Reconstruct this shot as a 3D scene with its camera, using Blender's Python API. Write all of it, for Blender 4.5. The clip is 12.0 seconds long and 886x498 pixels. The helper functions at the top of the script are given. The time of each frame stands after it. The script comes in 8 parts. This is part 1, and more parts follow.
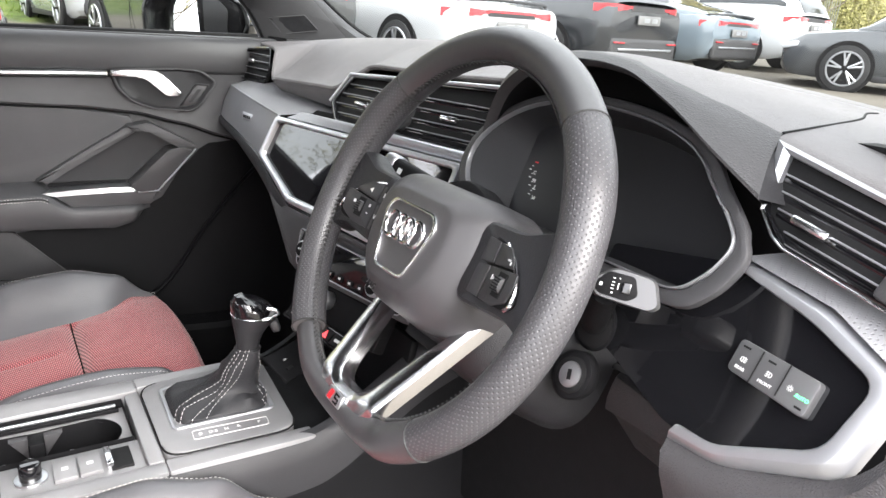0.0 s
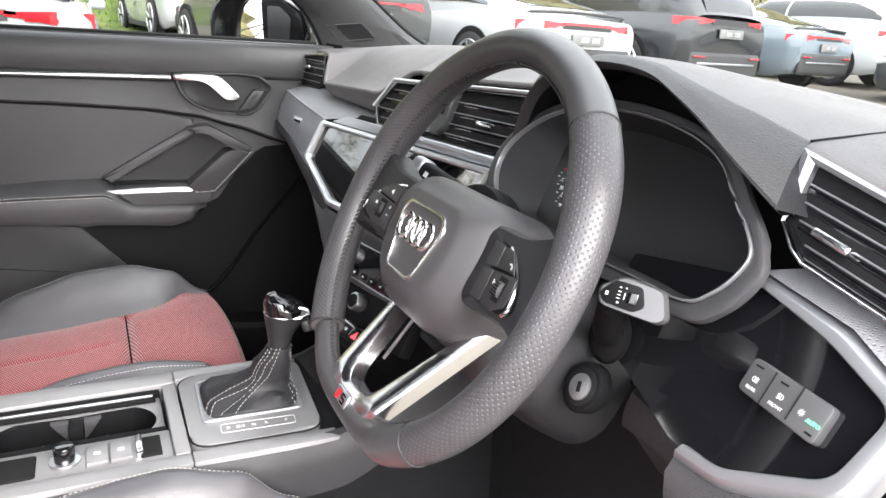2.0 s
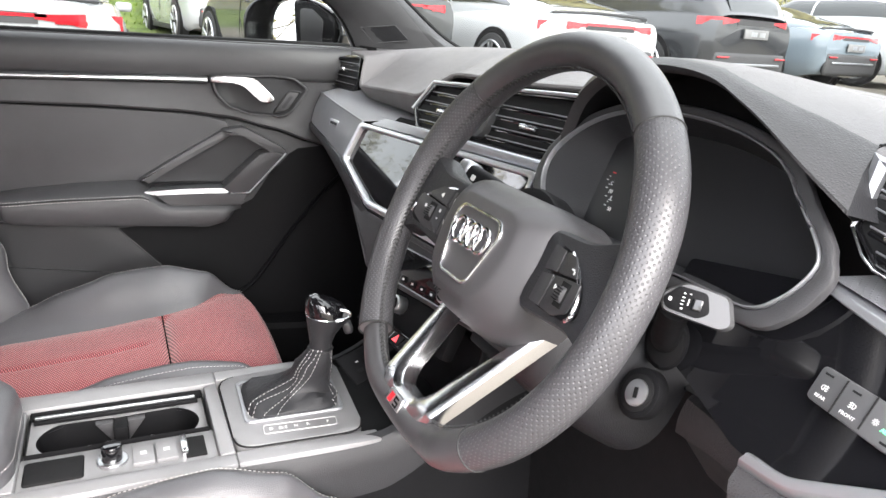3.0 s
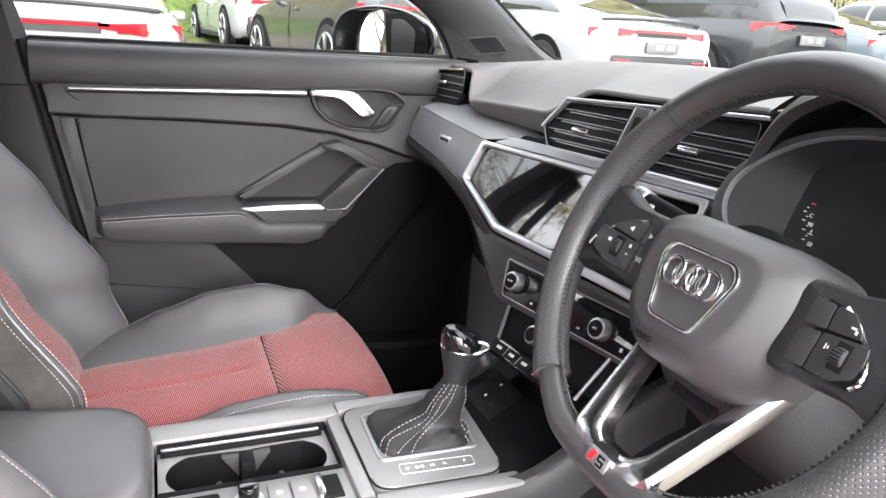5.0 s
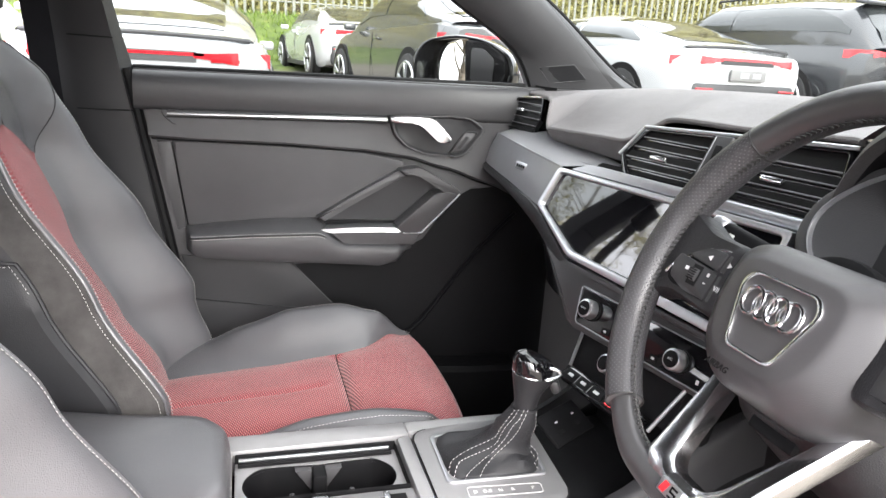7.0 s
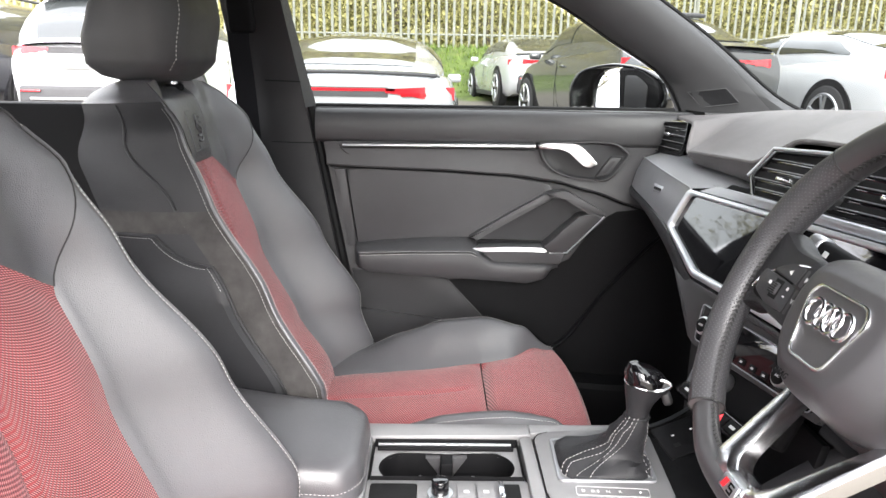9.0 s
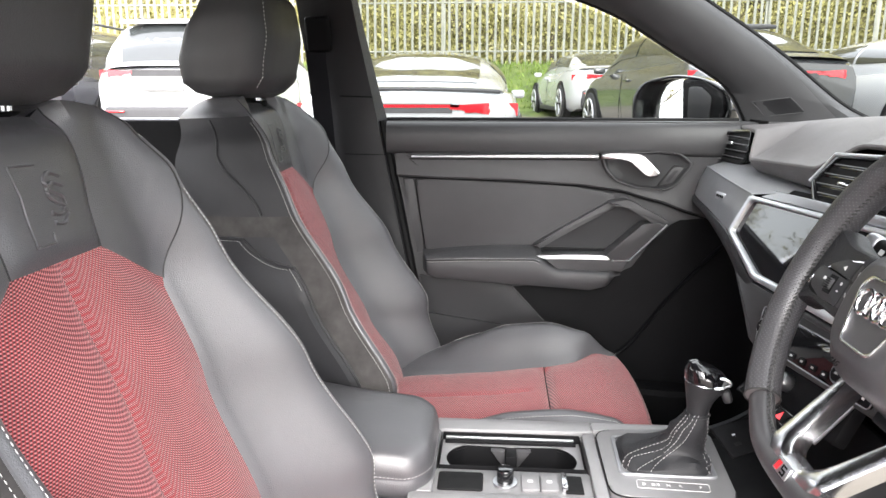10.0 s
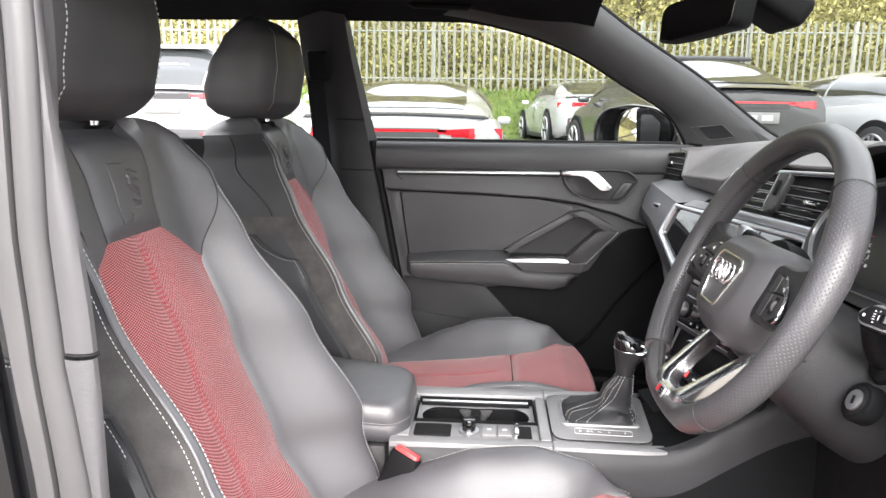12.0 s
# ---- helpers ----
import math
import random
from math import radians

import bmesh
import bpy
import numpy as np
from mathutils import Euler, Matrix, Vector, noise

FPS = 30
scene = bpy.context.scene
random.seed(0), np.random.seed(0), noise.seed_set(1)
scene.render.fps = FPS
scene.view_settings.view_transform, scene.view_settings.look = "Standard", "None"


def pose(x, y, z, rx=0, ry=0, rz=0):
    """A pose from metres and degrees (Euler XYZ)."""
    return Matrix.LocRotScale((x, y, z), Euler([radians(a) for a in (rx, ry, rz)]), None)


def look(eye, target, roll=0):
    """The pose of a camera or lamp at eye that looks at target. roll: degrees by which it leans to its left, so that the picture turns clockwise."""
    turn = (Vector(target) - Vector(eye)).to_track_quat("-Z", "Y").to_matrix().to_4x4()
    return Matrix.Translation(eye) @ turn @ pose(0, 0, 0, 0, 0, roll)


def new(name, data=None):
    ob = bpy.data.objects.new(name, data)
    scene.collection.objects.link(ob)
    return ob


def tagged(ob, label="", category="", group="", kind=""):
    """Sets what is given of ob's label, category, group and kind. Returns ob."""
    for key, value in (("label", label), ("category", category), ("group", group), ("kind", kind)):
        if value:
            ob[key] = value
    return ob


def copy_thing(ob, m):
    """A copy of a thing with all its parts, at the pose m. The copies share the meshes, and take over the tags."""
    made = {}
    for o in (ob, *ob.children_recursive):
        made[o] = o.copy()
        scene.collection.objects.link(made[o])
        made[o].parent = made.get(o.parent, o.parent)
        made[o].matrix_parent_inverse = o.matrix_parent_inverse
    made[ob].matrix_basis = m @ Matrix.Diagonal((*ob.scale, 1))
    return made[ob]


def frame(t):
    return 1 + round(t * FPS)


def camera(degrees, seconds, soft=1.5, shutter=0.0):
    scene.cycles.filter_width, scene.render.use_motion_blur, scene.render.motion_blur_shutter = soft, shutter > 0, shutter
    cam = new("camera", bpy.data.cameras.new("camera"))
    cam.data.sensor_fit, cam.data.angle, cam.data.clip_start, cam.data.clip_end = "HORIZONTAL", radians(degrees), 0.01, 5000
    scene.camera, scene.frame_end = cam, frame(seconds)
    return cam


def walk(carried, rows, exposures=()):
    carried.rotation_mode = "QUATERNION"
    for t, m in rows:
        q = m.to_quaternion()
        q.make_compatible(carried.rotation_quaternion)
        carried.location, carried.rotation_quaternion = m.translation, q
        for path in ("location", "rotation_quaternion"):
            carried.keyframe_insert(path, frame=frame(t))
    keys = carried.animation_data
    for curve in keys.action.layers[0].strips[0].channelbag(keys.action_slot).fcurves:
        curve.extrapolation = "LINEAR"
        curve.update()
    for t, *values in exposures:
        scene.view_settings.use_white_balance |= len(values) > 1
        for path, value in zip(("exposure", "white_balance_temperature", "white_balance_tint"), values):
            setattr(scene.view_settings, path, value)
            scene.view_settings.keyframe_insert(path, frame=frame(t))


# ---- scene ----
cam = camera(63.9, 12.0)
PATH = [
    (0, (0.163, -0.869, 1.266), (1.201, 0.725, 0.649), 3.8),
    (0.5, (0.179, -0.879, 1.265), (1.167, 0.748, 0.652), 3.8),
    (1, (0.194, -0.888, 1.264), (1.136, 0.768, 0.656), 3.9),
    (1.5, (0.205, -0.89, 1.262), (1.107, 0.79, 0.66), 4.0),
    (2, (0.21, -0.889, 1.26), (1.079, 0.811, 0.661), 4.1),
    (2.5, (0.199, -0.884, 1.259), (1.041, 0.828, 0.662), 4.1),
    (3, (0.183, -0.874, 1.26), (1.005, 0.848, 0.66), 3.9),
    (3.2, (0.176, -0.866, 1.259), (0.991, 0.859, 0.66), 3.9),
    (4.8, (0.088, -0.771, 1.26), (0.838, 0.986, 0.669), 3.8),
    (5, (0.081, -0.762, 1.261), (0.815, 1.002, 0.671), 3.7),
    (5.5, (0.058, -0.749, 1.26), (0.768, 1.028, 0.682), 3.9),
    (6, (0.044, -0.743, 1.262), (0.725, 1.051, 0.698), 4.0),
    (6.5, (0.043, -0.754, 1.263), (0.676, 1.06, 0.71), 4.0),
    (6.7, (0.054, -0.761, 1.261), (0.654, 1.068, 0.719), 3.8),
    (8.3, (0.133, -0.839, 1.271), (0.36, 1.081, 0.759), 2.0),
    (8.5, (0.138, -0.851, 1.273), (0.309, 1.077, 0.768), 1.7),
    (9, (0.143, -0.884, 1.274), (0.171, 1.058, 0.795), 0.9),
    (9.5, (0.144, -0.915, 1.274), (0.055, 1.031, 0.819), 0.3),
    (10, (0.138, -0.947, 1.268), (-0.01, 0.999, 0.832), -0.0),
    (10.5, (0.125, -1.022, 1.251), (-0.028, 0.928, 0.832), 0.1),
    (11, (0.133, -1.102, 1.249), (-0.006, 0.852, 0.846), 0.3),
    (11.5, (0.151, -1.162, 1.257), (0.027, 0.797, 0.873), 0.6),
    (12, (0.176, -1.187, 1.265), (0.058, 0.775, 0.898), 0.7),
]
walk(cam, [(t, look(eye, target, roll)) for t, eye, target, roll in PATH], [(0, 2.7), (3, 2.75), (6, 2.85), (9, 2.72), (12, 2.52)])

# ---- world and light: a bright overcast day ----
world = bpy.data.worlds.new("overcast_sky")
scene.world = world
world.use_nodes = True
wn, wl = world.node_tree.nodes, world.node_tree.links
sky = wn.new("ShaderNodeTexSky")
sky.sky_type, sky.sun_disc = "NISHITA", False
sky.sun_elevation, sky.sun_rotation = radians(38), radians(175)
sky.dust_density, sky.air_density = 4.0, 1.0
cloud = wn.new("ShaderNodeMixRGB")
cloud.inputs["Fac"].default_value = 0.8
cloud.inputs["Color2"].default_value = (9.35, 9.3, 9.65, 1)
wl.new(sky.outputs["Color"], cloud.inputs["Color1"])
# an overcast sky, brighter overhead than at the horizon
up = wn.new("ShaderNodeSeparateXYZ")
wl.new(wn.new("ShaderNodeTexCoord").outputs["Generated"], up.inputs[0])
dome_ = wn.new("ShaderNodeMapRange")
dome_.inputs["From Min"].default_value, dome_.inputs["From Max"].default_value = 0.0, 1.0
dome_.inputs["To Min"].default_value, dome_.inputs["To Max"].default_value = 0.9, 1.15
wl.new(up.outputs["Z"], dome_.inputs["Value"])
cie = wn.new("ShaderNodeVectorMath")
cie.operation = "SCALE"
wl.new(cloud.outputs["Color"], cie.inputs[0])
wl.new(dome_.outputs["Result"], cie.inputs["Scale"])
wl.new(cie.outputs["Vector"], wn["Background"].inputs["Color"])
wn["Background"].inputs["Strength"].default_value = 0.15
sun_data = bpy.data.lights.new("sun", "SUN")
sun_data.energy, sun_data.angle, sun_data.color = 1.75, radians(45), (1, 0.975, 0.965)
sun = new("sun", sun_data)
sun.matrix_world = look((0.6, -7, 4.0), (0, 0, 0.8))

# ---- materials ----
MATS = {}


def nodes_of(name):
    m = bpy.data.materials.new(name)
    m.use_nodes = True
    nt = m.node_tree
    return m, nt, nt.nodes["Principled BSDF"]


def ramp(nt, fac, stops):
    r = nt.nodes.new("ShaderNodeValToRGB")
    r.color_ramp.elements[0].position, r.color_ramp.elements[0].color = stops[0][0], (*stops[0][1], 1)
    r.color_ramp.elements[1].position, r.color_ramp.elements[1].color = stops[-1][0], (*stops[-1][1], 1)
    for p, c in stops[1:-1]:
        e = r.color_ramp.elements.new(p)
        e.color = (*c, 1)
    nt.links.new(fac, r.inputs["Fac"])
    return r.outputs["Color"]


def coords(nt, kind="Object"):
    return nt.nodes.new("ShaderNodeTexCoord").outputs[kind]


def noise_tex(nt, co, scale, detail=4, rough=0.55):
    n = nt.nodes.new("ShaderNodeTexNoise")
    n.inputs["Scale"].default_value, n.inputs["Detail"].default_value = scale, detail
    n.inputs["Roughness"].default_value = rough
    nt.links.new(co, n.inputs["Vector"])
    return n.outputs["Fac"]


def bump(nt, height, strength, dist, prev=None):
    b = nt.nodes.new("ShaderNodeBump")
    b.inputs["Strength"].default_value, b.inputs["Distance"].default_value = strength, dist
    nt.links.new(height, b.inputs["Height"])
    if prev:
        nt.links.new(prev, b.inputs["Normal"])
    return b.outputs["Normal"]


def shade(c, k):
    return tuple(min(1, x * k) for x in c)


def surface(name, color, rough, metal=0.0, grain=0, grain_bump=0.0, var=0.12, coat=0.0, spec=0.5, large=6.0):
    """A plain surface: colour varied at two scales, roughness varied, fine bump."""
    if name in MATS:
        return MATS[name]
    m, nt, b = nodes_of(name)
    co = coords(nt)
    n1 = noise_tex(nt, co, large, 5)
    nt.links.new(ramp(nt, n1, [(0.3, shade(color, 1 - var)), (0.7, shade(color, 1 + var))]), b.inputs["Base Color"])
    n2 = noise_tex(nt, co, large * 9, 4)
    mr = nt.nodes.new("ShaderNodeMapRange")
    mr.inputs["To Min"].default_value, mr.inputs["To Max"].default_value = rough * 0.88, min(1, rough * 1.12)
    nt.links.new(n2, mr.inputs["Value"])
    nt.links.new(mr.outputs["Result"], b.inputs["Roughness"])
    b.inputs["Metallic"].default_value = metal
    b.inputs["Coat Weight"].default_value = coat
    b.inputs["Coat Roughness"].default_value = 0.04
    b.inputs["Specular IOR Level"].default_value = spec
    if grain:
        nt.links.new(bump(nt, noise_tex(nt, co, grain, 2), grain_bump, 0.001), b.inputs["Normal"])
    MATS[name] = m
    return m


def leather(name, color, rough=0.42, scale=520.0, strength=0.36, spec=0.5):
    if name in MATS:
        return MATS[name]
    m, nt, b = nodes_of(name)
    co = coords(nt)
    n1 = noise_tex(nt, co, 5, 5)
    nt.links.new(ramp(nt, n1, [(0.3, shade(color, 0.85)), (0.7, shade(color, 1.15))]), b.inputs["Base Color"])
    b.inputs["Specular IOR Level"].default_value = spec
    v = nt.nodes.new("ShaderNodeTexVoronoi")
    v.feature = "DISTANCE_TO_EDGE"
    v.inputs["Scale"].default_value = scale
    nt.links.new(co, v.inputs["Vector"])
    creases = bump(nt, noise_tex(nt, co, 38, 5, 0.6), 0.12, 0.004)
    nt.links.new(bump(nt, v.outputs["Distance"], strength, 0.0012, creases), b.inputs["Normal"])
    mr = nt.nodes.new("ShaderNodeMapRange")
    mr.inputs["To Min"].default_value, mr.inputs["To Max"].default_value = rough * 0.85, rough * 1.15
    nt.links.new(noise_tex(nt, co, 22, 4), mr.inputs["Value"])
    nt.links.new(mr.outputs["Result"], b.inputs["Roughness"])
    MATS[name] = m
    return m


def dotted(name, color, dot, pitch=1.0, rough=0.4):
    """Leather or metal pierced in a regular lattice, laid out on the UV map in metres."""
    if name in MATS:
        return MATS[name]
    m, nt, b = nodes_of(name)
    mp = nt.nodes.new("ShaderNodeMapping")
    mp.inputs["Scale"].default_value = (1 / pitch, 1 / pitch, 1)
    mp.inputs["Rotation"].default_value = (0, 0, radians(45))
    nt.links.new(coords(nt, "UV"), mp.inputs["Vector"])
    v = nt.nodes.new("ShaderNodeTexVoronoi")
    v.voronoi_dimensions = "2D"
    v.inputs["Randomness"].default_value = 0.0
    v.inputs["Scale"].default_value = 1.0
    nt.links.new(mp.outputs["Vector"], v.inputs["Vector"])
    nt.links.new(ramp(nt, v.outputs["Distance"], [(0.10, dot), (0.17, color)]), b.inputs["Base Color"])
    nt.links.new(bump(nt, ramp(nt, v.outputs["Distance"], [(0.1, (0, 0, 0)), (0.28, (1, 1, 1))]), 0.6, 0.0008), b.inputs["Normal"])
    b.inputs["Roughness"].default_value = rough
    MATS[name] = m
    return m


def ribbed(name, base, light, dark, pitch):
    """Ribbed woven seat cloth: light threads crossing dark red ribs, on the UV map in metres."""
    if name in MATS:
        return MATS[name]
    m, nt, b = nodes_of(name)
    mp = nt.nodes.new("ShaderNodeMapping")
    mp.inputs["Scale"].default_value = (1 / pitch, 1 / pitch, 1)
    nt.links.new(coords(nt, "UV"), mp.inputs["Vector"])
    w = nt.nodes.new("ShaderNodeTexWave")
    w.wave_type, w.bands_direction, w.wave_profile = "BANDS", "Y", "SIN"
    w.inputs["Scale"].default_value, w.inputs["Distortion"].default_value = 0.314, 0.25
    w.inputs["Detail"].default_value = 1.0
    nt.links.new(mp.outputs["Vector"], w.inputs["Vector"])
    w2 = nt.nodes.new("ShaderNodeTexWave")
    w2.wave_type, w2.bands_direction, w2.wave_profile = "BANDS", "DIAGONAL", "SIN"
    w2.inputs["Scale"].default_value = 0.36
    nt.links.new(mp.outputs["Vector"], w2.inputs["Vector"])
    mul = nt.nodes.new("ShaderNodeMath")
    mul.operation = "MULTIPLY"
    nt.links.new(w2.outputs["Fac"], mul.inputs[0])
    mul.inputs[1].default_value = 0.42
    add = nt.nodes.new("ShaderNodeMath")
    add.operation = "MULTIPLY_ADD"
    nt.links.new(w.outputs["Fac"], add.inputs[0])
    add.inputs[1].default_value = 0.58
    nt.links.new(mul.outputs["Value"], add.inputs[2])
    col = ramp(nt, add.outputs["Value"], [(0.24, dark), (0.46, base), (0.62, base), (0.88, light)])
    wear = ramp(nt, noise_tex(nt, coords(nt), 9, 4), [(0.3, (0.86, 0.86, 0.86)), (0.7, (1.1, 1.1, 1.1))])
    mx = nt.nodes.new("ShaderNodeMixRGB")
    mx.blend_type = "MULTIPLY"
    mx.inputs["Fac"].default_value = 1.0
    nt.links.new(col, mx.inputs["Color1"])
    nt.links.new(wear, mx.inputs["Color2"])
    nt.links.new(mx.outputs["Color"], b.inputs["Base Color"])
    nt.links.new(bump(nt, add.outputs["Value"], 0.5, 0.0012), b.inputs["Normal"])
    b.inputs["Roughness"].default_value = 0.85
    b.inputs["Sheen Weight"].default_value = 0.2
    MATS[name] = m
    return m


def clear_glass(name, tint=(1, 1, 1), gloss=0.06):
    if name in MATS:
        return MATS[name]
    m, nt, b = nodes_of(name)
    nt.nodes.remove(b)
    t, g, mx = (nt.nodes.new(k) for k in ("ShaderNodeBsdfTransparent", "ShaderNodeBsdfGlossy", "ShaderNodeMixShader"))
    t.inputs["Color"].default_value = (*tint, 1)
    g.inputs["Roughness"].default_value = 0.0
    mx.inputs["Fac"].default_value = gloss
    nt.links.new(t.outputs["BSDF"], mx.inputs[1])
    nt.links.new(g.outputs["BSDF"], mx.inputs[2])
    nt.links.new(mx.outputs["Shader"], nt.nodes["Material Output"].inputs["Surface"])
    MATS[name] = m
    return m


def glow(name, color, strength):
    if name in MATS:
        return MATS[name]
    m, nt, b = nodes_of(name)
    b.inputs["Base Color"].default_value = (*color, 1)
    b.inputs["Emission Color"].default_value = (*color, 1)
    b.inputs["Emission Strength"].default_value = strength
    MATS[name] = m
    return m


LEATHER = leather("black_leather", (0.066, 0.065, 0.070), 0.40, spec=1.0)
# headrests are the seat leather too; roof shade is in this darker copy
HEADREST_SHADED = leather("shaded_headrest_leather", (0.045, 0.0445, 0.047), 0.45, spec=0.5)
# seat leather copied with shade in its colour, shared by other dark trim
LEATHER_SHADED = leather("shaded_black_leather", (0.021, 0.021, 0.023), 0.47, spec=0.3)
WHEEL_LEATHER = leather("smooth_wheel_leather", (0.040, 0.039, 0.041), 0.36, 900, 0.15, 0.8)
# perforations as pale dots, the glint on them painted into the colour
GRIP = dotted("perforated_wheel_leather", (0.042, 0.041, 0.044), (0.088, 0.087, 0.09), 0.0036, 0.38)
ALCANTARA = surface("grey_suede", (0.048, 0.0455, 0.0445), 0.95, grain=500, grain_bump=0.4, var=0.3, large=30, spec=0.2)
CLOTH = ribbed("red_ribbed_cloth", (0.29, 0.034, 0.042), (0.54, 0.25, 0.245), (0.014, 0.006, 0.008), 0.0032)
PLASTIC = surface("soft_black_plastic", (0.045, 0.0445, 0.047), 0.44, grain=900, grain_bump=0.35, spec=0.4)
# near-black base, lowered so that footwell shade is in the colour
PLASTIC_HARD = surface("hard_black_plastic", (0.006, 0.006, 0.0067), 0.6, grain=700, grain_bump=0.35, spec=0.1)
# lighter than KNEE, with windscreen light put into the base colour
PAD = leather("lit_dashboard_skin", (0.110, 0.102, 0.103), 0.5, 420, 0.6)
DOOR_SKIN = leather("door_skin", (0.046, 0.0455, 0.0485), 0.45, 700, 0.3, 0.4)
GLOSS = surface("piano_black", (0.006, 0.006, 0.007), 0.06, var=0.05, coat=0.6)
SCREEN = surface("black_display_glass", (0.004, 0.004, 0.005), 0.025, var=0.05, coat=0.8)
CHROME = surface("satin_chrome", (0.74, 0.74, 0.76), 0.22, 1.0, var=0.04)
SILVER = surface("brushed_aluminium", (0.62, 0.63, 0.65), 0.38, 1.0, grain=350, grain_bump=0.05, var=0.05)
TRIM = dotted("fine_patterned_trim", (0.19, 0.19, 0.198), (0.135, 0.135, 0.14), 0.0034, 0.38)
TRIM_PLAIN = surface("grey_metallic_trim", (0.33, 0.335, 0.35), 0.34, 0.7, grain=400, grain_bump=0.05, var=0.06)
CONSOLE_GREY = surface("matt_grey_console", (0.215, 0.213, 0.218), 0.40, 0.2, grain=800, grain_bump=0.2)
STITCH = surface("white_thread", (0.5, 0.49, 0.48), 0.8, grain=900, grain_bump=0.3)
DARK_THREAD = surface("black_thread", (0.02, 0.02, 0.02), 0.7)
WHITE_PRINT = surface("white_print", (0.55, 0.55, 0.55), 0.6)
AIRBAG = surface("grained_airbag_skin", (0.047, 0.0455, 0.048), 0.45, grain=1600, grain_bump=0.22)
BUTTON = surface("satin_black_button", (0.028, 0.028, 0.030), 0.42, grain=700, grain_bump=0.2)
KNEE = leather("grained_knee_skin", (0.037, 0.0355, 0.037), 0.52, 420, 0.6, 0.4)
RED_PRINT = surface("red_print", (0.6, 0.02, 0.03), 0.5)
RED_BUTTON = surface("red_buckle_button", (0.62, 0.05, 0.05), 0.4, grain=400, grain_bump=0.1)
HEADLINER = surface("dark_roof_cloth", (0.013, 0.013, 0.015), 0.95, grain=500, grain_bump=0.4, spec=0.05)
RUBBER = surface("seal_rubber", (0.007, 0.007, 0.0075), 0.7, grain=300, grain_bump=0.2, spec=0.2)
WINDOW = clear_glass("car_window_glass", (0.50, 0.522, 0.51), 0.03)
CLUSTER_GLASS = surface("matt_instrument_glass", (0.016, 0.016, 0.018), 0.32, var=0.05, spec=0.3)
MIRROR = surface("mirror_silver", (0.9, 0.9, 0.9), 0.01, 1.0, var=0.01)

# ---- shape helpers ----


def thing(name, label, category, group="", kind=""):
    ob = new(name)
    ob.empty_display_size = 0.05
    return tagged(ob, label, category, group, kind)


def to_mesh(name, bm, material, smooth=True):
    me = bpy.data.meshes.new(name)
    bmesh.ops.recalc_face_normals(bm, faces=bm.faces)
    bm.to_mesh(me)
    bm.free()
    if smooth:
        me.polygons.foreach_set("use_smooth", [True] * len(me.polygons))
        me.set_sharp_from_angle(angle=radians(42))
    me.materials.append(material)
    return me


def part(name, bm, material, parent=None, label="", smooth=True):
    ob = new(name, to_mesh(name, bm, material, smooth))
    if parent:
        ob.parent = parent
    if label:
        ob["label"] = label
    return ob


def crom(pts, n, closed=False):
    """A smooth curve of n points a span through the given points."""
    pts = [Vector(p) for p in pts]
    k, out = len(pts), []
    for i in range(k if closed else k - 1):
        if closed:
            a, b, c, d = (pts[(i + j) % k] for j in (-1, 0, 1, 2))
        else:
            a, b, c, d = pts[max(i - 1, 0)], pts[i], pts[i + 1], pts[min(i + 2, k - 1)]
        for j in range(n):
            t = j / n
            out.append(0.5 * ((2 * b) + (c - a) * t + (2 * a - 5 * b + 4 * c - d) * t * t + (3 * b - a - 3 * c + d) * t ** 3))
    if not closed:
        out.append(pts[-1])
    return out


def loft(rings, closed=True, caps=True, uv=None, bm=None):
    """Skin over rings of equally many points. uv(i, j) gives the map coordinates."""
    bm = bm or bmesh.new()
    rows = [[bm.verts.new(p) for p in r] for r in rings]
    n = len(rings[0])
    layer = bm.loops.layers.uv.verify() if uv else None
    for i in range(len(rows) - 1):
        for j in range(n if closed else n - 1):
            k = (j + 1) % n
            f = bm.faces.new((rows[i][j], rows[i][k], rows[i + 1][k], rows[i + 1][j]))
            if uv:
                for loop, (a, b) in zip(f.loops, ((i, j), (i, j + 1), (i + 1, j + 1), (i + 1, j))):
                    loop[layer].uv = uv(a, b)
    if caps and closed:
        bm.faces.new(rows[0])
        bm.faces.new(rows[-1][::-1])
    return bm


def tube(path, r, sides=8, closed=False, bm=None, flat=1.0, up=(0, 0, 1), caps=True):
    """A round or flattened bar along a path; r may be a function of 0..1."""
    rings, n = [], len(path)
    path = [Vector(p) for p in path]
    for i, p in enumerate(path):
        a = path[i - 1] if (closed or i) else path[0]
        b = path[(i + 1) % n] if (closed or i < n - 1) else path[-1]
        d = (b - a).normalized()
        s = d.cross(Vector(up))
        if s.length < 1e-4:
            s = d.cross(Vector((1, 0, 0)))
        s.normalize()
        u = s.cross(d)
        rr = r(i / max(1, n - 1)) if callable(r) else r
        rings.append([p + (s * math.cos(q) + u * math.sin(q) * flat) * rr for q in (2 * math.pi * j / sides for j in range(sides))])
    if closed:
        rings.append(rings[0])
    return loft(rings, True, caps and not closed, bm=bm)


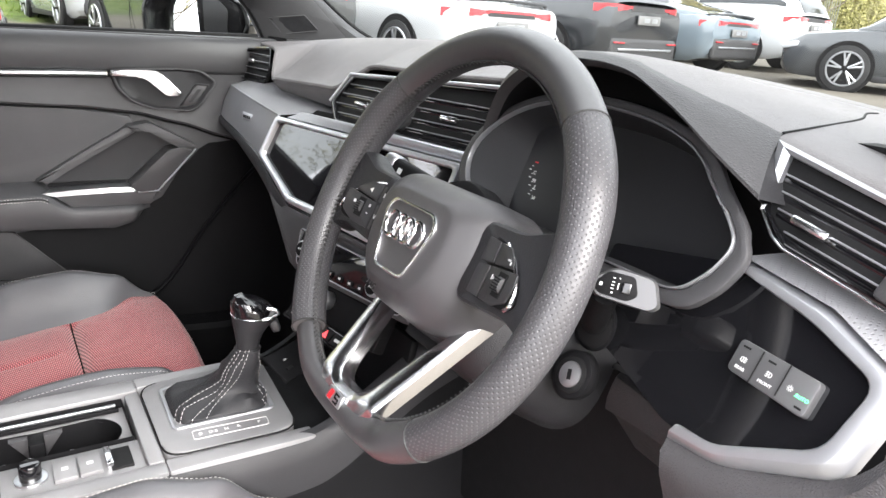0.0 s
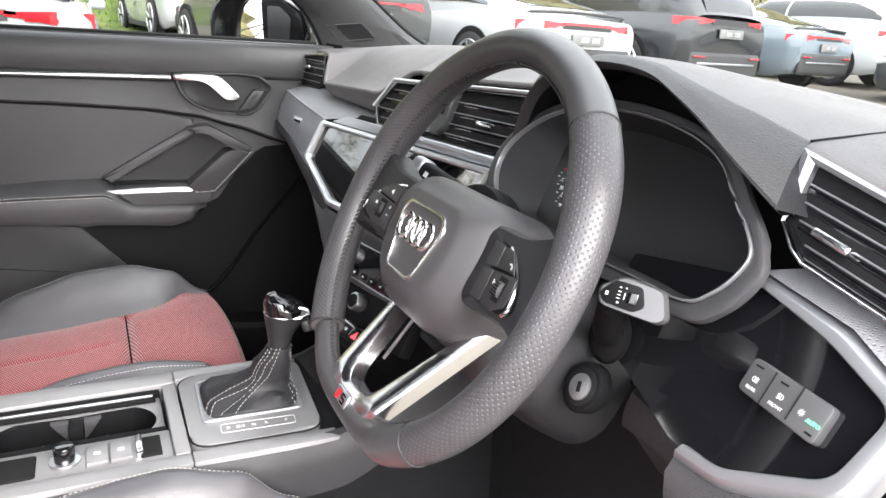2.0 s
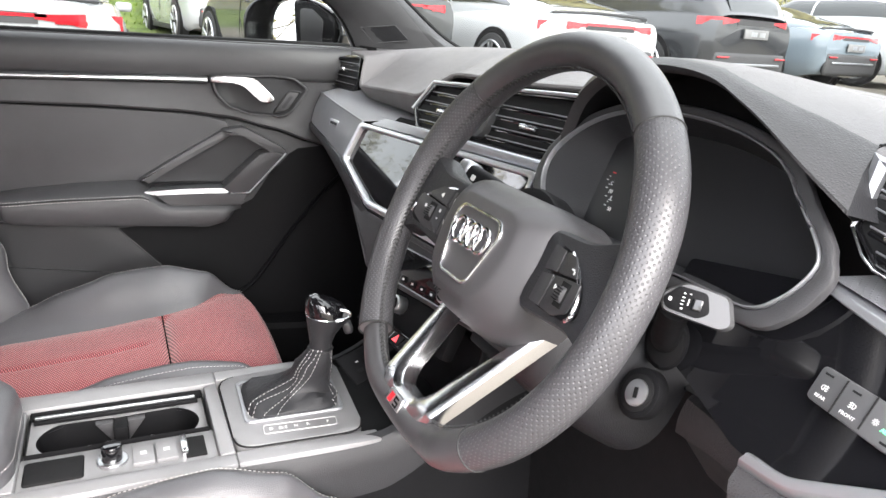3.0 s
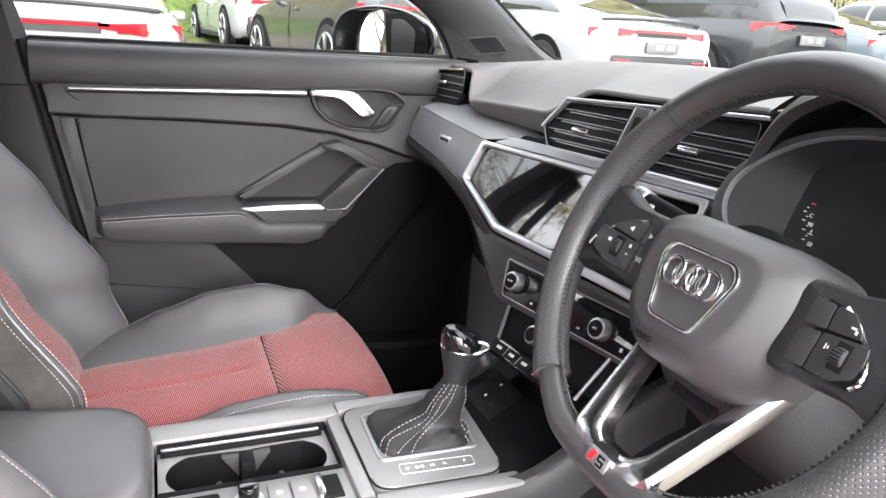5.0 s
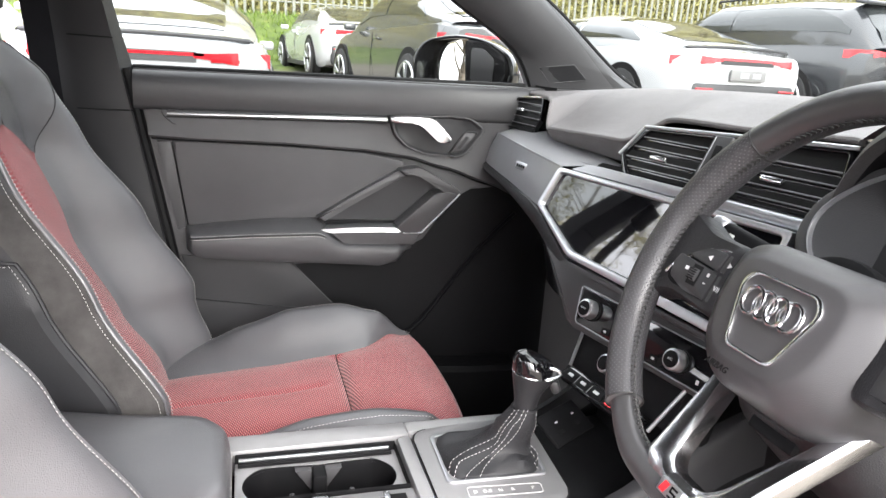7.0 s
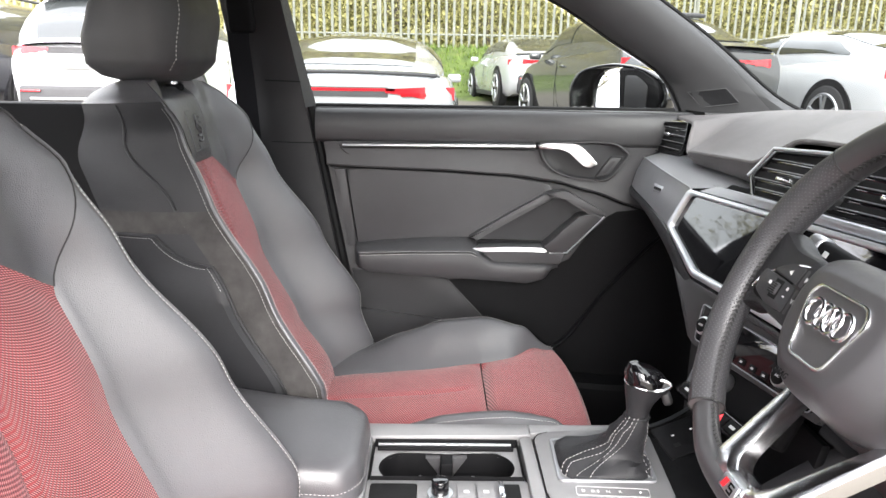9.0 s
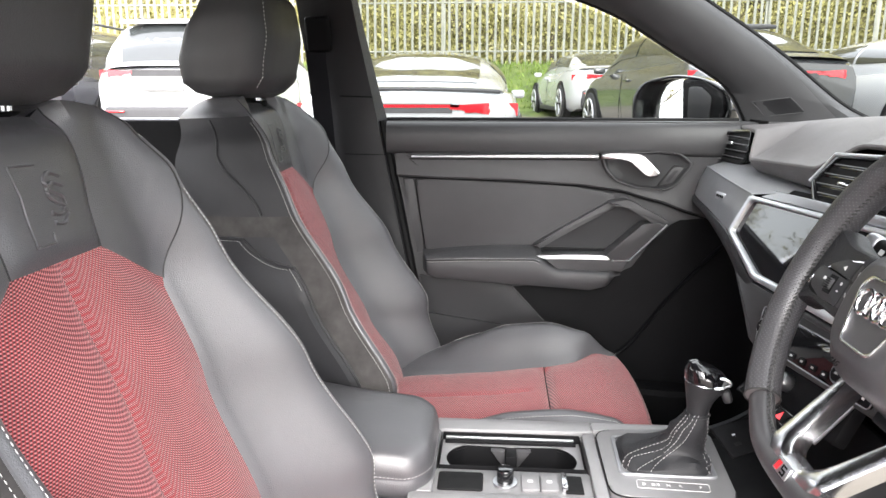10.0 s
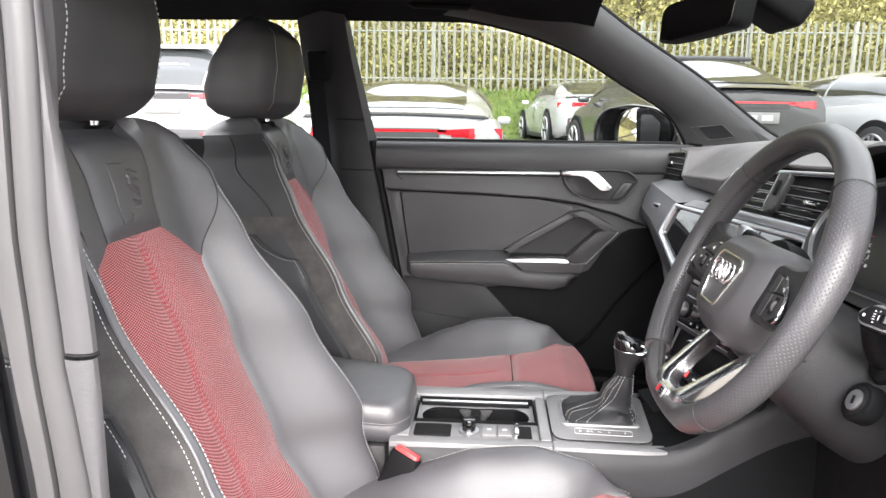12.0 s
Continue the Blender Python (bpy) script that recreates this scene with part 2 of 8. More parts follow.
def prism(outline, frame_m, depth, bevel=0.0, segs=2, bm=None):
    """A flat outline (2D points) in the plane of frame_m's x and y, pushed depth along its z."""
    own = bmesh.new()
    lo = [own.verts.new(frame_m @ Vector((x, y, 0))) for x, y in outline]
    hi = [own.verts.new(frame_m @ Vector((x, y, depth))) for x, y in outline]
    n = len(lo)
    own.faces.new(lo[::-1])
    top = own.faces.new(hi)
    for i in range(n):
        own.faces.new((lo[i], lo[(i + 1) % n], hi[(i + 1) % n], hi[i]))
    if bevel:
        edges = [e for e in own.edges if e in top.edges]
        bmesh.ops.bevel(own, geom=edges, offset=bevel, segments=segs, affect="EDGES", profile=0.5)
    if bm is None:
        return own
    return merge(bm, own)


def merge(bm, other):
    me = bpy.data.meshes.new("scrap")
    other.to_mesh(me)
    other.free()
    bm.from_mesh(me)
    bpy.data.meshes.remove(me)
    return bm


def box(sx, sy, sz, m=None, bevel=0.0, segs=2, bm=None):
    own = bmesh.new()
    bmesh.ops.create_cube(own, size=1.0, matrix=Matrix.Diagonal((sx, sy, sz, 1)))
    if bevel:
        bmesh.ops.bevel(own, geom=own.edges[:], offset=bevel, segments=segs, affect="EDGES", profile=0.5)
    if m:
        bmesh.ops.transform(own, matrix=m, verts=own.verts)
    return own if bm is None else merge(bm, own)


def disc(r, h, m, sides=24, bevel=0.0, bm=None, r2=None):
    own = bmesh.new()
    bmesh.ops.create_cone(own, cap_ends=True, segments=sides, radius1=r, radius2=r if r2 is None else r2, depth=h)
    if bevel:
        bmesh.ops.bevel(own, geom=[e for e in own.edges if len(e.link_faces) == 2 and any(len(f.verts) > 4 for f in e.link_faces)], offset=bevel, segments=2, affect="EDGES", profile=0.5)
    bmesh.ops.transform(own, matrix=m, verts=own.verts)
    return own if bm is None else merge(bm, own)


def axes(origin, x, y, z=None):
    """A frame from an origin and two or three directions."""
    x, y = Vector(x).normalized(), Vector(y)
    z = Vector(z).normalized() if z else x.cross(y).normalized()
    y = z.cross(x).normalized()
    m = Matrix((x, y, z)).transposed().to_4x4()
    m.translation = Vector(origin)
    return m


def round_poly(pts, r, n=4):
    """A 2D outline with its corners rounded."""
    out, k = [], len(pts)
    for i in range(k):
        a, b, c = (Vector((*pts[(i + j) % k], 0)) for j in (-1, 0, 1))
        rr = r[i] if isinstance(r, (list, tuple)) else r
        d1, d2 = (a - b), (c - b)
        l = min(rr, d1.length * 0.45, d2.length * 0.45)
        p, q = b + d1.normalized() * l, b + d2.normalized() * l
        for j in range(n + 1):
            t = j / n
            v = p * (1 - t) ** 2 + b * 2 * t * (1 - t) + q * t * t
            out.append((v.x, v.y))
    return out


def ring_prism(outer, inner, frame_m, depth, bevel=0.0, bm=None):
    """A flat frame between two outlines of equally many points."""
    own = bmesh.new()
    loops = [[own.verts.new(frame_m @ Vector((x, y, z))) for x, y in o] for o, z in ((outer, 0), (outer, depth), (inner, depth), (inner, 0))]
    n = len(outer)
    for a, b in ((0, 1), (1, 2), (2, 3), (3, 0)):
        for i in range(n):
            own.faces.new((loops[a][i], loops[a][(i + 1) % n], loops[b][(i + 1) % n], loops[b][i]))
    if bevel:
        es = [e for e in own.edges if all(v in set(loops[1]) | set(loops[2]) for v in e.verts) and not (e.verts[0] in set(loops[1])) ^ (e.verts[1] in set(loops[1]))]
        bmesh.ops.bevel(own, geom=es, offset=bevel, segments=2, affect="EDGES", profile=0.5)
    return own if bm is None else merge(bm, own)


def writing(text, size, m, material, parent, depth=0.0003, align="CENTER"):
    cu = bpy.data.curves.new("lettering", "FONT")
    cu.body, cu.size, cu.extrude, cu.align_x, cu.align_y = text, size, depth, align, "CENTER"
    cu.resolution_u = 2
    tmp = bpy.data.objects.new("tmp", cu)
    scene.collection.objects.link(tmp)
    me = bpy.data.meshes.new_from_object(tmp.evaluated_get(bpy.context.evaluated_depsgraph_get()))
    bpy.data.objects.remove(tmp)
    me.transform(m)
    me.materials.clear()
    me.materials.append(material)
    ob = new("lettering", me)
    ob.parent = parent
    return ob


def stitches(name, path, parent, length=0.0034, gap=0.002, r=0.00048, material=None):
    """A seam of short threads along a path."""
    bm = bmesh.new()
    path = [Vector(p) for p in path]
    run, step = 0.0, length + gap
    nxt = 0.0
    for a, b in zip(path, path[1:]):
        seg = (b - a).length
        if seg < 1e-6:
            continue
        d = (b - a) / seg
        while nxt < run + seg:
            p = a + d * (nxt - run)
            tube([p, p + d * length * 0.5, p + d * length], lambda t: r * (1 if t == 0.5 else 0.5), 5, bm=bm)
            nxt += step
        run += seg
    return part(name, bm, material or STITCH, parent)


def smooth01(t):
    t = max(0.0, min(1.0, t))
    return t * t * (3 - 2 * t)


def table(x, pairs):
    """Smooth interpolation in a short table of (x, value)."""
    if x <= pairs[0][0]:
        return pairs[0][1]
    for (a, p), (b, q) in zip(pairs, pairs[1:]):
        if x <= b:
            return p + (q - p) * smooth01((x - a) / (b - a)) * 0.5 + (q - p) * 0.5 * (x - a) / (b - a)
    return pairs[-1][1]

def soft_line(pts, r=0.012, n=4):
    """An open line with its inner corners rounded."""
    out = [pts[0]]
    for a, b, c in zip(pts, pts[1:], pts[2:]):
        b_ = Vector((*b, 0))
        p, q = (b_ + (Vector((*e, 0)) - b_).normalized() * r for e in (a, c))
        for j in range(n + 1):
            t = j / n
            w = p * (1 - t) ** 2 + b_ * 2 * t * (1 - t) + q * t * t
            out.append((w.x, w.y))
    return out + [pts[-1]]

# ---- front seats ----
ZB_TOP = 1.12
RED = 0.155
PEAK = 0.066


SIDE = [1.0]
SET = [0.0]


def back_center(z):
    x = table(z, [(0.60, -0.03), (0.68, -0.07), (0.78, -0.128), (0.95, -0.190), (1.10, -0.242), (1.18, -0.258), (1.235, -0.273), (1.28, -0.292)])
    return x - SET[0] * smooth01((z - 0.72) / 0.2)


def back_rise(z):
    return table(z, [(0.62, 0.05), (0.70, 0.09), (0.81, 0.120), (0.94, 0.098), (1.08, 0.060), (1.18, 0.036), (1.23, 0.018), (1.26, 0.0)]) + 0.8 * SET[0] * smooth01((z - 0.72) / 0.2) * (1 - smooth01((z - 1.2) / 0.06))


def back_width(z):
    return table(z, [(0.62, 0.225), (0.72, 0.245), (0.82, 0.252), (0.95, 0.238), (1.1, 0.208), (1.18, 0.190), (1.23, 0.165), (1.262, 0.130)])


def red_top(y):
    y = abs(y)
    return ZB_TOP if y < PEAK else ZB_TOP - 0.055 * (y - PEAK) / (RED - PEAK)


def back_point(a, t):
    """Front of the backrest: a from -1 to 1 across, t from 0 at the cushion to 1 at the top."""
    s = abs(a)
    y = s / 0.25 * PEAK if s < 0.25 else PEAK + (min(s, 0.5) - 0.25) / 0.25 * (RED - PEAK)
    zb = red_top(y)
    top = 1.262 - 0.035 * s * s
    z = 0.62 + (zb - 0.62) * t / 0.62 if t < 0.62 else zb + (top - zb) * (t - 0.62) / 0.38
    hw, rise, xc = back_width(z), back_rise(z) * (SIDE[0] if a < 0 else 1.0), back_center(z)
    k = smooth01((z - zb) / 0.14)
    y1 = PEAK + 0.012 * k
    y0 = min(RED + 0.034 * max(0.0, min(1.0, (z - zb) / 0.11)), hw - 0.006) if t > 0.62 else RED
    if s < 0.25:
        y = s / 0.25 * y1
    elif s < 0.5:
        y = y1 + (s - 0.25) / 0.25 * (y0 - y1)
    else:
        y = y0 + (s - 0.5) / 0.5 * (hw - y0)
    ys_ = RED - 0.007 - 0.03 * k
    b = max(0.0, (y - ys_) / (hw - ys_))
    x = xc + rise * smooth01(b / 0.93) - rise * 0.03 * max(0, (b - 0.9) / 0.1) ** 2
    if t < 0.62 and s <= 0.5:
        x += 0.010 * (1 - (s / 0.5) ** 6) * min(1, (0.62 - t) / 0.05) ** 0.5 - 0.003
        x -= 0.0045 * math.exp(-(y / 0.004) ** 2)
    elif t >= 0.62 and s <= 0.25:
        x += 0.008 * (1 - (s / 0.25) ** 6) * min(1, (t - 0.62) / 0.05) ** 0.5 - 0.010 * smooth01((t - 0.86) / 0.14)
        dip = smooth01((t - 0.90) / 0.10) * smooth01((0.265 - s) / 0.03)
        z -= 0.017 * dip
        x -= 0.014 * dip
    elif t >= 0.62 and s < 0.5:
        x += 0.004 * math.sin(math.pi * (s - 0.25) / 0.25)
    return Vector((x, y if a >= 0 else -y, z))


def patch(fn, a0, a1, na, t0, t1, nt_, uvk=None, bm=None):
    rows = [[fn(a0 + (a1 - a0) * i / na, t0 + (t1 - t0) * j / nt_) for i in range(na + 1)] for j in range(nt_ + 1)]
    uv = (lambda j, i: uvk(rows[j][i])) if uvk else None
    return loft(rows, closed=False, caps=False, uv=uv, bm=bm)


def side_point(sgn, b, t):
    """Side of the backrest: b from 0 at the front edge to 1 at the rear shell."""
    e = back_point(sgn * 1.0, t)
    depth = 0.185 - 0.055 * smooth01((e.z - 1.13) / 0.12)
    y = abs(e.y) + 0.006 * math.sin(math.pi * b) - 0.035 * b * b
    z = e.z - 0.006 * b
    if b > 0.30:
        y += 0.009 * min(1, (b - 0.30) / 0.05) * (1 - smooth01((e.z - 0.94) / 0.06)) * (1 - smooth01((b - 0.9) / 0.1))
    return Vector((e.x - depth * b, sgn * y, z))


def cush_center(x):
    return table(x, [(-0.12, 0.655), (0.0, 0.668), (0.12, 0.676), (0.24, 0.69), (0.36, 0.702), (0.405, 0.695), (0.432, 0.66), (0.44, 0.60), (0.438, 0.54)])


def cush_red(x):
    return table(x, [(-0.12, 0.125), (0.24, 0.13), (0.30, 0.142), (0.38, 0.19), (0.43, 0.2)])


def cush_width(x):
    return table(x, [(-0.12, 0.235), (0.0, 0.25), (0.25, 0.25), (0.36, 0.225), (0.43, 0.208)])


def cush_rise(x):
    return table(x, [(-0.12, 0.0), (0.0, 0.022), (0.08, 0.05), (0.16, 0.072), (0.26, 0.07), (0.34, 0.045), (0.41, 0.004), (0.44, 0.0)])


def cush_point(a, t):
    s = abs(a)
    x = -0.12 + 0.55 * t if t < 0.985 else 0.4218
    drop = max(0.0, (t - 0.955) / 0.045)
    x = -0.12 + 0.535 * min(t, 0.955) / 0.955 + 0.025 * math.sin(drop * math.pi / 2)
    z = cush_center(min(x, 0.405)) - 0.13 * (1 - math.cos(drop * math.pi / 2))
    yr, hw, rise = cush_red(x), cush_width(x), cush_rise(x) * (1.0 if a >= 0 else 0.86)
    y = s / 0.5 * yr if s < 0.5 else yr + (s - 0.5) / 0.5 * (hw - yr)
    b = max(0.0, (y - yr + 0.008) / (hw - yr + 0.008))
    z += rise * smooth01(b / 0.7) - (rise * 0.3 + 0.006) * max(0, (b - 0.7) / 0.3) ** 2
    if s <= 0.5:
        z += 0.009 * (1 - (s / 0.5) ** 6) - 0.003
    x -= 0.012 * (y / 0.2) ** 2 * smooth01((x - 0.3) / 0.1)
    return Vector((x, y if a >= 0 else -y, z))


def cush_front(a, t):
    """The front thigh roll, with its rear edge tucked into the gap."""
    p = cush_point(a, t)
    if t < 0.69:
        p.z -= 0.013 * ((0.69 - t) / 0.03) ** 2 * (1 - (abs(a) / 0.5) ** 10)
    return p


def cush_rear(a, t):
    p = cush_point(a, t)
    if t > 0.62:
        p.z -= 0.013 * ((t - 0.62) / 0.03) ** 2 * (1 - (abs(a) / 0.5) ** 10)
    p.z -= 0.004 * math.exp(-(p.y / 0.004) ** 2) * (1 if t < 0.6 else 0)
    return p


def build_seat():
    seat = thing("front_seat", "black leather sports seat with red ribbed cloth centre", "car seat", "front seats")
    # the ribs fall away on both sides of the middle seam
    clothuv = lambda p: (p.y * 1.5, (p.z + p.x * 0.4 + 0.055 * (1 - math.exp(-abs(p.y) / 0.05))) * 1.5)
    part("backrest_cloth", patch(lambda a, t: back_point(a, t), -0.5, 0.5, 32, 0.0, 0.62, 44, clothuv), CLOTH, seat, "red ribbed cloth backrest centre")
    part("emblem_panel", patch(back_point, -0.25, 0.25, 20, 0.62, 1.0, 16), LEATHER, seat, "embossed black leather upper panel")
    for sg in (1, -1):
        part("shoulder", patch(back_point, sg * 0.25, sg * 0.5, 8, 0.62, 1.0, 16), LEATHER, seat)
        part("backrest_bolster", patch(back_point, sg * 0.5, sg * 1.0, 22, 0.0, 1.0, 60), LEATHER, seat)
        # side covers and panels: the seat leather with shade in the colour
        part("side_cover", patch(lambda b, t: side_point(sg, b, t), 0, 1, 10, 0.635, 1.0, 24), LEATHER_SHADED, seat)
        part("suede_strip", patch(lambda b, t: side_point(sg, b, t), 0, 0.30, 8, 0.0, 0.635, 40), ALCANTARA, seat, "dark grey suede strip")
        part("suede_top", patch(lambda b, t: side_point(sg, b, t), 0.30, 1.0, 8, 0.585, 0.635, 6), ALCANTARA, seat, "dark grey suede strip")
        part("side_panel", patch(lambda b, t: side_point(sg, b, t), 0.30, 1.0, 12, 0.0, 0.585, 40), LEATHER_SHADED, seat)
        edge = [back_point(sg * 1.0, 0.02 + 0.96 * i / 120) for i in range(121)]
        part("piping", tube(edge, 0.0022, 6), LEATHER, seat)
        stitches("stitching", [back_point(sg * 0.95, 0.02 + 0.96 * i / 120) + Vector((0.0012, 0, 0)) for i in range(121)], seat)
        stitches("stitching", [side_point(sg, 0.045, 0.02 + 0.96 * i / 120) + Vector((0, sg * 0.0006, 0)) for i in range(121)], seat, 0.0032, 0.002, 0.0004)
        pipe = [side_point(sg, 0.30, 0.02 + 0.5 * i / 40) for i in range(41)] + [side_point(sg, 0.30 + 0.3 * math.sin(q * 0.157), 0.52 + 0.06 * (1 - math.cos(q * 0.157))) for q in range(1, 11)] + [side_point(sg, 0.60 + 0.04 * q, 0.58) for q in range(1, 11)]
        part("piping", tube([p + Vector((0, sg * 0.001, 0)) for p in pipe], 0.0026, 6), LEATHER_SHADED, seat)
        stitches("stitching", [p + Vector((-0.006, sg * 0.004, -0.003)) for p in pipe], seat, 0.0032, 0.002, 0.0004)
        fold = [side_point(sg, 0.30 + 0.22 * smooth01((t - 0.66) / 0.22), t) + Vector((0, sg * 0.001, 0)) for t in (0.64 + 0.35 * i / 24 for i in range(25))]
        part("piping", tube(fold, 0.0022, 6), LEATHER_SHADED, seat)
        seam = [back_point(sg * 0.5, 0.62 + 0.38 * i / 20) + Vector((0.0008, 0, 0)) for i in range(21)]
        part("seam", tube(seam, 0.0008, 5), DARK_THREAD, seat)
        part("seam", tube([back_point(sg * 0.25, 0.62 + 0.38 * i / 20) + Vector((0.0003, 0, 0)) for i in range(21)], 0.0008, 5), DARK_THREAD, seat)
        for off in (0.0, 0.014):
            stitches("stitching", [back_point(sg * 0.25, 0.9 + 0.1 * i / 10) + Vector((0.0016, sg * (0.006 + off), 0)) for i in range(11)], seat, 0.005)
    # rear shell and rounded top
    rows = []
    for j in range(49):
        t = j / 48
        row = []
        for i in range(21):
            q = -1 + 2 * i / 20
            e = side_point(1 if q >= 0 else -1, 1.0, t)
            row.append(Vector((e.x - 0.02 * (1 - q * q), abs(e.y) * q, e.z)))
        rows.append(row)
    part("rear_shell", loft(rows, closed=False, caps=False), LEATHER_SHADED, seat)
    rows = []
    for j in range(9):
        q = j / 8
        row = []
        for i in range(33):
            a = -1 + 2 * i / 32
            f = back_point(a, 1.0)
            sgn = 1 if a >= 0 else -1
            e = side_point(sgn, 1.0, 1.0)
            r = Vector((e.x - 0.02 * (1 - a * a), abs(e.y) * a, e.z + (f.z - e.z) * 0.5 * (1 - a * a)))
            p = f.lerp(r, q)
            p.z += 0.010 * math.sin(math.pi * q) * (1 - a ** 4) * smooth01((abs(a) - 0.2) / 0.15)
            if abs(a) == 1:
                p = side_point(sgn, q, 1.0)
            row.append(p)
        rows.append(row)
    part("backrest_top", loft(rows, closed=False, caps=False), LEATHER, seat)
    # embossed emblem: a bracket and a double curl
    def on_panel(dy, dz):
        return back_point(max(-0.25, min(0.25, 0.25 * dy / (PEAK + 0.008))), 0.62 + 0.38 * (1.172 + dz - ZB_TOP) / (1.262 - ZB_TOP)) + Vector((0.0006, 0, 0))

    part("emblem_bar", tube([on_panel(*p) for p in ((-0.004, 0.034), (-0.020, 0.035), (-0.036, 0.035), (-0.036, 0.012), (-0.036, -0.012), (-0.036, -0.033), (-0.020, -0.033), (-0.008, -0.033), (-0.008, -0.024))], 0.0012, 6), LEATHER, seat)
    for off in (0.0, 0.0085):
        curl = crom([(0.024, 0.022 - off, 0), (0.010, 0.026 - off, 0), (0.0, 0.019 - off, 0), (0.006, 0.011 - off, 0), (0.020, 0.005 - off, 0), (0.024, -0.003 - off, 0), (0.014, -0.010 - off, 0), (0.0, -0.008 - off, 0)], 4)
        part("emblem_bar", tube([on_panel(p.x, p.y) for p in curl], 0.0022, 6), LEATHER, seat)
    # cushion
    cuv = lambda p: ((p.x * 0.25 + p.y) * 1.0, (p.x - p.y * 0.25) * 1.0)
    cuv2 = lambda p: (p.y, p.x + p.y * 0.18)
    part("cushion_cloth", patch(cush_rear, -0.5, 0.5, 32, 0.0, 0.65, 36, cuv), CLOTH, seat, "red ribbed cloth cushion")
    part("thigh_roll", patch(cush_front, -0.5, 0.5, 32, 0.655, 1.0, 40, cuv2), CLOTH, seat, "red ribbed cloth front roll")
    for sg in (1, -1):
        part("cushion_bolster", patch(cush_point, sg * 0.5, sg * 1.0, 16, 0.0, 0.985, 50), LEATHER, seat)
        edge = [cush_point(sg * 1.0, 0.02 + 0.94 * i / 100) for i in range(101)]
        low = [[p + Vector((0, sg * 0.004 * math.sin(math.pi * q), -0.14 * q)) for p in edge] for q in (0, 0.1, 0.3, 0.6, 1.0)]
        part("cushion_side", loft(low, closed=False, caps=False), LEATHER_SHADED, seat)
        part("piping", tube(edge, 0.0022, 6), LEATHER, seat)
        stitches("stitching", [cush_point(sg * 0.90, 0.02 + 0.94 * i / 100) + Vector((0, 0, 0.0012)) for i in range(101)], seat)
    part("seat_base", box(0.46, 0.44, 0.2, pose(0.14, 0, 0.46), 0.03, 3), PLASTIC_HARD, seat)
    part("hinge_cover", box(0.17, 0.48, 0.13, pose(-0.095, 0, 0.585), 0.05, 4), LEATHER_SHADED, seat)
    # headrest
    rings = []
    for j in range(25):
        z = 1.255 + 0.207 * j / 24
        xf = table(z, [(1.258, -0.285), (1.266, -0.262), (1.29, -0.243), (1.36, -0.232), (1.42, -0.240), (1.45, -0.266), (1.462, -0.295)]) - 0.1 * SET[0]
        xb = table(z, [(1.258, -0.350), (1.264, -0.380), (1.282, -0.400), (1.315, -0.403), (1.36, -0.390), (1.41, -0.360), (1.445, -0.330), (1.462, -0.305)]) - 0.1 * SET[0]
        w = table(z, [(1.258, 0.09), (1.264, 0.120), (1.282, 0.134), (1.32, 0.140), (1.38, 0.139), (1.42, 0.130), (1.45, 0.106), (1.462, 0.07)])
        ring = []
        for i in range(40):
            q = 2 * math.pi * i / 40
            c, s = math.cos(q), math.sin(q)
            c, s = math.copysign(abs(c) ** 0.55, c), math.copysign(abs(s) ** 0.55, s)
            ring.append(Vector(((xf + xb) / 2 + (xf - xb) / 2 * c - 0.012 * s * s, w * s, z)))
        rings.append(ring)
    head = part("headrest", loft(rings), HEADREST_SHADED, seat, "black leather headrest")
    for sg in (1, -1):
        i = 4 if sg > 0 else 36
        stitches("stitching", [r[i] * 1.0 + (r[i] - Vector((-0.32, 0, r[i].z))).normalized() * 0.0014 for r in rings[2:22]], head, 0.0042, 0.0026, 0.0008)
        part("post", tube([(-0.325 - 0.1 * SET[0], sg * 0.07, 1.21), (-0.325 - 0.1 * SET[0], sg * 0.07, 1.28)], 0.006, 12), CHROME, head, "chrome headrest post")
        part("post_collar", disc(0.016, 0.012, pose(-0.325 - 0.1 * SET[0], sg * 0.07, 1.243), 20, 0.003), PLASTIC_HARD, seat)
    return seat


SIDE[0] = 1.2
driver_seat = build_seat()
driver_seat.matrix_basis = pose(0, -0.365, 0)
SIDE[0] = 0.98
SET[0] = 0.020
passenger_seat = build_seat()
passenger_seat.matrix_basis = pose(0, 0.365, 0)
tagged(passenger_seat, "black leather passenger sports seat with red ribbed cloth centre", "car seat", "front seats")

# ---- steering wheel: local x to the car's right, y up in the rim's plane, z to the driver ----
A_W = radians(25.8)
WHEEL = axes((0.472, -0.362, 1.0865), (0, -1, 0), (math.sin(A_W), 0, math.cos(A_W)), (-math.cos(A_W), 0, math.sin(A_W)))


def rim_point(th, R=0.178):
    u, v = R * math.sin(th), R * math.cos(th)
    low = -0.172
    if v < low + 0.012:
        k = low + 0.012 - v
        v += k - 0.012 * (1 - math.exp(-k / 0.012))
    return Vector((u, v, 0))


def rim_ring(th):
    p = rim_point(th)
    d = Vector((p.x, p.y, 0)).normalized()
    deg = abs(math.degrees(th))
    fat = 0.0165 + 0.002 * math.exp(-((deg - 62) / 16) ** 2)
    fatz = 0.0175 + 0.002 * math.exp(-((deg - 62) / 16) ** 2) - 0.006 * smooth01((deg - 150) / 14)
    fat -= 0.003 * smooth01((deg - 150) / 14)
    return [WHEEL @ (p + d * fat * math.cos(q) + Vector((0, 0, fatz * math.sin(q)))) for q in (2 * math.pi * j / 24 for j in range(24))]


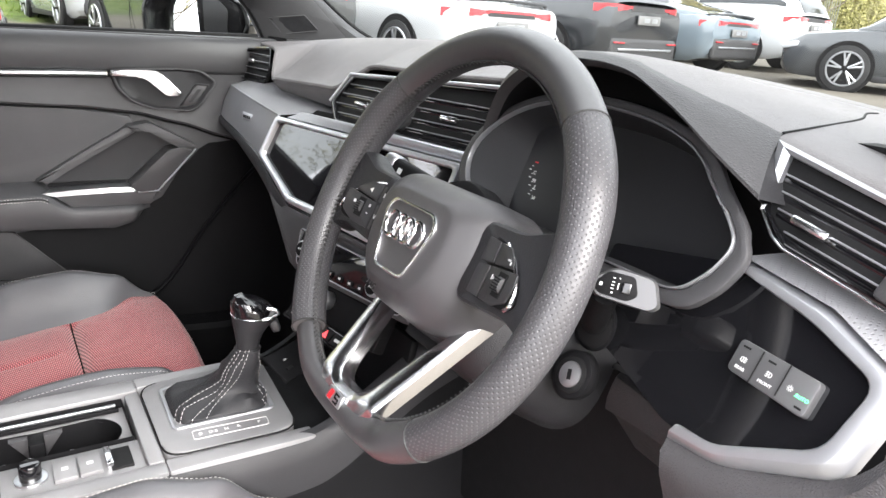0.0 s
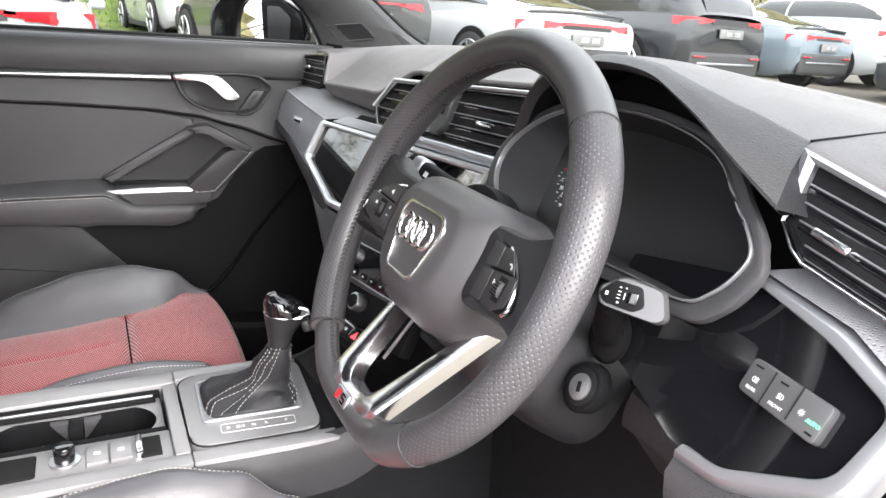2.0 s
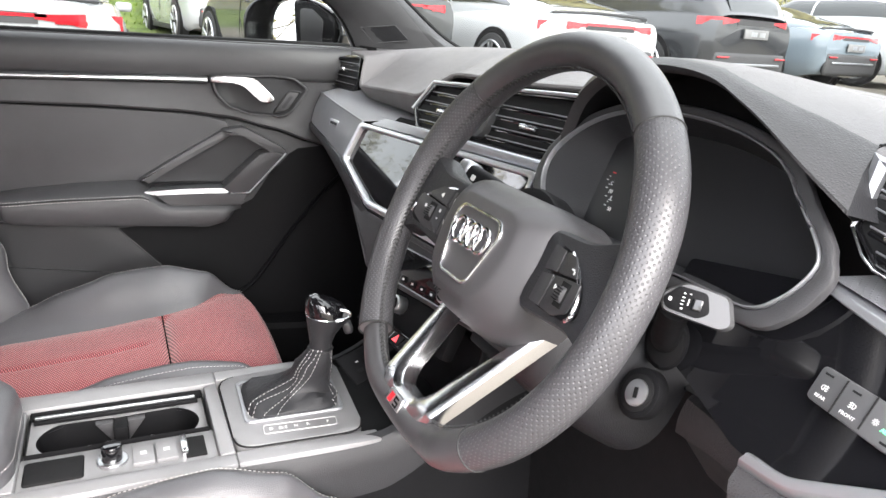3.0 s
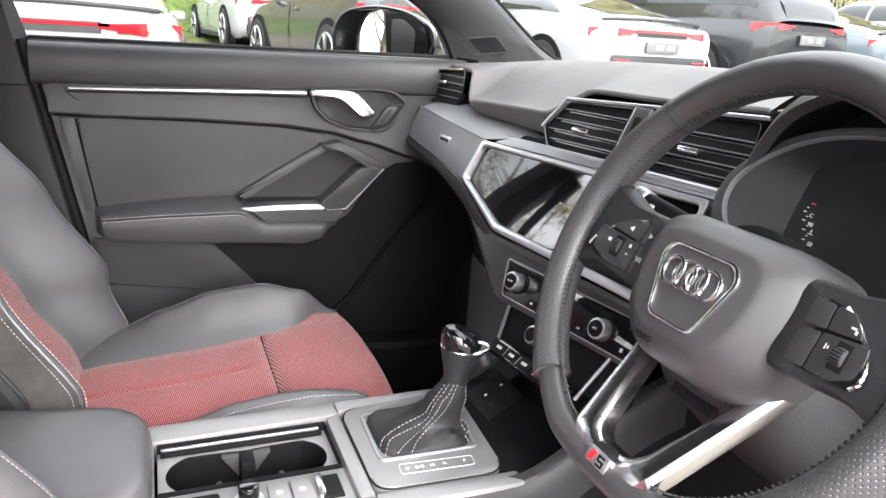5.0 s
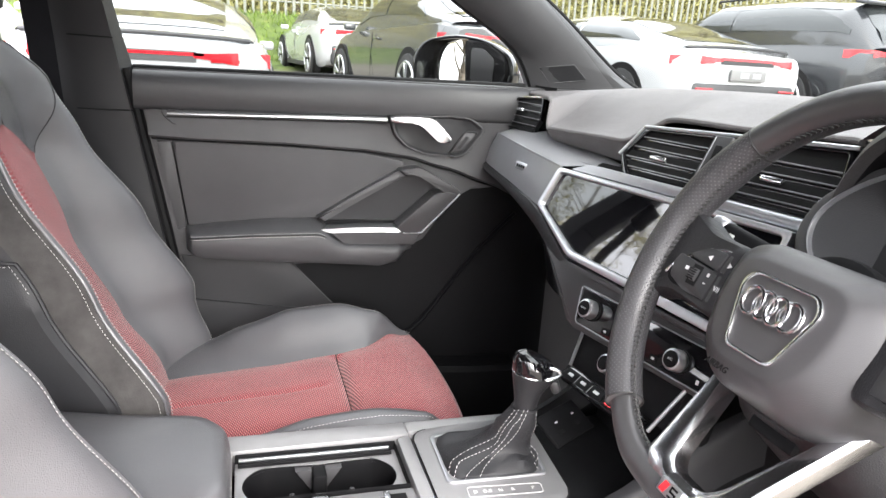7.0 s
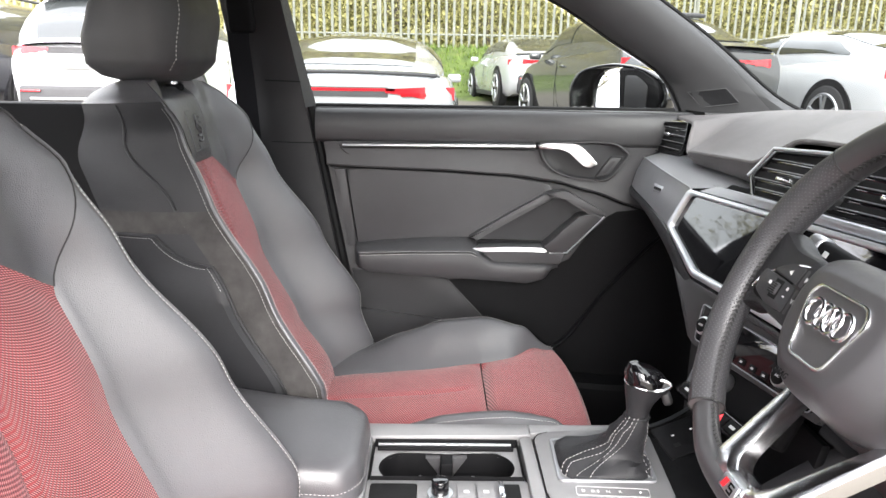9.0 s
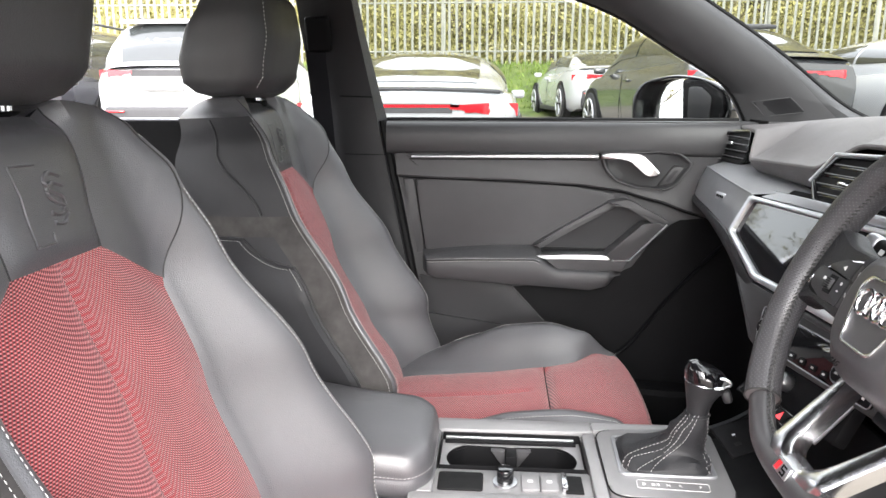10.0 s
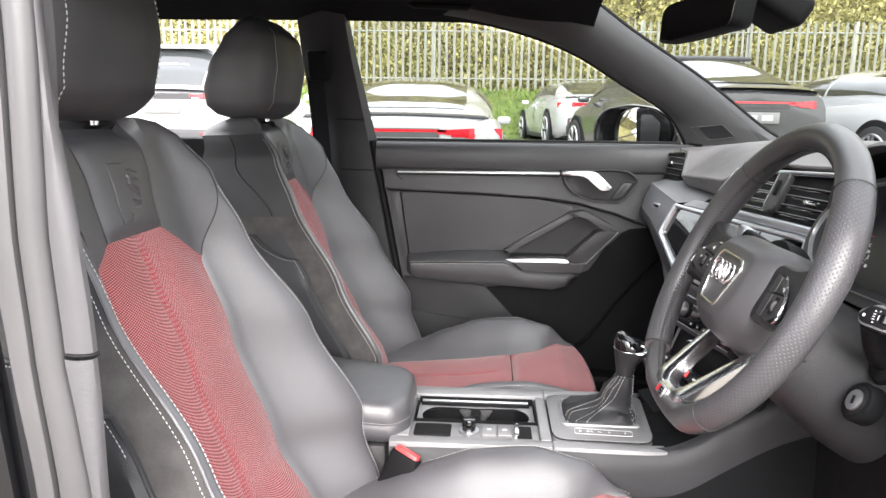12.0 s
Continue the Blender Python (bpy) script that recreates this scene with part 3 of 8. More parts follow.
def rim_piece(a, b):
    n = max(6, int(abs(b - a) / 1.8))
    rings = [rim_ring(radians(a + (b - a) * i / n)) for i in range(n + 1)]
    return loft(rings, uv=lambda i, j: (radians(a + (b - a) * i / n) * 0.178, j / 24 * 0.112))


wheel = thing("steering_wheel", "black leather flat-bottomed steering wheel with perforated grips", "steering wheel")
part("rim", rim_piece(-45.5, 45.5), WHEEL_LEATHER, wheel, "smooth black leather top of the rim")
part("rim_base", rim_piece(141.0, 219.0), WHEEL_LEATHER, wheel, "smooth black leather bottom of the rim")
for sg in (1, -1):
    part("grip", rim_piece(sg * 46.0, sg * 140.5), GRIP, wheel, "perforated black leather grip")
    for a in (45.75, 140.75):
        ring = rim_ring(radians(sg * a))
        part("seam", tube(ring, 0.0009, 5, closed=True), DARK_THREAD, wheel)
    # crossed stitching on the inner side of the rim
    bm = bmesh.new()
    for i in range(100):
        a = radians(sg * (2 + 1.75 * i))
        p = rim_point(a)
        d = Vector((p.x, p.y, 0)).normalized()
        e = rim_point(a + radians(0.9))
        for s2 in (1, -1):
            c0 = p - d * 0.0172 + Vector((0, 0, 0.0025 * s2 + 0.004))
            c1 = e - d * 0.0176 + Vector((0, 0, 0.004))
            tube([WHEEL @ c0, WHEEL @ c1], 0.0009, 4, bm=bm)
    part("stitching", bm, DARK_THREAD, wheel, "black crossed stitching")


def W(z=0.0, x=0.0, y=0.0):
    return WHEEL @ Matrix.Translation((x, y, z))


def dome(outline, m, depth, levels, crown=0.0):
    """A cushion-like block: the outline drawn in towards the middle as it rises."""
    cx = sum(p[0] for p in outline) / len(outline)
    cy = sum(p[1] for p in outline) / len(outline)
    rings = []
    for k, h in levels:
        rings.append([m @ Vector((cx + (x - cx) * k, cy + (y - cy) * k, depth * h)) for x, y in outline])
    return loft(rings)


pad_outline = round_poly([(-0.060, 0.051), (0.060, 0.051), (0.083, 0.041), (0.088, 0.012), (0.085, -0.022), (0.074, -0.054), (0.046, -0.076), (-0.046, -0.076), (-0.074, -0.054), (-0.085, -0.022), (-0.088, 0.012), (-0.083, 0.041)], 0.020, 5)
LEV = [(0.94, -2.4), (1.0, -2.0), (0.995, -0.8), (0.97, -0.2), (0.925, 0.1), (0.86, 0.36), (0.78, 0.58), (0.71, 0.75), (0.665, 0.86), (0.62, 0.91), (0.3, 0.93)]
pad = part("airbag_cover", dome(pad_outline, W(-0.005), 0.0255, LEV), AIRBAG, wheel, "grained black airbag cover")
badge_out = round_poly([(-0.034, 0.020), (0.034, 0.020), (0.042, 0.008), (0.025, -0.043), (-0.025, -0.043), (-0.042, 0.008)], 0.008, 4)
badge_in = [(x * 0.90, y * 0.90 - 0.001) for x, y in badge_out]
part("badge_frame", ring_prism(badge_out, badge_in, W(0.0165), 0.004, 0.001), CHROME, pad, "silver emblem frame")
part("badge_plate", prism(badge_in, W(0.0160), 0.0022), PLASTIC, pad)
for i in range(4):
    cx = 0.0195 - 0.013 * i
    pts = [W(0.0205) @ Vector((cx + 0.0100 * math.cos(q), -0.003 + 0.0110 * math.sin(q), 0.0006 * (i % 2))) for q in (2 * math.pi * j / 40 for j in range(40))]
    part("emblem_ring", tube(pts, 0.0019, 8, closed=True, up=WHEEL.col[2].to_3d()), CHROME, pad, "silver emblem ring")
writing("AIRBAG", 0.0075, W(0.0168, -0.022, -0.0605) @ pose(0, 0, 0, -14, 0, 0), PLASTIC_HARD, pad)

# spokes with the button pods
for sg in (1, -1):
    spoke = round_poly([(sg * 0.070, 0.036), (sg * 0.120, 0.037), (sg * 0.166, 0.054), (sg * 0.172, -0.042), (sg * 0.140, -0.029), (sg * 0.070, -0.034)], 0.012, 3)
    part("spoke", dome(spoke, W(-0.016), 0.018, [(1, -0.5), (1, 0.4), (0.97, 0.8), (0.9, 1.0), (0.5, 1.02)]), LEATHER_SHADED, wheel)
    pod_out = round_poly([(sg * 0.062, 0.028), (sg * 0.098, 0.0235), (sg * 0.124, 0.0125), (sg * 0.141, -0.003), (sg * 0.146, -0.0155), (sg * 0.136, -0.0215), (sg * 0.062, -0.0245)], 0.008, 4)

    def Wp(z=0.0, x=0.0, y=0.0):
        return WHEEL @ Matrix.Translation((sg * 0.143, 0, 0)) @ pose(0, 0, 0, 0, -7 * sg, 0) @ Matrix.Translation((x - sg * 0.143, y, z))

    def tuck(x):
        return x if sg < 0 else 0.086 + (x - 0.062) * 0.70

    pod_out = [(sg * tuck(abs(x)), y) for x, y in pod_out]
    pod = part("button_pod", prism(pod_out, Wp(0.002), 0.006, 0.0015), PLASTIC_HARD, wheel, "black button pod with silver edge")
    rim_line = [(0.055, 0.0285), (0.080, 0.0265), (0.100, 0.0235), (0.124, 0.0125), (0.141, -0.003), (0.1465, -0.015)] if sg < 0 else [(0.098, 0.0240), (0.1235, 0.0130), (0.141, -0.002), (0.1460, -0.0150), (0.140, -0.0205)]
    part("pod_trim", tube([Wp(0.0072) @ p for p in crom([(sg * tuck(x), y, 0) for x, y in rim_line], 6)], 0.0018, 8), CHROME, pod, "silver edge")
    for shape in ([(0.064, 0.004), (0.064, 0.024), (0.088, 0.023), (0.090, 0.006)], [(0.0925, 0.0062), (0.0905, 0.023), (0.110, 0.0225), (0.127, 0.012), (0.128, 0.0085)], [(0.064, 0.0015), (0.088, 0.0035), (0.088, -0.0225), (0.064, -0.0225)], [(0.0905, 0.0038), (0.140, 0.007), (0.1425, -0.003), (0.139, -0.0155), (0.118, -0.0225), (0.0905, -0.0225)]):
        part("button", prism([(sg * tuck(x), y) for x, y in round_poly(shape, 0.002, 2)], Wp(0.0078), 0.0016, 0.0006), BUTTON, pod)
    part("roller_slot", box(0.011, 0.019, 0.001, Wp(0.0096, sg * 0.112 if sg < 0 else 0.126, -0.006), 0.0), RUBBER, pod)
    roll = part("roller", disc(0.0065, 0.008, Wp(0.0075, sg * 0.112 if sg < 0 else 0.126, -0.006) @ pose(0, 0, 0, 0, 90, 0), 18, 0.001), PLASTIC, pod, "ribbed thumb roller")
    for k in range(5):
        part("roller_rib", box(0.008, 0.0008, 0.0008, Wp(0.0138, sg * 0.112 if sg < 0 else 0.126, -0.0105 + 0.0022 * k)), PLASTIC_HARD, roll)
    marks = ((0.124, -0.003, 0.006, 0.005), (0.098, -0.001, 0.004, 0.005), (0.098, -0.009, 0.004, 0.002)) if sg < 0 else ((0.117, 0.0135, 0.006, 0.0022), (0.121, 0.0115, 0.0025, 0.004), (0.100, -0.0035, 0.0015, 0.006), (0.103, -0.0035, 0.0015, 0.003), (0.112, -0.002, 0.003, 0.004), (0.116, -0.004, 0.003, 0.004), (0.112, -0.0105, 0.003, 0.002))
    for a, b, w, h in marks:
        part("button_mark", box(w * 0.65, h * 0.65, 0.0003, Wp(0.0096, sg * tuck(a), b)), WHITE_PRINT, pod, "white symbol")
    if sg < 0:
        writing("VIEW", 0.0065, Wp(0.0096, -0.0785, -0.009), WHITE_PRINT, pod)
        for a, d in ((-0.106, -1), (-0.082, 1)):
            part("button_mark", prism([(a - 0.002 * d, 0.0115), (a - 0.002 * d, 0.0165), (a + 0.0025 * d, 0.014)][::d], Wp(0.0095), 0.0004), WHITE_PRINT, pod, "white arrow")

# V-shaped lower spokes in satin chrome, meeting in a foot on the flat of the rim
v_out = [(-0.074, -0.050), (-0.050, -0.157), (-0.035, -0.177), (0.035, -0.177), (0.050, -0.157), (0.074, -0.050)]
v_in = [(-0.053, -0.062), (-0.0275, -0.139), (-0.016, -0.1495), (0.016, -0.1495), (0.0275, -0.139), (0.053, -0.062)]
vo, vi = ([Vector((x, y, 0)) for x, y in soft_line(l, 0.007, 4)] for l in (v_out, v_in))


def v_level(y):
    return 0.008 - 0.47 * max(0.0, y + 0.150)


rings = []
for a, b in zip(vi, vo):
    ring = []
    for k, dz in ((0.0, -0.018), (0.0, -0.0045), (0.015, -0.0030), (0.22, 0.0006), (0.25, 0.0008), (0.75, 0.0008), (0.78, 0.0006), (0.985, -0.0030), (1.0, -0.0045), (1.0, -0.018)):
        p = a.lerp(b, k)
        ring.append(W() @ Vector((p.x, p.y, v_level(p.y) + dz)))
    rings.append(ring)
part("lower_spoke", loft(rings), CHROME, wheel, "satin chrome V-shaped lower spokes")
emb = part("lower_emblem", box(0.027, 0.0125, 0.003, W(0.0108, -0.001, -0.1625), 0.001), SILVER, wheel, "small silver and red emblem plate")
EM = W(0.0124, -0.001, -0.1625)
part("emblem_mark", prism([(-0.011, -0.0045), (-0.0045, -0.0045), (-0.0015, 0.0045), (-0.008, 0.0045)], EM, 0.0003), RED_PRINT, emb, "red slash")
for dx, dy, w, h in ((0.005, 0.0038, 0.008, 0.0016), (0.005, 0.0, 0.008, 0.0016), (0.005, -0.0038, 0.008, 0.0016), (0.0018, 0.0019, 0.0016, 0.0038), (0.0082, -0.0019, 0.0016, 0.0038)):
    part("emblem_mark", box(w, h, 0.0004, EM @ Matrix.Translation((dx, dy, 0.0002))), PLASTIC_HARD, emb)
part("inner_brace", box(0.05, 0.012, 0.01, W(-0.05, 0, -0.088), 0.003), PLASTIC_HARD, wheel)

# ---- steering column with ignition lock and stalks ----
column = thing("steering_column", "black plastic steering column shroud", "steering column")
rings = []
for q, (w, h, dz) in ((0.0, (0.062, 0.05, 0.0)), (0.15, (0.078, 0.062, -0.006)), (0.45, (0.085, 0.07, -0.014)), (0.8, (0.09, 0.078, -0.02)), (1.0, (0.092, 0.08, -0.022))):
    ring = []
    for i in range(36):
        a = 2 * math.pi * i / 36
        c, s = math.cos(a), math.sin(a)
        c, s = math.copysign(abs(c) ** 0.7, c), math.copysign(abs(s) ** 0.7, s)
        ring.append(W(-0.04 - 0.16 * q) @ Vector((w * c, h * s - 0.03 + dz, 0)))
    rings.append(ring)
part("shroud", loft(rings), LEATHER_SHADED, column)
part("collar", disc(0.06, 0.03, W(-0.035), 40, 0.006), PLASTIC_HARD, column)
key = axes((0.562, -0.472, 0.982), (0, 1, 0), (0.45, 0.0, 0.89), (-0.80, -0.42, 0.42))
part("lock_ring", disc(0.022, 0.03, key @ Matrix.Translation((0, 0, -0.012)), 40, 0.004), PLASTIC_HARD, column, "black ignition surround")
part("lock_recess", disc(0.0165, 0.004, key @ Matrix.Translation((0, 0, 0.003)), 36, 0.001), RUBBER, column)
lock = part("ignition_lock", disc(0.0115, 0.01, key @ Matrix.Translation((0, 0, 0.003)), 32, 0.0012), SILVER, column, "silver ignition lock")
part("key_slot", box(0.004, 0.009, 0.002, key @ Matrix.Translation((0, 0, 0.0078)) @ pose(0, 0, 0, 0, 0, 20)), RUBBER, lock)
boot = axes((0.592, -0.462, 1.021), (0, 1, 0), (0.3, 0, 0.95), (-0.75, -0.62, 0.2))
part("stalk_boot", disc(0.024, 0.02, boot, 32, 0.005), PLASTIC_HARD, column)
part("boot_recess", disc(0.020, 0.004, boot @ Matrix.Translation((0, 0, 0.009)), 32, 0.001), RUBBER, column)
STALK_GREY = surface("grey_stalk_paint", (0.085, 0.085, 0.088), 0.42, 0.3)
stalk = thing("wiper_stalk", "black wiper stalk with silver-grey tip", "column stalk")
SH = axes((0.533, -0.520, 1.080), (0.6, -0.75, -0.1), (0, 0, 1), (-0.72, -0.60, 0.35))
head_o = round_poly([(-0.010, 0.010), (0.006, 0.0215), (0.036, 0.0195), (0.043, 0.000), (0.037, -0.005), (0.009, -0.004), (-0.007, -0.003)], 0.005, 3)
head = part("stalk_head", dome(head_o, SH @ Matrix.Translation((0, 0, -0.030)), 0.030, [(0.8, -0.1), (1.0, 0.1), (1.04, 0.5), (1.0, 0.85), (0.92, 1.0)]), STALK_GREY, stalk, "silver-grey stalk head")
face_o = round_poly([(-0.0075, 0.0058), (0.0015, 0.0172), (0.0212, 0.0172), (0.026, 0.0038), (0.0188, -0.0018), (-0.0033, -0.0005)], 0.003, 3)
part("stalk_face", prism(face_o, SH @ Matrix.Translation((0, 0, -0.001)), 0.002, 0.0006), PLASTIC_HARD, stalk, "black face with white symbols")
part("stalk_slider", box(0.007, 0.0085, 0.003, SH @ Matrix.Translation((0.0165, 0.0075, 0.0015)), 0.001), GLOSS, stalk)
for x, y, w, h in ((-0.002, 0.0065, 0.0035, 0.0045), (0.0065, 0.013, 0.0025, 0.0016), (0.0065, 0.010, 0.0035, 0.0012), (0.0065, 0.0075, 0.0035, 0.0012), (0.0065, 0.005, 0.0035, 0.0012), (0.007, 0.002, 0.0025, 0.002), (0.0105, 0.0135, 0.002, 0.0012), (0.0105, 0.0075, 0.0012, 0.008)):
    part("stalk_mark", box(w * 0.6, h * 0.6, 0.0003, SH @ Matrix.Translation((x, y, 0.0012))), WHITE_PRINT, stalk, "white symbol")
a, b = Vector((0.60, -0.455, 1.018)), SH @ Vector((0.002, 0.002, -0.016))
part("stem", tube(crom([a, a.lerp(b, 0.4) + Vector((-0.008, -0.004, -0.004)), b], 5), 0.0115, 14), PLASTIC_HARD, stalk)
left = thing("indicator_stalk", "black indicator stalk with silver-grey tip", "column stalk")
c, d = Vector((0.60, -0.30, 1.03)), Vector((0.545, -0.215, 1.098))
part("stem", tube([c, c.lerp(d, 0.5) + Vector((-0.008, 0, 0.003)), d], 0.0125, 14), PLASTIC_HARD, left)
lt = axes(d, (-0.2, 0.93, 0.2), (0.45, 0.0, 0.88), (-0.88, -0.1, 0.43))
part("stalk_head", box(0.060, 0.026, 0.022, lt, 0.007, 3), PLASTIC_HARD, left)
part("stalk_cap", box(0.020, 0.029, 0.025, lt @ Matrix.Translation((0.034, 0, 0)), 0.007, 3), TRIM_PLAIN, left, "silver-grey end cap")
part("stalk_mark", box(0.006, 0.006, 0.0005, lt @ Matrix.Translation((0.012, 0, 0.0112))), WHITE_PRINT, left, "white symbol")

# ---- passenger door ----


def bend(x):
    return 0.05 * smooth01((x - 0.28) / 0.3)


def bent(bm):
    for v in bm.verts:
        v.co.y -= bend(v.co.x)
    return bm


def D(y):
    return axes((0, y, 0), (1, 0, 0), (0, 0, 1), (0, -1, 0))


def fine(outline, step=0.03):
    """Adds points along the longer sides, so that a piece can follow the bend."""
    out = []
    for (a, b), (c, d) in zip(outline, outline[1:] + outline[:1]):
        n = max(1, int(math.hypot(c - a, d - b) / step))
        out += [(a + (c - a) * i / n, b + (d - b) * i / n) for i in range(n)]
    return out


def strip_x(section, x0, x1, n=24, fn=None):
    """A moulding along the door: a section in y and z carried along x."""
    rings = []
    for i in range(n + 1):
        x = x0 + (x1 - x0) * i / n
        rings.append([Vector((x, y - bend(x), z)) for y, z in (fn(x) if fn else section)])
    return loft(rings)


door = thing("passenger_door", "closed passenger door with black trim and silver inlay", "car door")
edge_x = lambda z: -0.118 + (1.20 - z) * 0.19


def shell_rows():
    rows = []
    for j in range(17):
        z = 0.36 + 0.84 * j / 16
        x0 = edge_x(z)
        rows.append([Vector((x0 + (0.98 - x0) * i / 30, 0.712 - bend(x0 + (0.98 - x0) * i / 30) - 0.01 * math.sin(math.pi * j / 16), z)) for i in range(31)])
    return rows


base = shell_rows()
back = [[Vector((p.x, 0.80, p.z)) for p in r] for r in base]
bm = loft(base, closed=False, caps=False)
loft(back, closed=False, caps=False, bm=bm)
loft([[r[0] for r in base], [r[0] for r in back]], closed=False, caps=False, bm=bm)
loft([base[-1], back[-1]], closed=False, caps=False, bm=bm)
part("door_lining", bm, DOOR_SKIN, door)
# belt roll and the scooped band below it, ending in a crease that falls towards the dashboard


def crease(x):
    return table(x, [(-0.095, 1.073), (0.0, 1.068), (0.14, 1.065), (0.31, 1.056), (0.41, 1.046), (0.49, 1.027), (0.58, 0.998), (0.66, 0.965)])


part("belt_rail", strip_x(None, -0.118, 0.72, 28, lambda x: [(0.76, 1.199), (0.715, 1.199), (0.700, 1.195), (0.693, 1.186), (0.689, 1.165), (0.690, 1.135), (0.694, 1.128), (0.705, 1.124), (0.76, 1.12)]), PLASTIC, door)
part("band", strip_x(None, -0.095, 0.66, 40, lambda x: [(0.73, 1.128), (0.696, 1.126), (0.6975, 1.112), (0.696, crease(x) + 0.030), (0.691, crease(x) + 0.012), (0.690, crease(x) + 0.005), (0.693, crease(x) + 0.001), (0.704, crease(x)), (0.73, crease(x))]), DOOR_SKIN, door)
# dark tubes draw the shadow lines under the band and round the scoop
part("crease_shadow", tube([Vector((x, 0.7015 - bend(x), crease(x) - 0.0018)) for x in (-0.09 + 0.74 * i / 40 for i in range(41))], 0.0022, 6), RUBBER, door)
part("scoop_shadow", tube([Vector((x, 0.6965 - bend(x), z)) for x, z in ((-0.058, 1.1275), (-0.073, 1.1262), (-0.064, 1.113), (-0.050, 1.100), (-0.034, 1.0945), (-0.012, 1.091))], lambda q: 0.0017 * (1 - 0.8 * max(0, q - 0.5) * 2), 6), LEATHER_SHADED, door)


def inlay_section(x):
    c, h = 1.1195 + (x + 0.059) * 0.0075, 0.0016 + 0.0032 * smooth01((x + 0.065) / 0.35)
    return [(0.70, c + h), (0.687, c + h), (0.6835, c + h * 0.5), (0.6835, c - h * 0.4), (0.687, c - h), (0.70, c - h)]


part("inlay", strip_x(None, -0.059, 0.365, 28, inlay_section), SILVER, door, "thin satin silver inlay")
part("inlay_groove", strip_x(None, -0.062, 0.365, 24, lambda x: [(0.70, 1.1145 + (x + 0.06) * 0.002), (0.6955, 1.1142 + (x + 0.06) * 0.002), (0.6955, 1.1115 + (x + 0.06) * 0.002), (0.70, 1.1112 + (x + 0.06) * 0.002)]), RUBBER, door)
# release handle over its bowl
pocket_o = fine(round_poly([(0.3675, 1.132), (0.379, 1.094), (0.402, 1.070), (0.442, 1.056), (0.512, 1.052), (0.532, 1.064), (0.566, 1.112), (0.537, 1.134), (0.494, 1.138)], 0.010, 4), 0.015)


def inset(o, k):
    mx_, my_ = sum(p[0] for p in o) / len(o), sum(p[1] for p in o) / len(o)
    return [(mx_ + (x - mx_) * k, my_ + (y - my_) * k) for x, y in o]


part("surround_joint", bent(ring_prism(inset(pocket_o, 1.012), pocket_o, D(0.694), 0.0085)), RUBBER, door)
part("handle_surround", bent(ring_prism(pocket_o, inset(pocket_o, 0.93), D(0.6935), 0.0105, 0.002)), PLASTIC, door)
# bowl darker than its surround: the shadow inside is in the colour
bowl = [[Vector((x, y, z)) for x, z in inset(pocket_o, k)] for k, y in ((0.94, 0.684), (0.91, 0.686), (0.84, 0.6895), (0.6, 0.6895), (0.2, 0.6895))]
part("handle_recess", bent(loft(bowl, caps=False)), LEATHER_SHADED, door, "scooped handle bowl, shade in its dark colour")
lever = [(0.3685, 1.131), (0.44, 1.1325), (0.455, 1.130), (0.493, 1.092), (0.487, 1.083), (0.466, 1.084), (0.434, 1.113), (0.418, 1.1205), (0.3685, 1.119)]
part("door_handle", bent(prism(fine(round_poly(lever, 0.003, 2), 0.02), D(0.688), 0.020, 0.003)), CHROME, door, "satin chrome release handle")
part("handle_joint", bent(box(0.0016, 0.012, 0.016, pose(0.3667, 0.6845, 1.1245))), RUBBER, door)
lockb = round_poly([(0.495, 1.063), (0.523, 1.105), (0.546, 1.104), (0.521, 1.068)], 0.005, 3)
lock_p = part("lock_panel", bent(ring_prism([(0.521 + (x - 0.521) * 1.22, 1.085 + (z - 1.085) * 1.18) for x, z in lockb], [(0.521 + (x - 0.521) * 1.08, 1.085 + (z - 1.085) * 1.06) for x, z in lockb], D(0.690), 0.0055, 0.001)), LEATHER_SHADED, door)
part("lock_button", bent(prism(lockb, D(0.690), 0.005, 0.001)), PLASTIC, lock_p)
part("button_mark", bent(prism(inset(round_poly([(0.507, 1.072), (0.525, 1.098), (0.533, 1.097), (0.514, 1.071)], 0.002, 2), 1.0), D(0.6849), 0.0006)), LEATHER_SHADED, lock_p)
# upholstered middle panel behind a narrow upright strip
mid = fine([(-0.050, crease(-0.05) - 0.004), (0.14, crease(0.14) - 0.004), (0.31, crease(0.31) - 0.004), (0.40, 1.040), (0.41, 1.02), (0.235, 0.912), (-0.027, 0.894)], 0.025)
part("middle_panel", bent(prism(mid, D(0.704), 0.009, 0.004, 3)), DOOR_SKIN, door, "smooth black upholstered panel")
part("edge_strip", bent(prism(fine([(-0.080, 1.066), (-0.0555, 1.066), (-0.0315, 0.894), (-0.049, 0.888)], 0.03), D(0.704), 0.007, 0.003)), PLASTIC, door)
part("strip_joint", bent(tube([(-0.0535, 0.6985, 1.064), (-0.029, 0.6985, 0.895)], 0.0016, 5)), RUBBER, door)
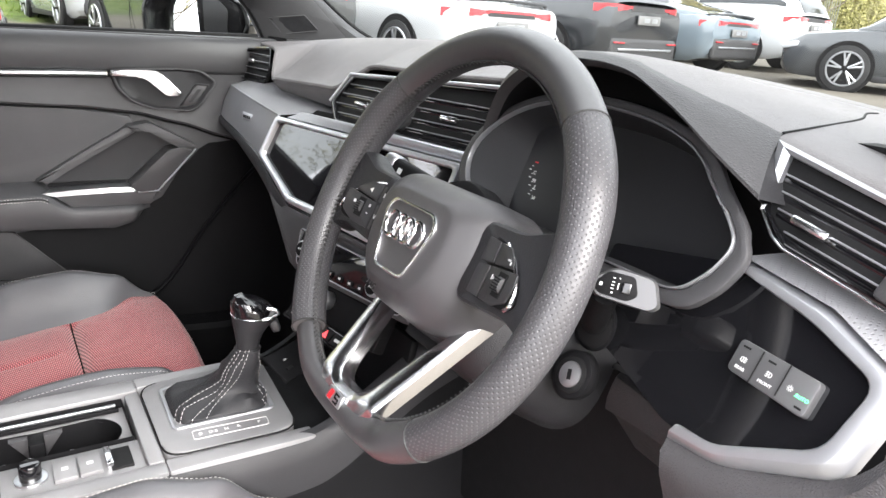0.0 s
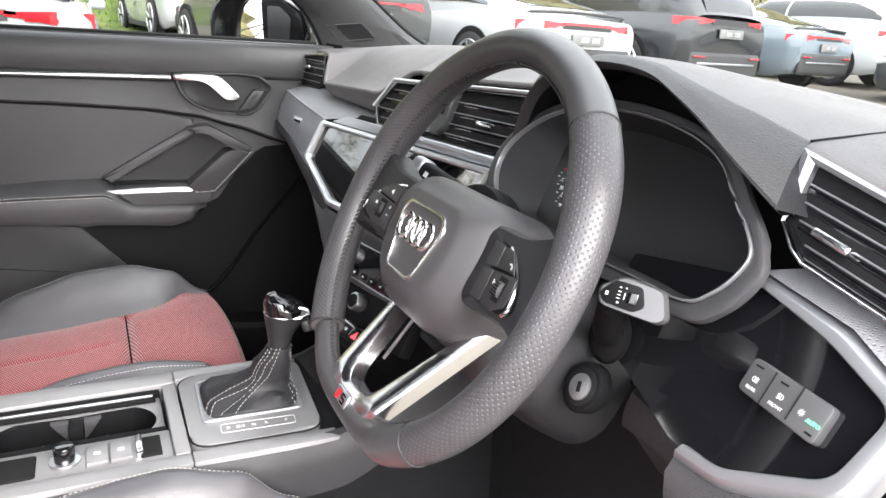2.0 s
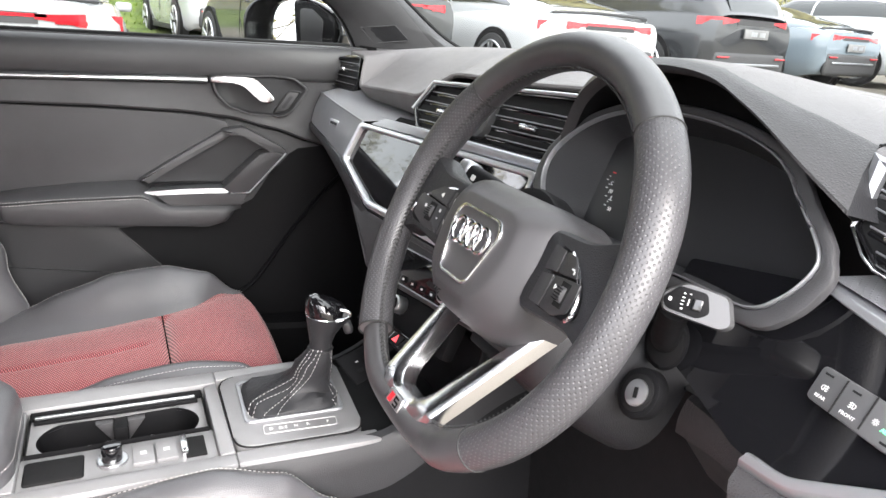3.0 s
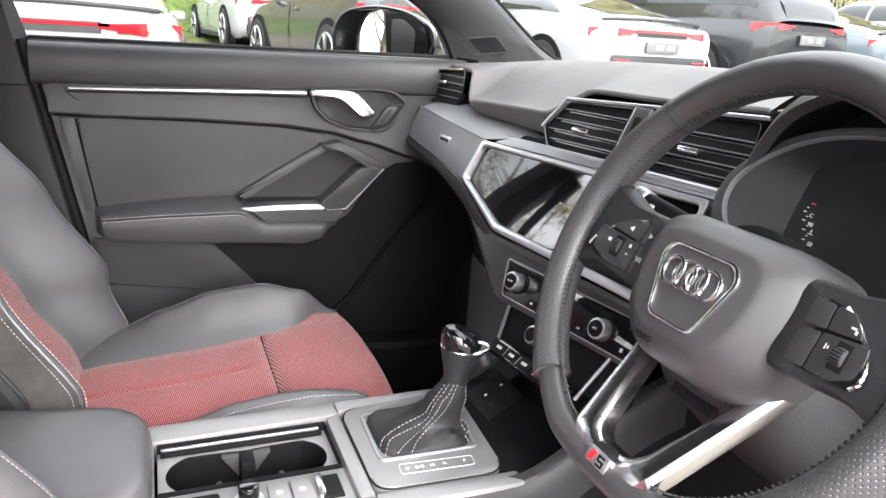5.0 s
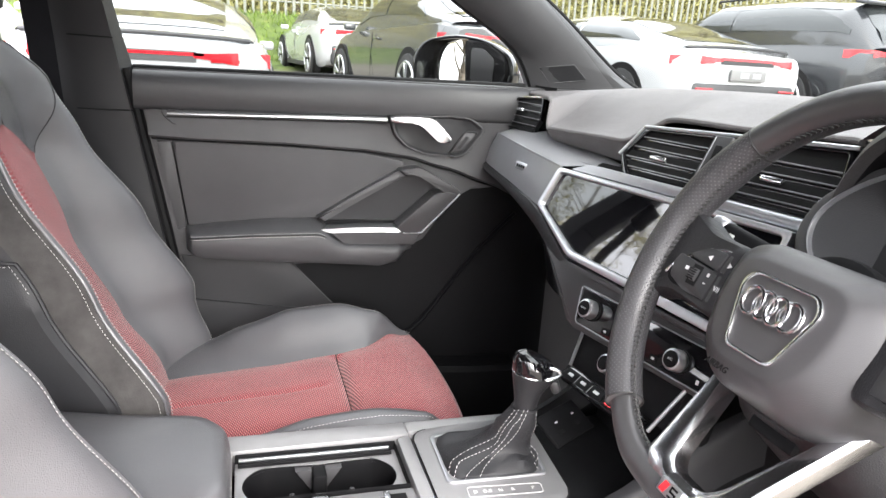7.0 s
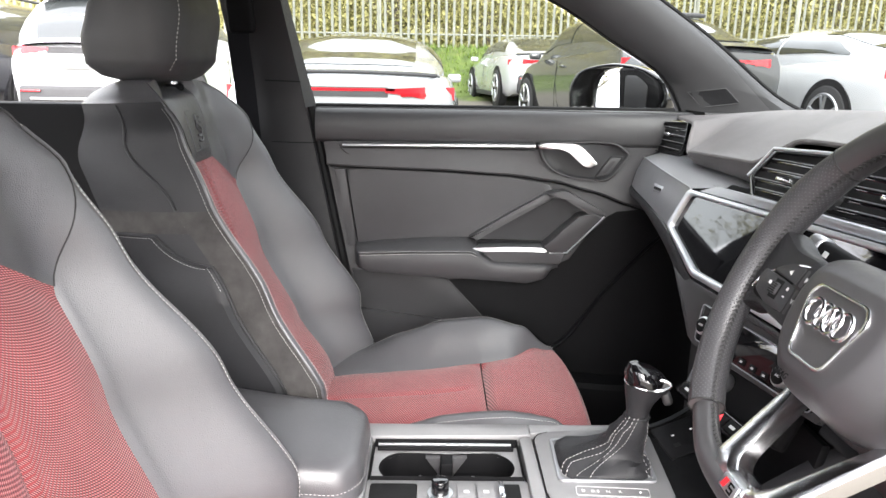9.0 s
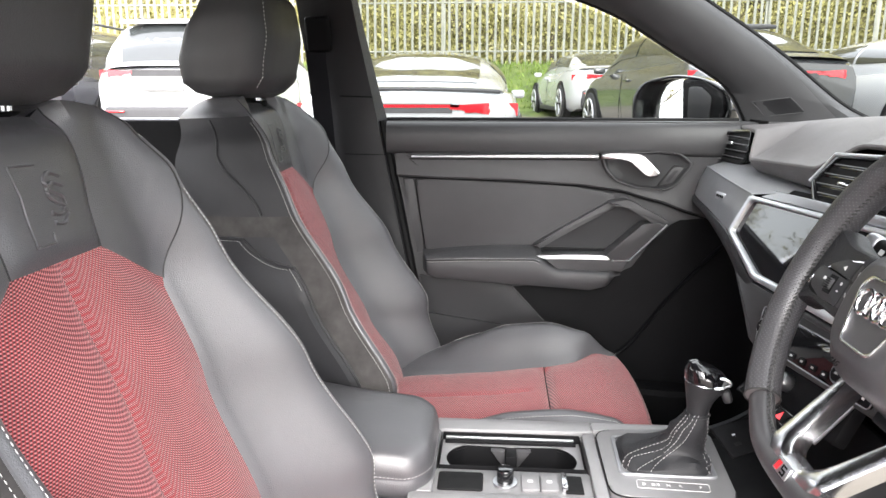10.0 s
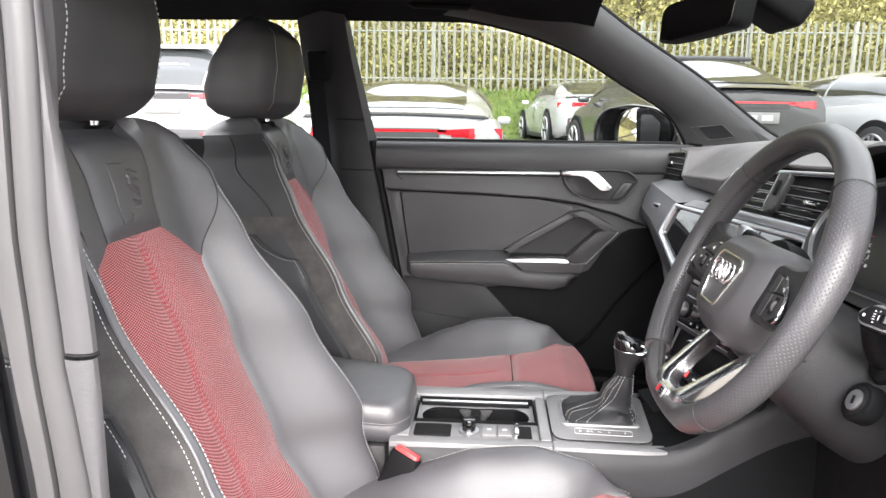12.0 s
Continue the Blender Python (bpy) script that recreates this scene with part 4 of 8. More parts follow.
# armrest: sloping padded top, stitched roll, upright face; the face runs on under the grip


def arm_section(x):
    k = smooth01((x + 0.048) / 0.03)
    e = smooth01((0.436 - x) / 0.05)
    out = 0.702 - 0.058 * k * (0.25 + 0.75 * e)
    rear_top = table(x, [(-0.03, 0.900), (0.03, 0.908), (0.138, 0.916), (0.215, 0.917)])
    nose = table(x, [(-0.03, 0.8875), (0.10, 0.892), (0.225, 0.8935)])
    d = smooth01((x - 0.222) / 0.062)
    rear_top, nose = rear_top + (0.866 - rear_top) * d, nose + (0.862 - nose) * d
    bot = table(x, [(-0.03, 0.850), (0.0, 0.838), (0.168, 0.826), (0.352, 0.817), (0.385, 0.827), (0.424, 0.860)])
    return [(0.72, rear_top), (0.705, rear_top), (0.68, nose + (rear_top - nose) * 0.68), (out + 0.010, nose + 0.0035), (out + 0.003, nose - 0.001), (out, nose - 0.008), (out + 0.002, bot + 0.012), (out + 0.008, bot + 0.003), (out + 0.03, bot), (0.72, bot)]


arm = part("armrest", strip_x(None, -0.032, 0.424, 76, arm_section), DOOR_SKIN, door, "black padded armrest")
for dz in (-0.0005, -0.0065):
    stitches("stitching", [Vector((x, arm_section(x)[5][0] - bend(x) - 0.0002 + (0.0016 if dz > -0.001 else 0.0), arm_section(x)[4][1] + dz)) for x in (-0.022 + 0.262 * i / 40 for i in range(41))], arm)
part("arm_joint", tube([Vector((x, arm_section(x)[5][0] - bend(x) - 0.0004, arm_section(x)[4][1] - 0.0035)) for x in (-0.022 + 0.262 * i / 40 for i in range(41))], 0.0011, 5), RUBBER, arm)
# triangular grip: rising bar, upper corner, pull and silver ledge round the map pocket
# pocket floor darkened in colour for the shade within the grip
part("map_pocket", bent(prism(fine([(0.24, 0.900), (0.40, 1.022), (0.43, 1.028), (0.505, 0.985), (0.40, 0.885)], 0.02), D(0.7055), 0.004)), LEATHER_SHADED, door)
part("grip_bar", bent(prism(fine(round_poly([(0.222, 0.9165), (0.391, 1.0225), (0.404, 1.0205), (0.404, 1.011), (0.246, 0.9135)], 0.003, 2), 0.04), D(0.702), 0.030, 0.0025, 2)), DOOR_SKIN, door)
part("grip_corner", bent(prism(fine(round_poly([(0.388, 1.024), (0.430, 1.032), (0.513, 0.988), (0.512, 0.979), (0.488, 0.978), (0.424, 1.016), (0.402, 1.014)], 0.004, 2), 0.04), D(0.702), 0.042, 0.0025, 2)), PLASTIC, door)
pull = part("pull_grip", bent(prism(fine(round_poly([(0.509, 0.980), (0.488, 0.984), (0.462, 0.980), (0.386, 0.905), (0.400, 0.893), (0.434, 0.896)], 0.005, 3), 0.04), D(0.702), 0.048, 0.003, 2)), PLASTIC, door, "black pull grip with silver edges")
part("grip_edge", bent(tube([(0.511, 0.6565, 0.981), (0.474, 0.6560, 0.938), (0.437, 0.6555, 0.8955), (0.400, 0.6560, 0.8925)], 0.0018, 6)), SILVER, pull, "silver edge")
part("grip_base", bent(prism(fine(round_poly([(0.248, 0.889), (0.398, 0.894), (0.436, 0.897), (0.424, 0.867), (0.284, 0.863)], 0.003, 2), 0.04), D(0.702), 0.042, 0.002, 2)), PLASTIC, door)
part("ledge", bent(prism(fine(round_poly([(0.228, 0.8965), (0.384, 0.9035), (0.398, 0.896), (0.394, 0.8925), (0.252, 0.8885)], 0.002, 2), 0.02), D(0.700), 0.043, 0.002)), SILVER, door, "satin silver ledge")
part("pocket_lip", bent(prism(fine([(0.250, 0.9065), (0.392, 0.9095), (0.386, 0.9035), (0.232, 0.8975)], 0.02), D(0.702), 0.006)), PLASTIC_HARD, door)
# lower panel
cols = [0.16 + 0.58 * i / 30 for i in range(31)]


def low_top(x):
    return table(x, [(0.19, 0.812), (0.44, 0.862), (0.50, 0.945), (0.54, 0.985), (0.68, 1.0), (0.75, 1.0)])


# low front of the door: footwell shade put into a near-black panel
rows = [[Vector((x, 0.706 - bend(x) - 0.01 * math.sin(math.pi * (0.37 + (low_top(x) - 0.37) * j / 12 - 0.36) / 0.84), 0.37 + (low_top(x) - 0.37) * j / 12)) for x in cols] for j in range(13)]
part("lower_lining", loft(rows, closed=False, caps=False), PLASTIC_HARD, door, "lower door lining, footwell shade in its black plastic")
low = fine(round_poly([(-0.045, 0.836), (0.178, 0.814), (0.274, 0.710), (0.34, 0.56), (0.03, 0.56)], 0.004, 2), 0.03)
part("kick_panel", bent(prism(low, D(0.706), 0.010, 0.003)), LEATHER_SHADED, door)
part("kick_ridge", bent(prism(fine([(-0.035, 0.745), (0.236, 0.706), (0.268, 0.69), (0.32, 0.58), (0.0, 0.60)], 0.03), D(0.697), 0.008, 0.005)), LEATHER_SHADED, door)
part("kick_edge", bent(tube([(0.178, 0.6945, 0.813), (0.274, 0.694, 0.709)], 0.0012, 5)), PLASTIC, door)
part("door_bin", strip_x(None, 0.05, 0.66, 20, lambda x: [(0.72, 0.60), (0.64, 0.60), (0.63, 0.59), (0.63, 0.44), (0.72, 0.42)]), PLASTIC_HARD, door)
foot = crom([(0.640, 0.62, 0.940), (0.598, 0.635, 0.889), (0.528, 0.645, 0.80), (0.483, 0.65, 0.733), (0.437, 0.65, 0.678), (0.36, 0.65, 0.63)], 6)
part("footwell_edge", tube(foot, 0.008, 8, flat=0.5), PLASTIC_HARD, door)
seal = [(edge_x(z) - 0.012, 0.705, z) for z in (0.36 + 0.84 * i / 20 for i in range(21))]
part("door_seal", tube(seal, 0.009, 8), RUBBER, door, "black rubber door seal")
sill = [(x, 0.728, 1.201) for x in (-0.12, 0.1, 0.3, 0.5, 0.68)]
part("window_seal", tube(sill, 0.006, 8), RUBBER, door)


def tumble(z):
    """The side glass leans in towards the roof."""
    return 0.735 - 0.45 * (z - 1.2)


win_pts = [(-0.128, 1.195), (-0.166, 1.383), (-0.184, 1.461), (-0.155, 1.50), (0.03, 1.502), (0.22, 1.470), (0.374, 1.42), (0.506, 1.348), (0.637, 1.274), (0.69, 1.195)]
gl = bmesh.new()
gl.faces.new([gl.verts.new((x * 1.01, tumble(z) + 0.03, z)) for x, z in win_pts])
pane = part("window_pane", gl, WINDOW, door, "clear side window")
pane.visible_shadow = False

# ---- wing mirror outside the passenger window ----
wing = thing("wing_mirror", "dark painted wing mirror outside the passenger door", "wing mirror")
mo = [(-0.125, -0.062), (-0.128, 0.01), (-0.10, 0.05), (-0.02, 0.066), (0.06, 0.055), (0.118, 0.02), (0.128, -0.035), (0.10, -0.075), (-0.09, -0.075)]
hous = [(x * 1.07, y) for x, y in round_poly(mo, 0.03, 4)]
face = axes((0.62, 0.985, 1.243), (0.80, -0.60, 0), (0, 0, 1), (-0.60, -0.80, 0))
rings = []
for k, zz in ((0.97, 0.012), (1.0, 0.0), (1.0, -0.03), (0.93, -0.075), (0.78, -0.11), (0.5, -0.13), (0.2, -0.136)):
    rings.append([face @ Vector((x * k, y * k, zz)) for x, y in hous])
rings.append([face @ Vector((x * 0.01, y * 0.01, -0.137)) for x, y in hous])
part("housing", loft(rings, caps=False), GLOSS, wing, "dark mirror housing")
part("bezel", ring_prism(hous, [(x * 0.88, y * 0.86) for x, y in hous], face @ Matrix.Translation((0, 0, 0.006)), 0.016, 0.006), GLOSS, wing)
glass = round_poly([(-0.125, -0.062), (-0.125, 0.01), (-0.10, 0.045), (-0.02, 0.060), (0.05, 0.056), (0.05, -0.068), (-0.09, -0.068)], 0.018, 4)
part("mirror_glass", prism([(x * 1.12 + 0.03, y * 0.97) for x, y in glass], face @ Matrix.Translation((-0.035, 0, -0.004)) @ pose(0, 0, 0, -2, -17, 0), 0.002), MIRROR, wing, "mirror glass")
part("inner_cover", prism(round_poly([(0.012, -0.068), (0.004, 0.054), (0.06, 0.048), (0.108, 0.018), (0.116, -0.035), (0.09, -0.066)], 0.012, 3), face @ Matrix.Translation((0, 0, -0.03)), 0.062, 0.008), PLASTIC_HARD, wing, "black inner cover")
part("cover_panel", prism(round_poly([(0.028, -0.045), (0.026, 0.034), (0.058, 0.034), (0.086, 0.010), (0.084, -0.044)], 0.008, 3), face @ Matrix.Translation((0, 0, 0.0355)), 0.003, 0.001), BUTTON, wing)
part("foot", box(0.09, 0.22, 0.035, pose(0.66, 0.86, 1.185, 0, 0, -8), 0.012, 3), GLOSS, wing)

# ---- dashboard ----
dash = thing("dashboard", "black soft-touch dashboard with grey metallic inlays", "dashboard")


LIP = crom([(0.668, -0.74, 1.153), (0.671, -0.631, 1.1788), (0.672, -0.6026, 1.1849), (0.674, -0.5481, 1.1986), (0.669, -0.5328, 1.2041), (0.6618, -0.5107, 1.2125), (0.6544, -0.4878, 1.2198), (0.648, -0.463, 1.228), (0.6429, -0.4415, 1.2355), (0.639, -0.4173, 1.2425), (0.636, -0.3697, 1.2455), (0.634, -0.33, 1.2415), (0.634, -0.28, 1.231), (0.645, -0.245, 1.220), (0.66, -0.21, 1.204), (0.695, -0.175, 1.201), (0.700, -0.15, 1.2005), (0.676, -0.04, 1.196), (0.655, 0.07, 1.1955), (0.648, 0.108, 1.1925), (0.637, 0.124, 1.181), (0.625, 0.139, 1.169), (0.614, 0.153, 1.158), (0.612, 0.17, 1.1555), (0.612, 0.21, 1.154), (0.611, 0.30, 1.150), (0.609, 0.40, 1.146), (0.611, 0.432, 1.145), (0.622, 0.456, 1.172), (0.632, 0.475, 1.190), (0.640, 0.52, 1.194), (0.66, 0.64, 1.194), (0.70, 0.72, 1.19)], 6)


def lip(y):
    """The pad's rear edge, seen from the seats."""
    ks = [p.y for p in LIP]
    return Vector((np.interp(y, ks, [p.x for p in LIP]), y, np.interp(y, ks, [p.z for p in LIP])))


def pad_point(y, q):
    f = lip(y)
    bx = 1.07 - 0.18 * (y / 0.74) ** 2
    quick = 1.1 + 1.3 * smooth01((y + 0.16) / 0.1)
    z = f.z + (1.226 - 0.045 * (y / 0.7) ** 2 - f.z) * smooth01(q * quick) + 0.008 * math.sin(math.pi * min(1, q * 1.3)) * (1 if y > -0.17 else 0.5)
    return Vector((f.x + (bx - f.x) * q ** 1.2, y, z - 0.03 * max(0, q - 0.92) / 0.08))


def on_pad(x, y, up=0.0):
    f, bx = lip(y), 1.07 - 0.18 * (y / 0.74) ** 2
    return pad_point(y, max(0.0, (x - f.x) / (bx - f.x)) ** (1 / 1.2)) + Vector((0, 0, up))


ys = [-0.74 + 1.46 * i / 146 for i in range(147)]
rows = [[pad_point(y, (j / 24) ** 1.15) for y in ys] for j in range(25)]
part("top_pad", loft(rows, closed=False, caps=False), PAD, dash, "grained dark grey top pad, windscreen light in its colour")
# rounded rear edge of the pad and the fascia under it
edge = [lip(y) for y in ys]
part("pad_edge", tube([p + Vector((0.003, 0, -0.003)) for p in edge if p.y > -0.19], 0.0042, 8), PAD, dash)
under = [p for p in edge if 0.14 <= p.y <= 0.445]
part("fascia", loft([under, [Vector((p.x + 0.003, p.y, p.z - 0.012)) for p in under], [Vector((p.x + 0.016, p.y, 1.120)) for p in under]], closed=False, caps=False), PAD, dash)
part("fascia_end", loft([[Vector((0.70, y, 1.205)) for y in (0.60, 0.74)], [Vector((0.70, y, 0.98)) for y in (0.60, 0.74)]], closed=False, caps=False), PLASTIC_HARD, dash)
# end panel of the pad on the driver's side, set off by a joint
part("pad_joint", tube(crom([lip(-0.548) + Vector((0.0, 0, 0.0005)), on_pad(0.725, -0.546), on_pad(0.805, -0.534), on_pad(0.86, -0.510), on_pad(0.90, -0.50)], 8), 0.0012, 6), RUBBER, dash)
ends = [lip(-0.5495 - 0.19 * i / 16) for i in range(17)]
part("vent_cap", loft([[p + Vector(d) for p in ends] for d in ((0.004, 0, 0.0005), (-0.003, 0, -0.0005), (-0.010, 0, -0.003), (-0.014, 0, -0.008), (-0.010, 0, -0.012), (0.03, 0, -0.014))], closed=False, caps=False), PAD, dash, "grained roll over the vent")
dm = axes(on_pad(0.745, -0.665, 0.001), (0.12, -1, -0.12), (1, 0.1, 0.05))
dmo = [(0.055 * math.cos(q), 0.014 * math.sin(q)) for q in (2 * math.pi * i / 32 for i in range(32))]
demist = part("demister_vent", ring_prism(dmo, [(x * 0.93, y * 0.8) for x, y in dmo], dm, 0.002, 0.0006), SILVER, dash, "oval silver-edged demister vent")
part("vent_throat", prism([(x * 0.93, y * 0.8) for x, y in dmo], dm, 0.0008), RUBBER, demist)
for k in (-0.006, 0.0, 0.006):
    part("slat", box(0.095 - abs(k) * 3, 0.0022, 0.002, dm @ Matrix.Translation((0, k, 0.0012))), PLASTIC_HARD, demist)

# instrument hood and cluster
arch = crom([(0.64, -0.211, 1.118), (0.628, -0.2198, 1.1455), (0.622, -0.236, 1.172), (0.616, -0.262, 1.202), (0.612, -0.30, 1.224), (0.611, -0.345, 1.2365), (0.611, -0.395, 1.2395), (0.611, -0.44, 1.2345), (0.611, -0.4732, 1.2205), (0.611, -0.4985, 1.2075), (0.611, -0.5292, 1.1885), (0.611, -0.5518, 1.1753), (0.611, -0.5790, 1.1600)], 6)
crest = []
for i, p in enumerate(arch):
    if p.y > -0.30:
        crest.append(Vector((p.x + 0.014, p.y + 0.007, p.z + 0.006)).lerp(lip(p.y), smooth01((-0.235 - p.y) / 0.065)))
    else:
        k = (-0.30 - p.y) / (0.579 - 0.30)
        crest.append(lip(-0.30 - 0.248 * k))
face_mid = [a.lerp(o, 0.5) + Vector((-0.003, 0, 0.003)) * min(1, (a - o).length / 0.03) for a, o in zip(arch, crest)]
inn = [Vector((p.x + 0.012, -0.385 + (p.y + 0.385) * 0.985, p.z - 0.006)) for p in arch]
deep = [Vector((0.70, -0.385 + (p.y + 0.385) * 0.985, p.z - 0.004)) for p in arch]
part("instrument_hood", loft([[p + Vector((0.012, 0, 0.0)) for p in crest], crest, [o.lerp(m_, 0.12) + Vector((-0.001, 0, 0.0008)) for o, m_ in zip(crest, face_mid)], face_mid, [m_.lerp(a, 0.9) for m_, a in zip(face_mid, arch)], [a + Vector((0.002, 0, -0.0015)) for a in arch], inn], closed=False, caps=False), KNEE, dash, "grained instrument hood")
part("hood_lining", loft([inn, deep], closed=False, caps=False), PLASTIC_HARD, dash)
# added dark sheet behind the cluster, in place of the hood's unlit hollow
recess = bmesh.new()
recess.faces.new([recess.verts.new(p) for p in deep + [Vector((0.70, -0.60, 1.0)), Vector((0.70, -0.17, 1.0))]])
part("recess_backing", recess, RUBBER, dash)
part("hood_corner", loft([[crest[-1], face_mid[-1], arch[-1]], [Vector((0.684, -0.550, 1.194)), Vector((0.668, -0.564, 1.176)), Vector((0.655, -0.580, 1.150))]], closed=False, caps=False), LEATHER_SHADED, dash)
CL = axes((0.62, 0, 1.12), (0, -1, 0), (0.4, 0, 1), (-1, 0, 0.4))


def on_cluster(y, z):
    return (-y, (z - 1.12) * 1.077)


cl = [on_cluster(y, z) for y, z in ((-0.216, 1.105), (-0.215, 1.137), (-0.25, 1.17), (-0.302, 1.191), (-0.373, 1.198), (-0.445, 1.193), (-0.498, 1.178), (-0.530, 1.153), (-0.551, 1.136), (-0.5625, 1.122), (-0.561, 1.108), (-0.549, 1.089), (-0.525, 1.074), (-0.46, 1.074), (-0.31, 1.070), (-0.25, 1.078))]
clc = [(p.x, p.y) for p in crom([(x, y, 0) for x, y in cl], 4, True)]
mx, my = 0.39, 0.013
bez_in = [(mx + (x - mx) * 0.986, my + (y - my) * 0.972) for x, y in clc]
wide = [(mx + (x - mx) * 1.075, my + (y - my) * 1.12 + (-0.004 if y < my else 0)) for x, y in clc]
cluster = part("instrument_surround", ring_prism(wide, clc, CL @ Matrix.Translation((0, 0, -0.006)), 0.008, 0.003), PLASTIC, dash, "dark grey instrument surround")
part("bezel", ring_prism(clc, bez_in, CL @ Matrix.Translation((0, 0, -0.004)), 0.008, 0.0015), TRIM_PLAIN, cluster, "thin silver bezel")
part("instrument_tunnel", loft([[CL @ Vector((x, y, -0.002)) for x, y in bez_in], [CL @ Vector((max(0.268, mx + (x - mx) * 0.93), my + (y - my) * 0.88, -0.035)) for x, y in bez_in]], caps=False), LEATHER_SHADED, cluster)
part("display", prism([(mx + (x - mx) * 0.94, my + (y - my) * 0.9) for x, y in bez_in], CL @ Matrix.Translation((0, 0, -0.037)), 0.003), CLUSTER_GLASS, cluster, "dark instrument display")
for i, (ch, x, y) in enumerate((("C", 0.2854, 0.0089), ("90", 0.2889, 0.0006), ("", 0.2936, -0.0078), ("50", 0.2981, -0.0169))):
    if ch:
        writing(ch, 0.0058, CL @ Matrix.Translation((x + 0.001, y - 0.002, -0.0336)), WHITE_PRINT, cluster)
    else:
        part("gauge_mark", box(0.0012, 0.0050, 0.0004, CL @ Matrix.Translation((x + 0.001, y, -0.0336))), WHITE_PRINT, cluster, "white gauge symbol")
        part("gauge_mark", box(0.0050, 0.0010, 0.0004, CL @ Matrix.Translation((x + 0.001, y - 0.002, -0.0335))), WHITE_PRINT, cluster, "white gauge symbol")
    part("gauge_mark", box(0.0034, 0.0011, 0.0004, CL @ Matrix.Translation((x - 0.0075, y + 0.0005, -0.0336))), WHITE_PRINT, cluster, "white gauge tick")
    part("gauge_mark", box(0.0020, 0.0009, 0.0004, CL @ Matrix.Translation((x - 0.0060, y + 0.0047, -0.0336))), WHITE_PRINT, cluster, "white gauge tick")
part("gauge_mark", box(0.0050, 0.0014, 0.0004, CL @ Matrix.Translation((0.2833, 0.0183, -0.0336))), RED_PRINT, cluster, "red gauge tick")


def vent(parent_name, m, outline, slats, tab_at, w0, w1, fins=8, lip_mat=None):
    """An air vent: a chrome frame, a dark throat, slats and a chrome-tipped tab."""
    v = part(parent_name, ring_prism(outline, [(cx_(outline) + (x - cx_(outline)) * 0.95, cy_(outline) + (y - cy_(outline)) * 0.88) for x, y in outline], m @ Matrix.Translation((0, 0, -0.004)), 0.010, 0.002), GLOSS, dash, "gloss black air vent")
    inner_ = [(cx_(outline) + (x - cx_(outline)) * 0.96, cy_(outline) + (y - cy_(outline)) * 0.9) for x, y in outline]
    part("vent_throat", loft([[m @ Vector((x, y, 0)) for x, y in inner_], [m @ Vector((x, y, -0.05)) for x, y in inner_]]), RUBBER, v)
    for y, a, b in slats:
        part("slat", box(b - a, 0.0045, 0.026, m @ Matrix.Translation(((a + b) / 2, y, -0.012)) @ pose(0, 0, 0, 12, 0, 0), 0.0015), GLOSS, v)
        part("slat_edge", box(b - a, 0.0014, 0.0014, m @ Matrix.Translation(((a + b) / 2, y + 0.0014, 0.0022)), 0.0004), lip_mat or TRIM_PLAIN, v, "fine silver slat edge")
    for i in range(fins):
        x = w0 + (w1 - w0) * (i + 0.5) / fins
        part("fin", box(0.0015, (max(p[1] for p in outline) - min(p[1] for p in outline)) * 0.8, 0.02, m @ Matrix.Translation((x, cy_(outline), -0.038))), PLASTIC_HARD, v)
    part("vent_tab", box(0.030, 0.007, 0.010, m @ Matrix.Translation((tab_at[0], tab_at[1], 0.005)), 0.0025), CHROME, v, "chrome vent tab")
    return v


def cx_(o):
    return sum(p[0] for p in o) / len(o)


def cy_(o):
    return sum(p[1] for p in o) / len(o)


# driver's outer vent
DV = axes((0.655, -0.55, 1.185), (0, -1, -0.2345), (0.42, 0, 1), Vector((0, -1, -0.2345)).cross(Vector((0.42, -0.2, 1))))
dv = round_poly([(0.0067, 0.0105), (0.165, 0.004), (0.170, -0.053), (0.054, -0.053), (0.0262, -0.0365)], 0.003, 3)
v = vent("driver_vent", DV, dv, [(-0.0085, 0.024, 0.16), (-0.0205, 0.029, 0.16), (-0.0325, 0.034, 0.16), (-0.0445, 0.048, 0.16)], (0.064, -0.0325), 0.03, 0.16)
part("vent_cheek", box(0.026, 0.054, 0.012, DV @ Matrix.Translation((0.135, -0.024, 0.004)), 0.004), PLASTIC, v)
bezel_o = [(0.165, 0.0065), (0.0055, 0.012), (0.0190, -0.0230), (0.0250, -0.0380)]
bezel_i = [(0.165, 0.0015), (0.0200, 0.0055), (0.0262, -0.0215), (0.0275, -0.0370)]
rows = [[DV @ Vector((x, y, h)) for x, y in pts] for pts, h in ((bezel_o, -0.004), (bezel_o, 0.006), ([((a[0] + b[0]) / 2, (a[1] + b[1]) / 2) for a, b in zip(bezel_o, bezel_i)], 0.008), (bezel_i, 0.006), (bezel_i, -0.004))]
part("vent_trim", loft(rows, closed=False, caps=False), TRIM_PLAIN, v, "broad grey metallic vent edge")
part("vent_trim", tube([DV @ Vector((x, y, 0.006)) for x, y in ((0.0255, -0.0365), (0.0440, -0.0500), (0.0560, -0.0545), (0.17, -0.0545))], 0.0011, 8), CHROME, v, "chrome vent edge")

# passenger's outer vent
PV = axes((0.642, 0.565, 1.16), (0.12, -1, 0), (0.2, 0, 1), (-1, -0.12, 0.2))
pv = round_poly([(-0.113, -0.015), (-0.073, 0.022), (0.028, 0.029), (0.036, -0.015), (0.022, -0.043), (-0.097, -0.043)], 0.005, 3)
vent("passenger_vent", PV, pv, [(0.012, -0.08, 0.028), (-0.002, -0.095, 0.03), (-0.016, -0.105, 0.03), (-0.030, -0.10, 0.025)], (-0.05, -0.002), -0.1, 0.03, 6, CONSOLE_GREY)
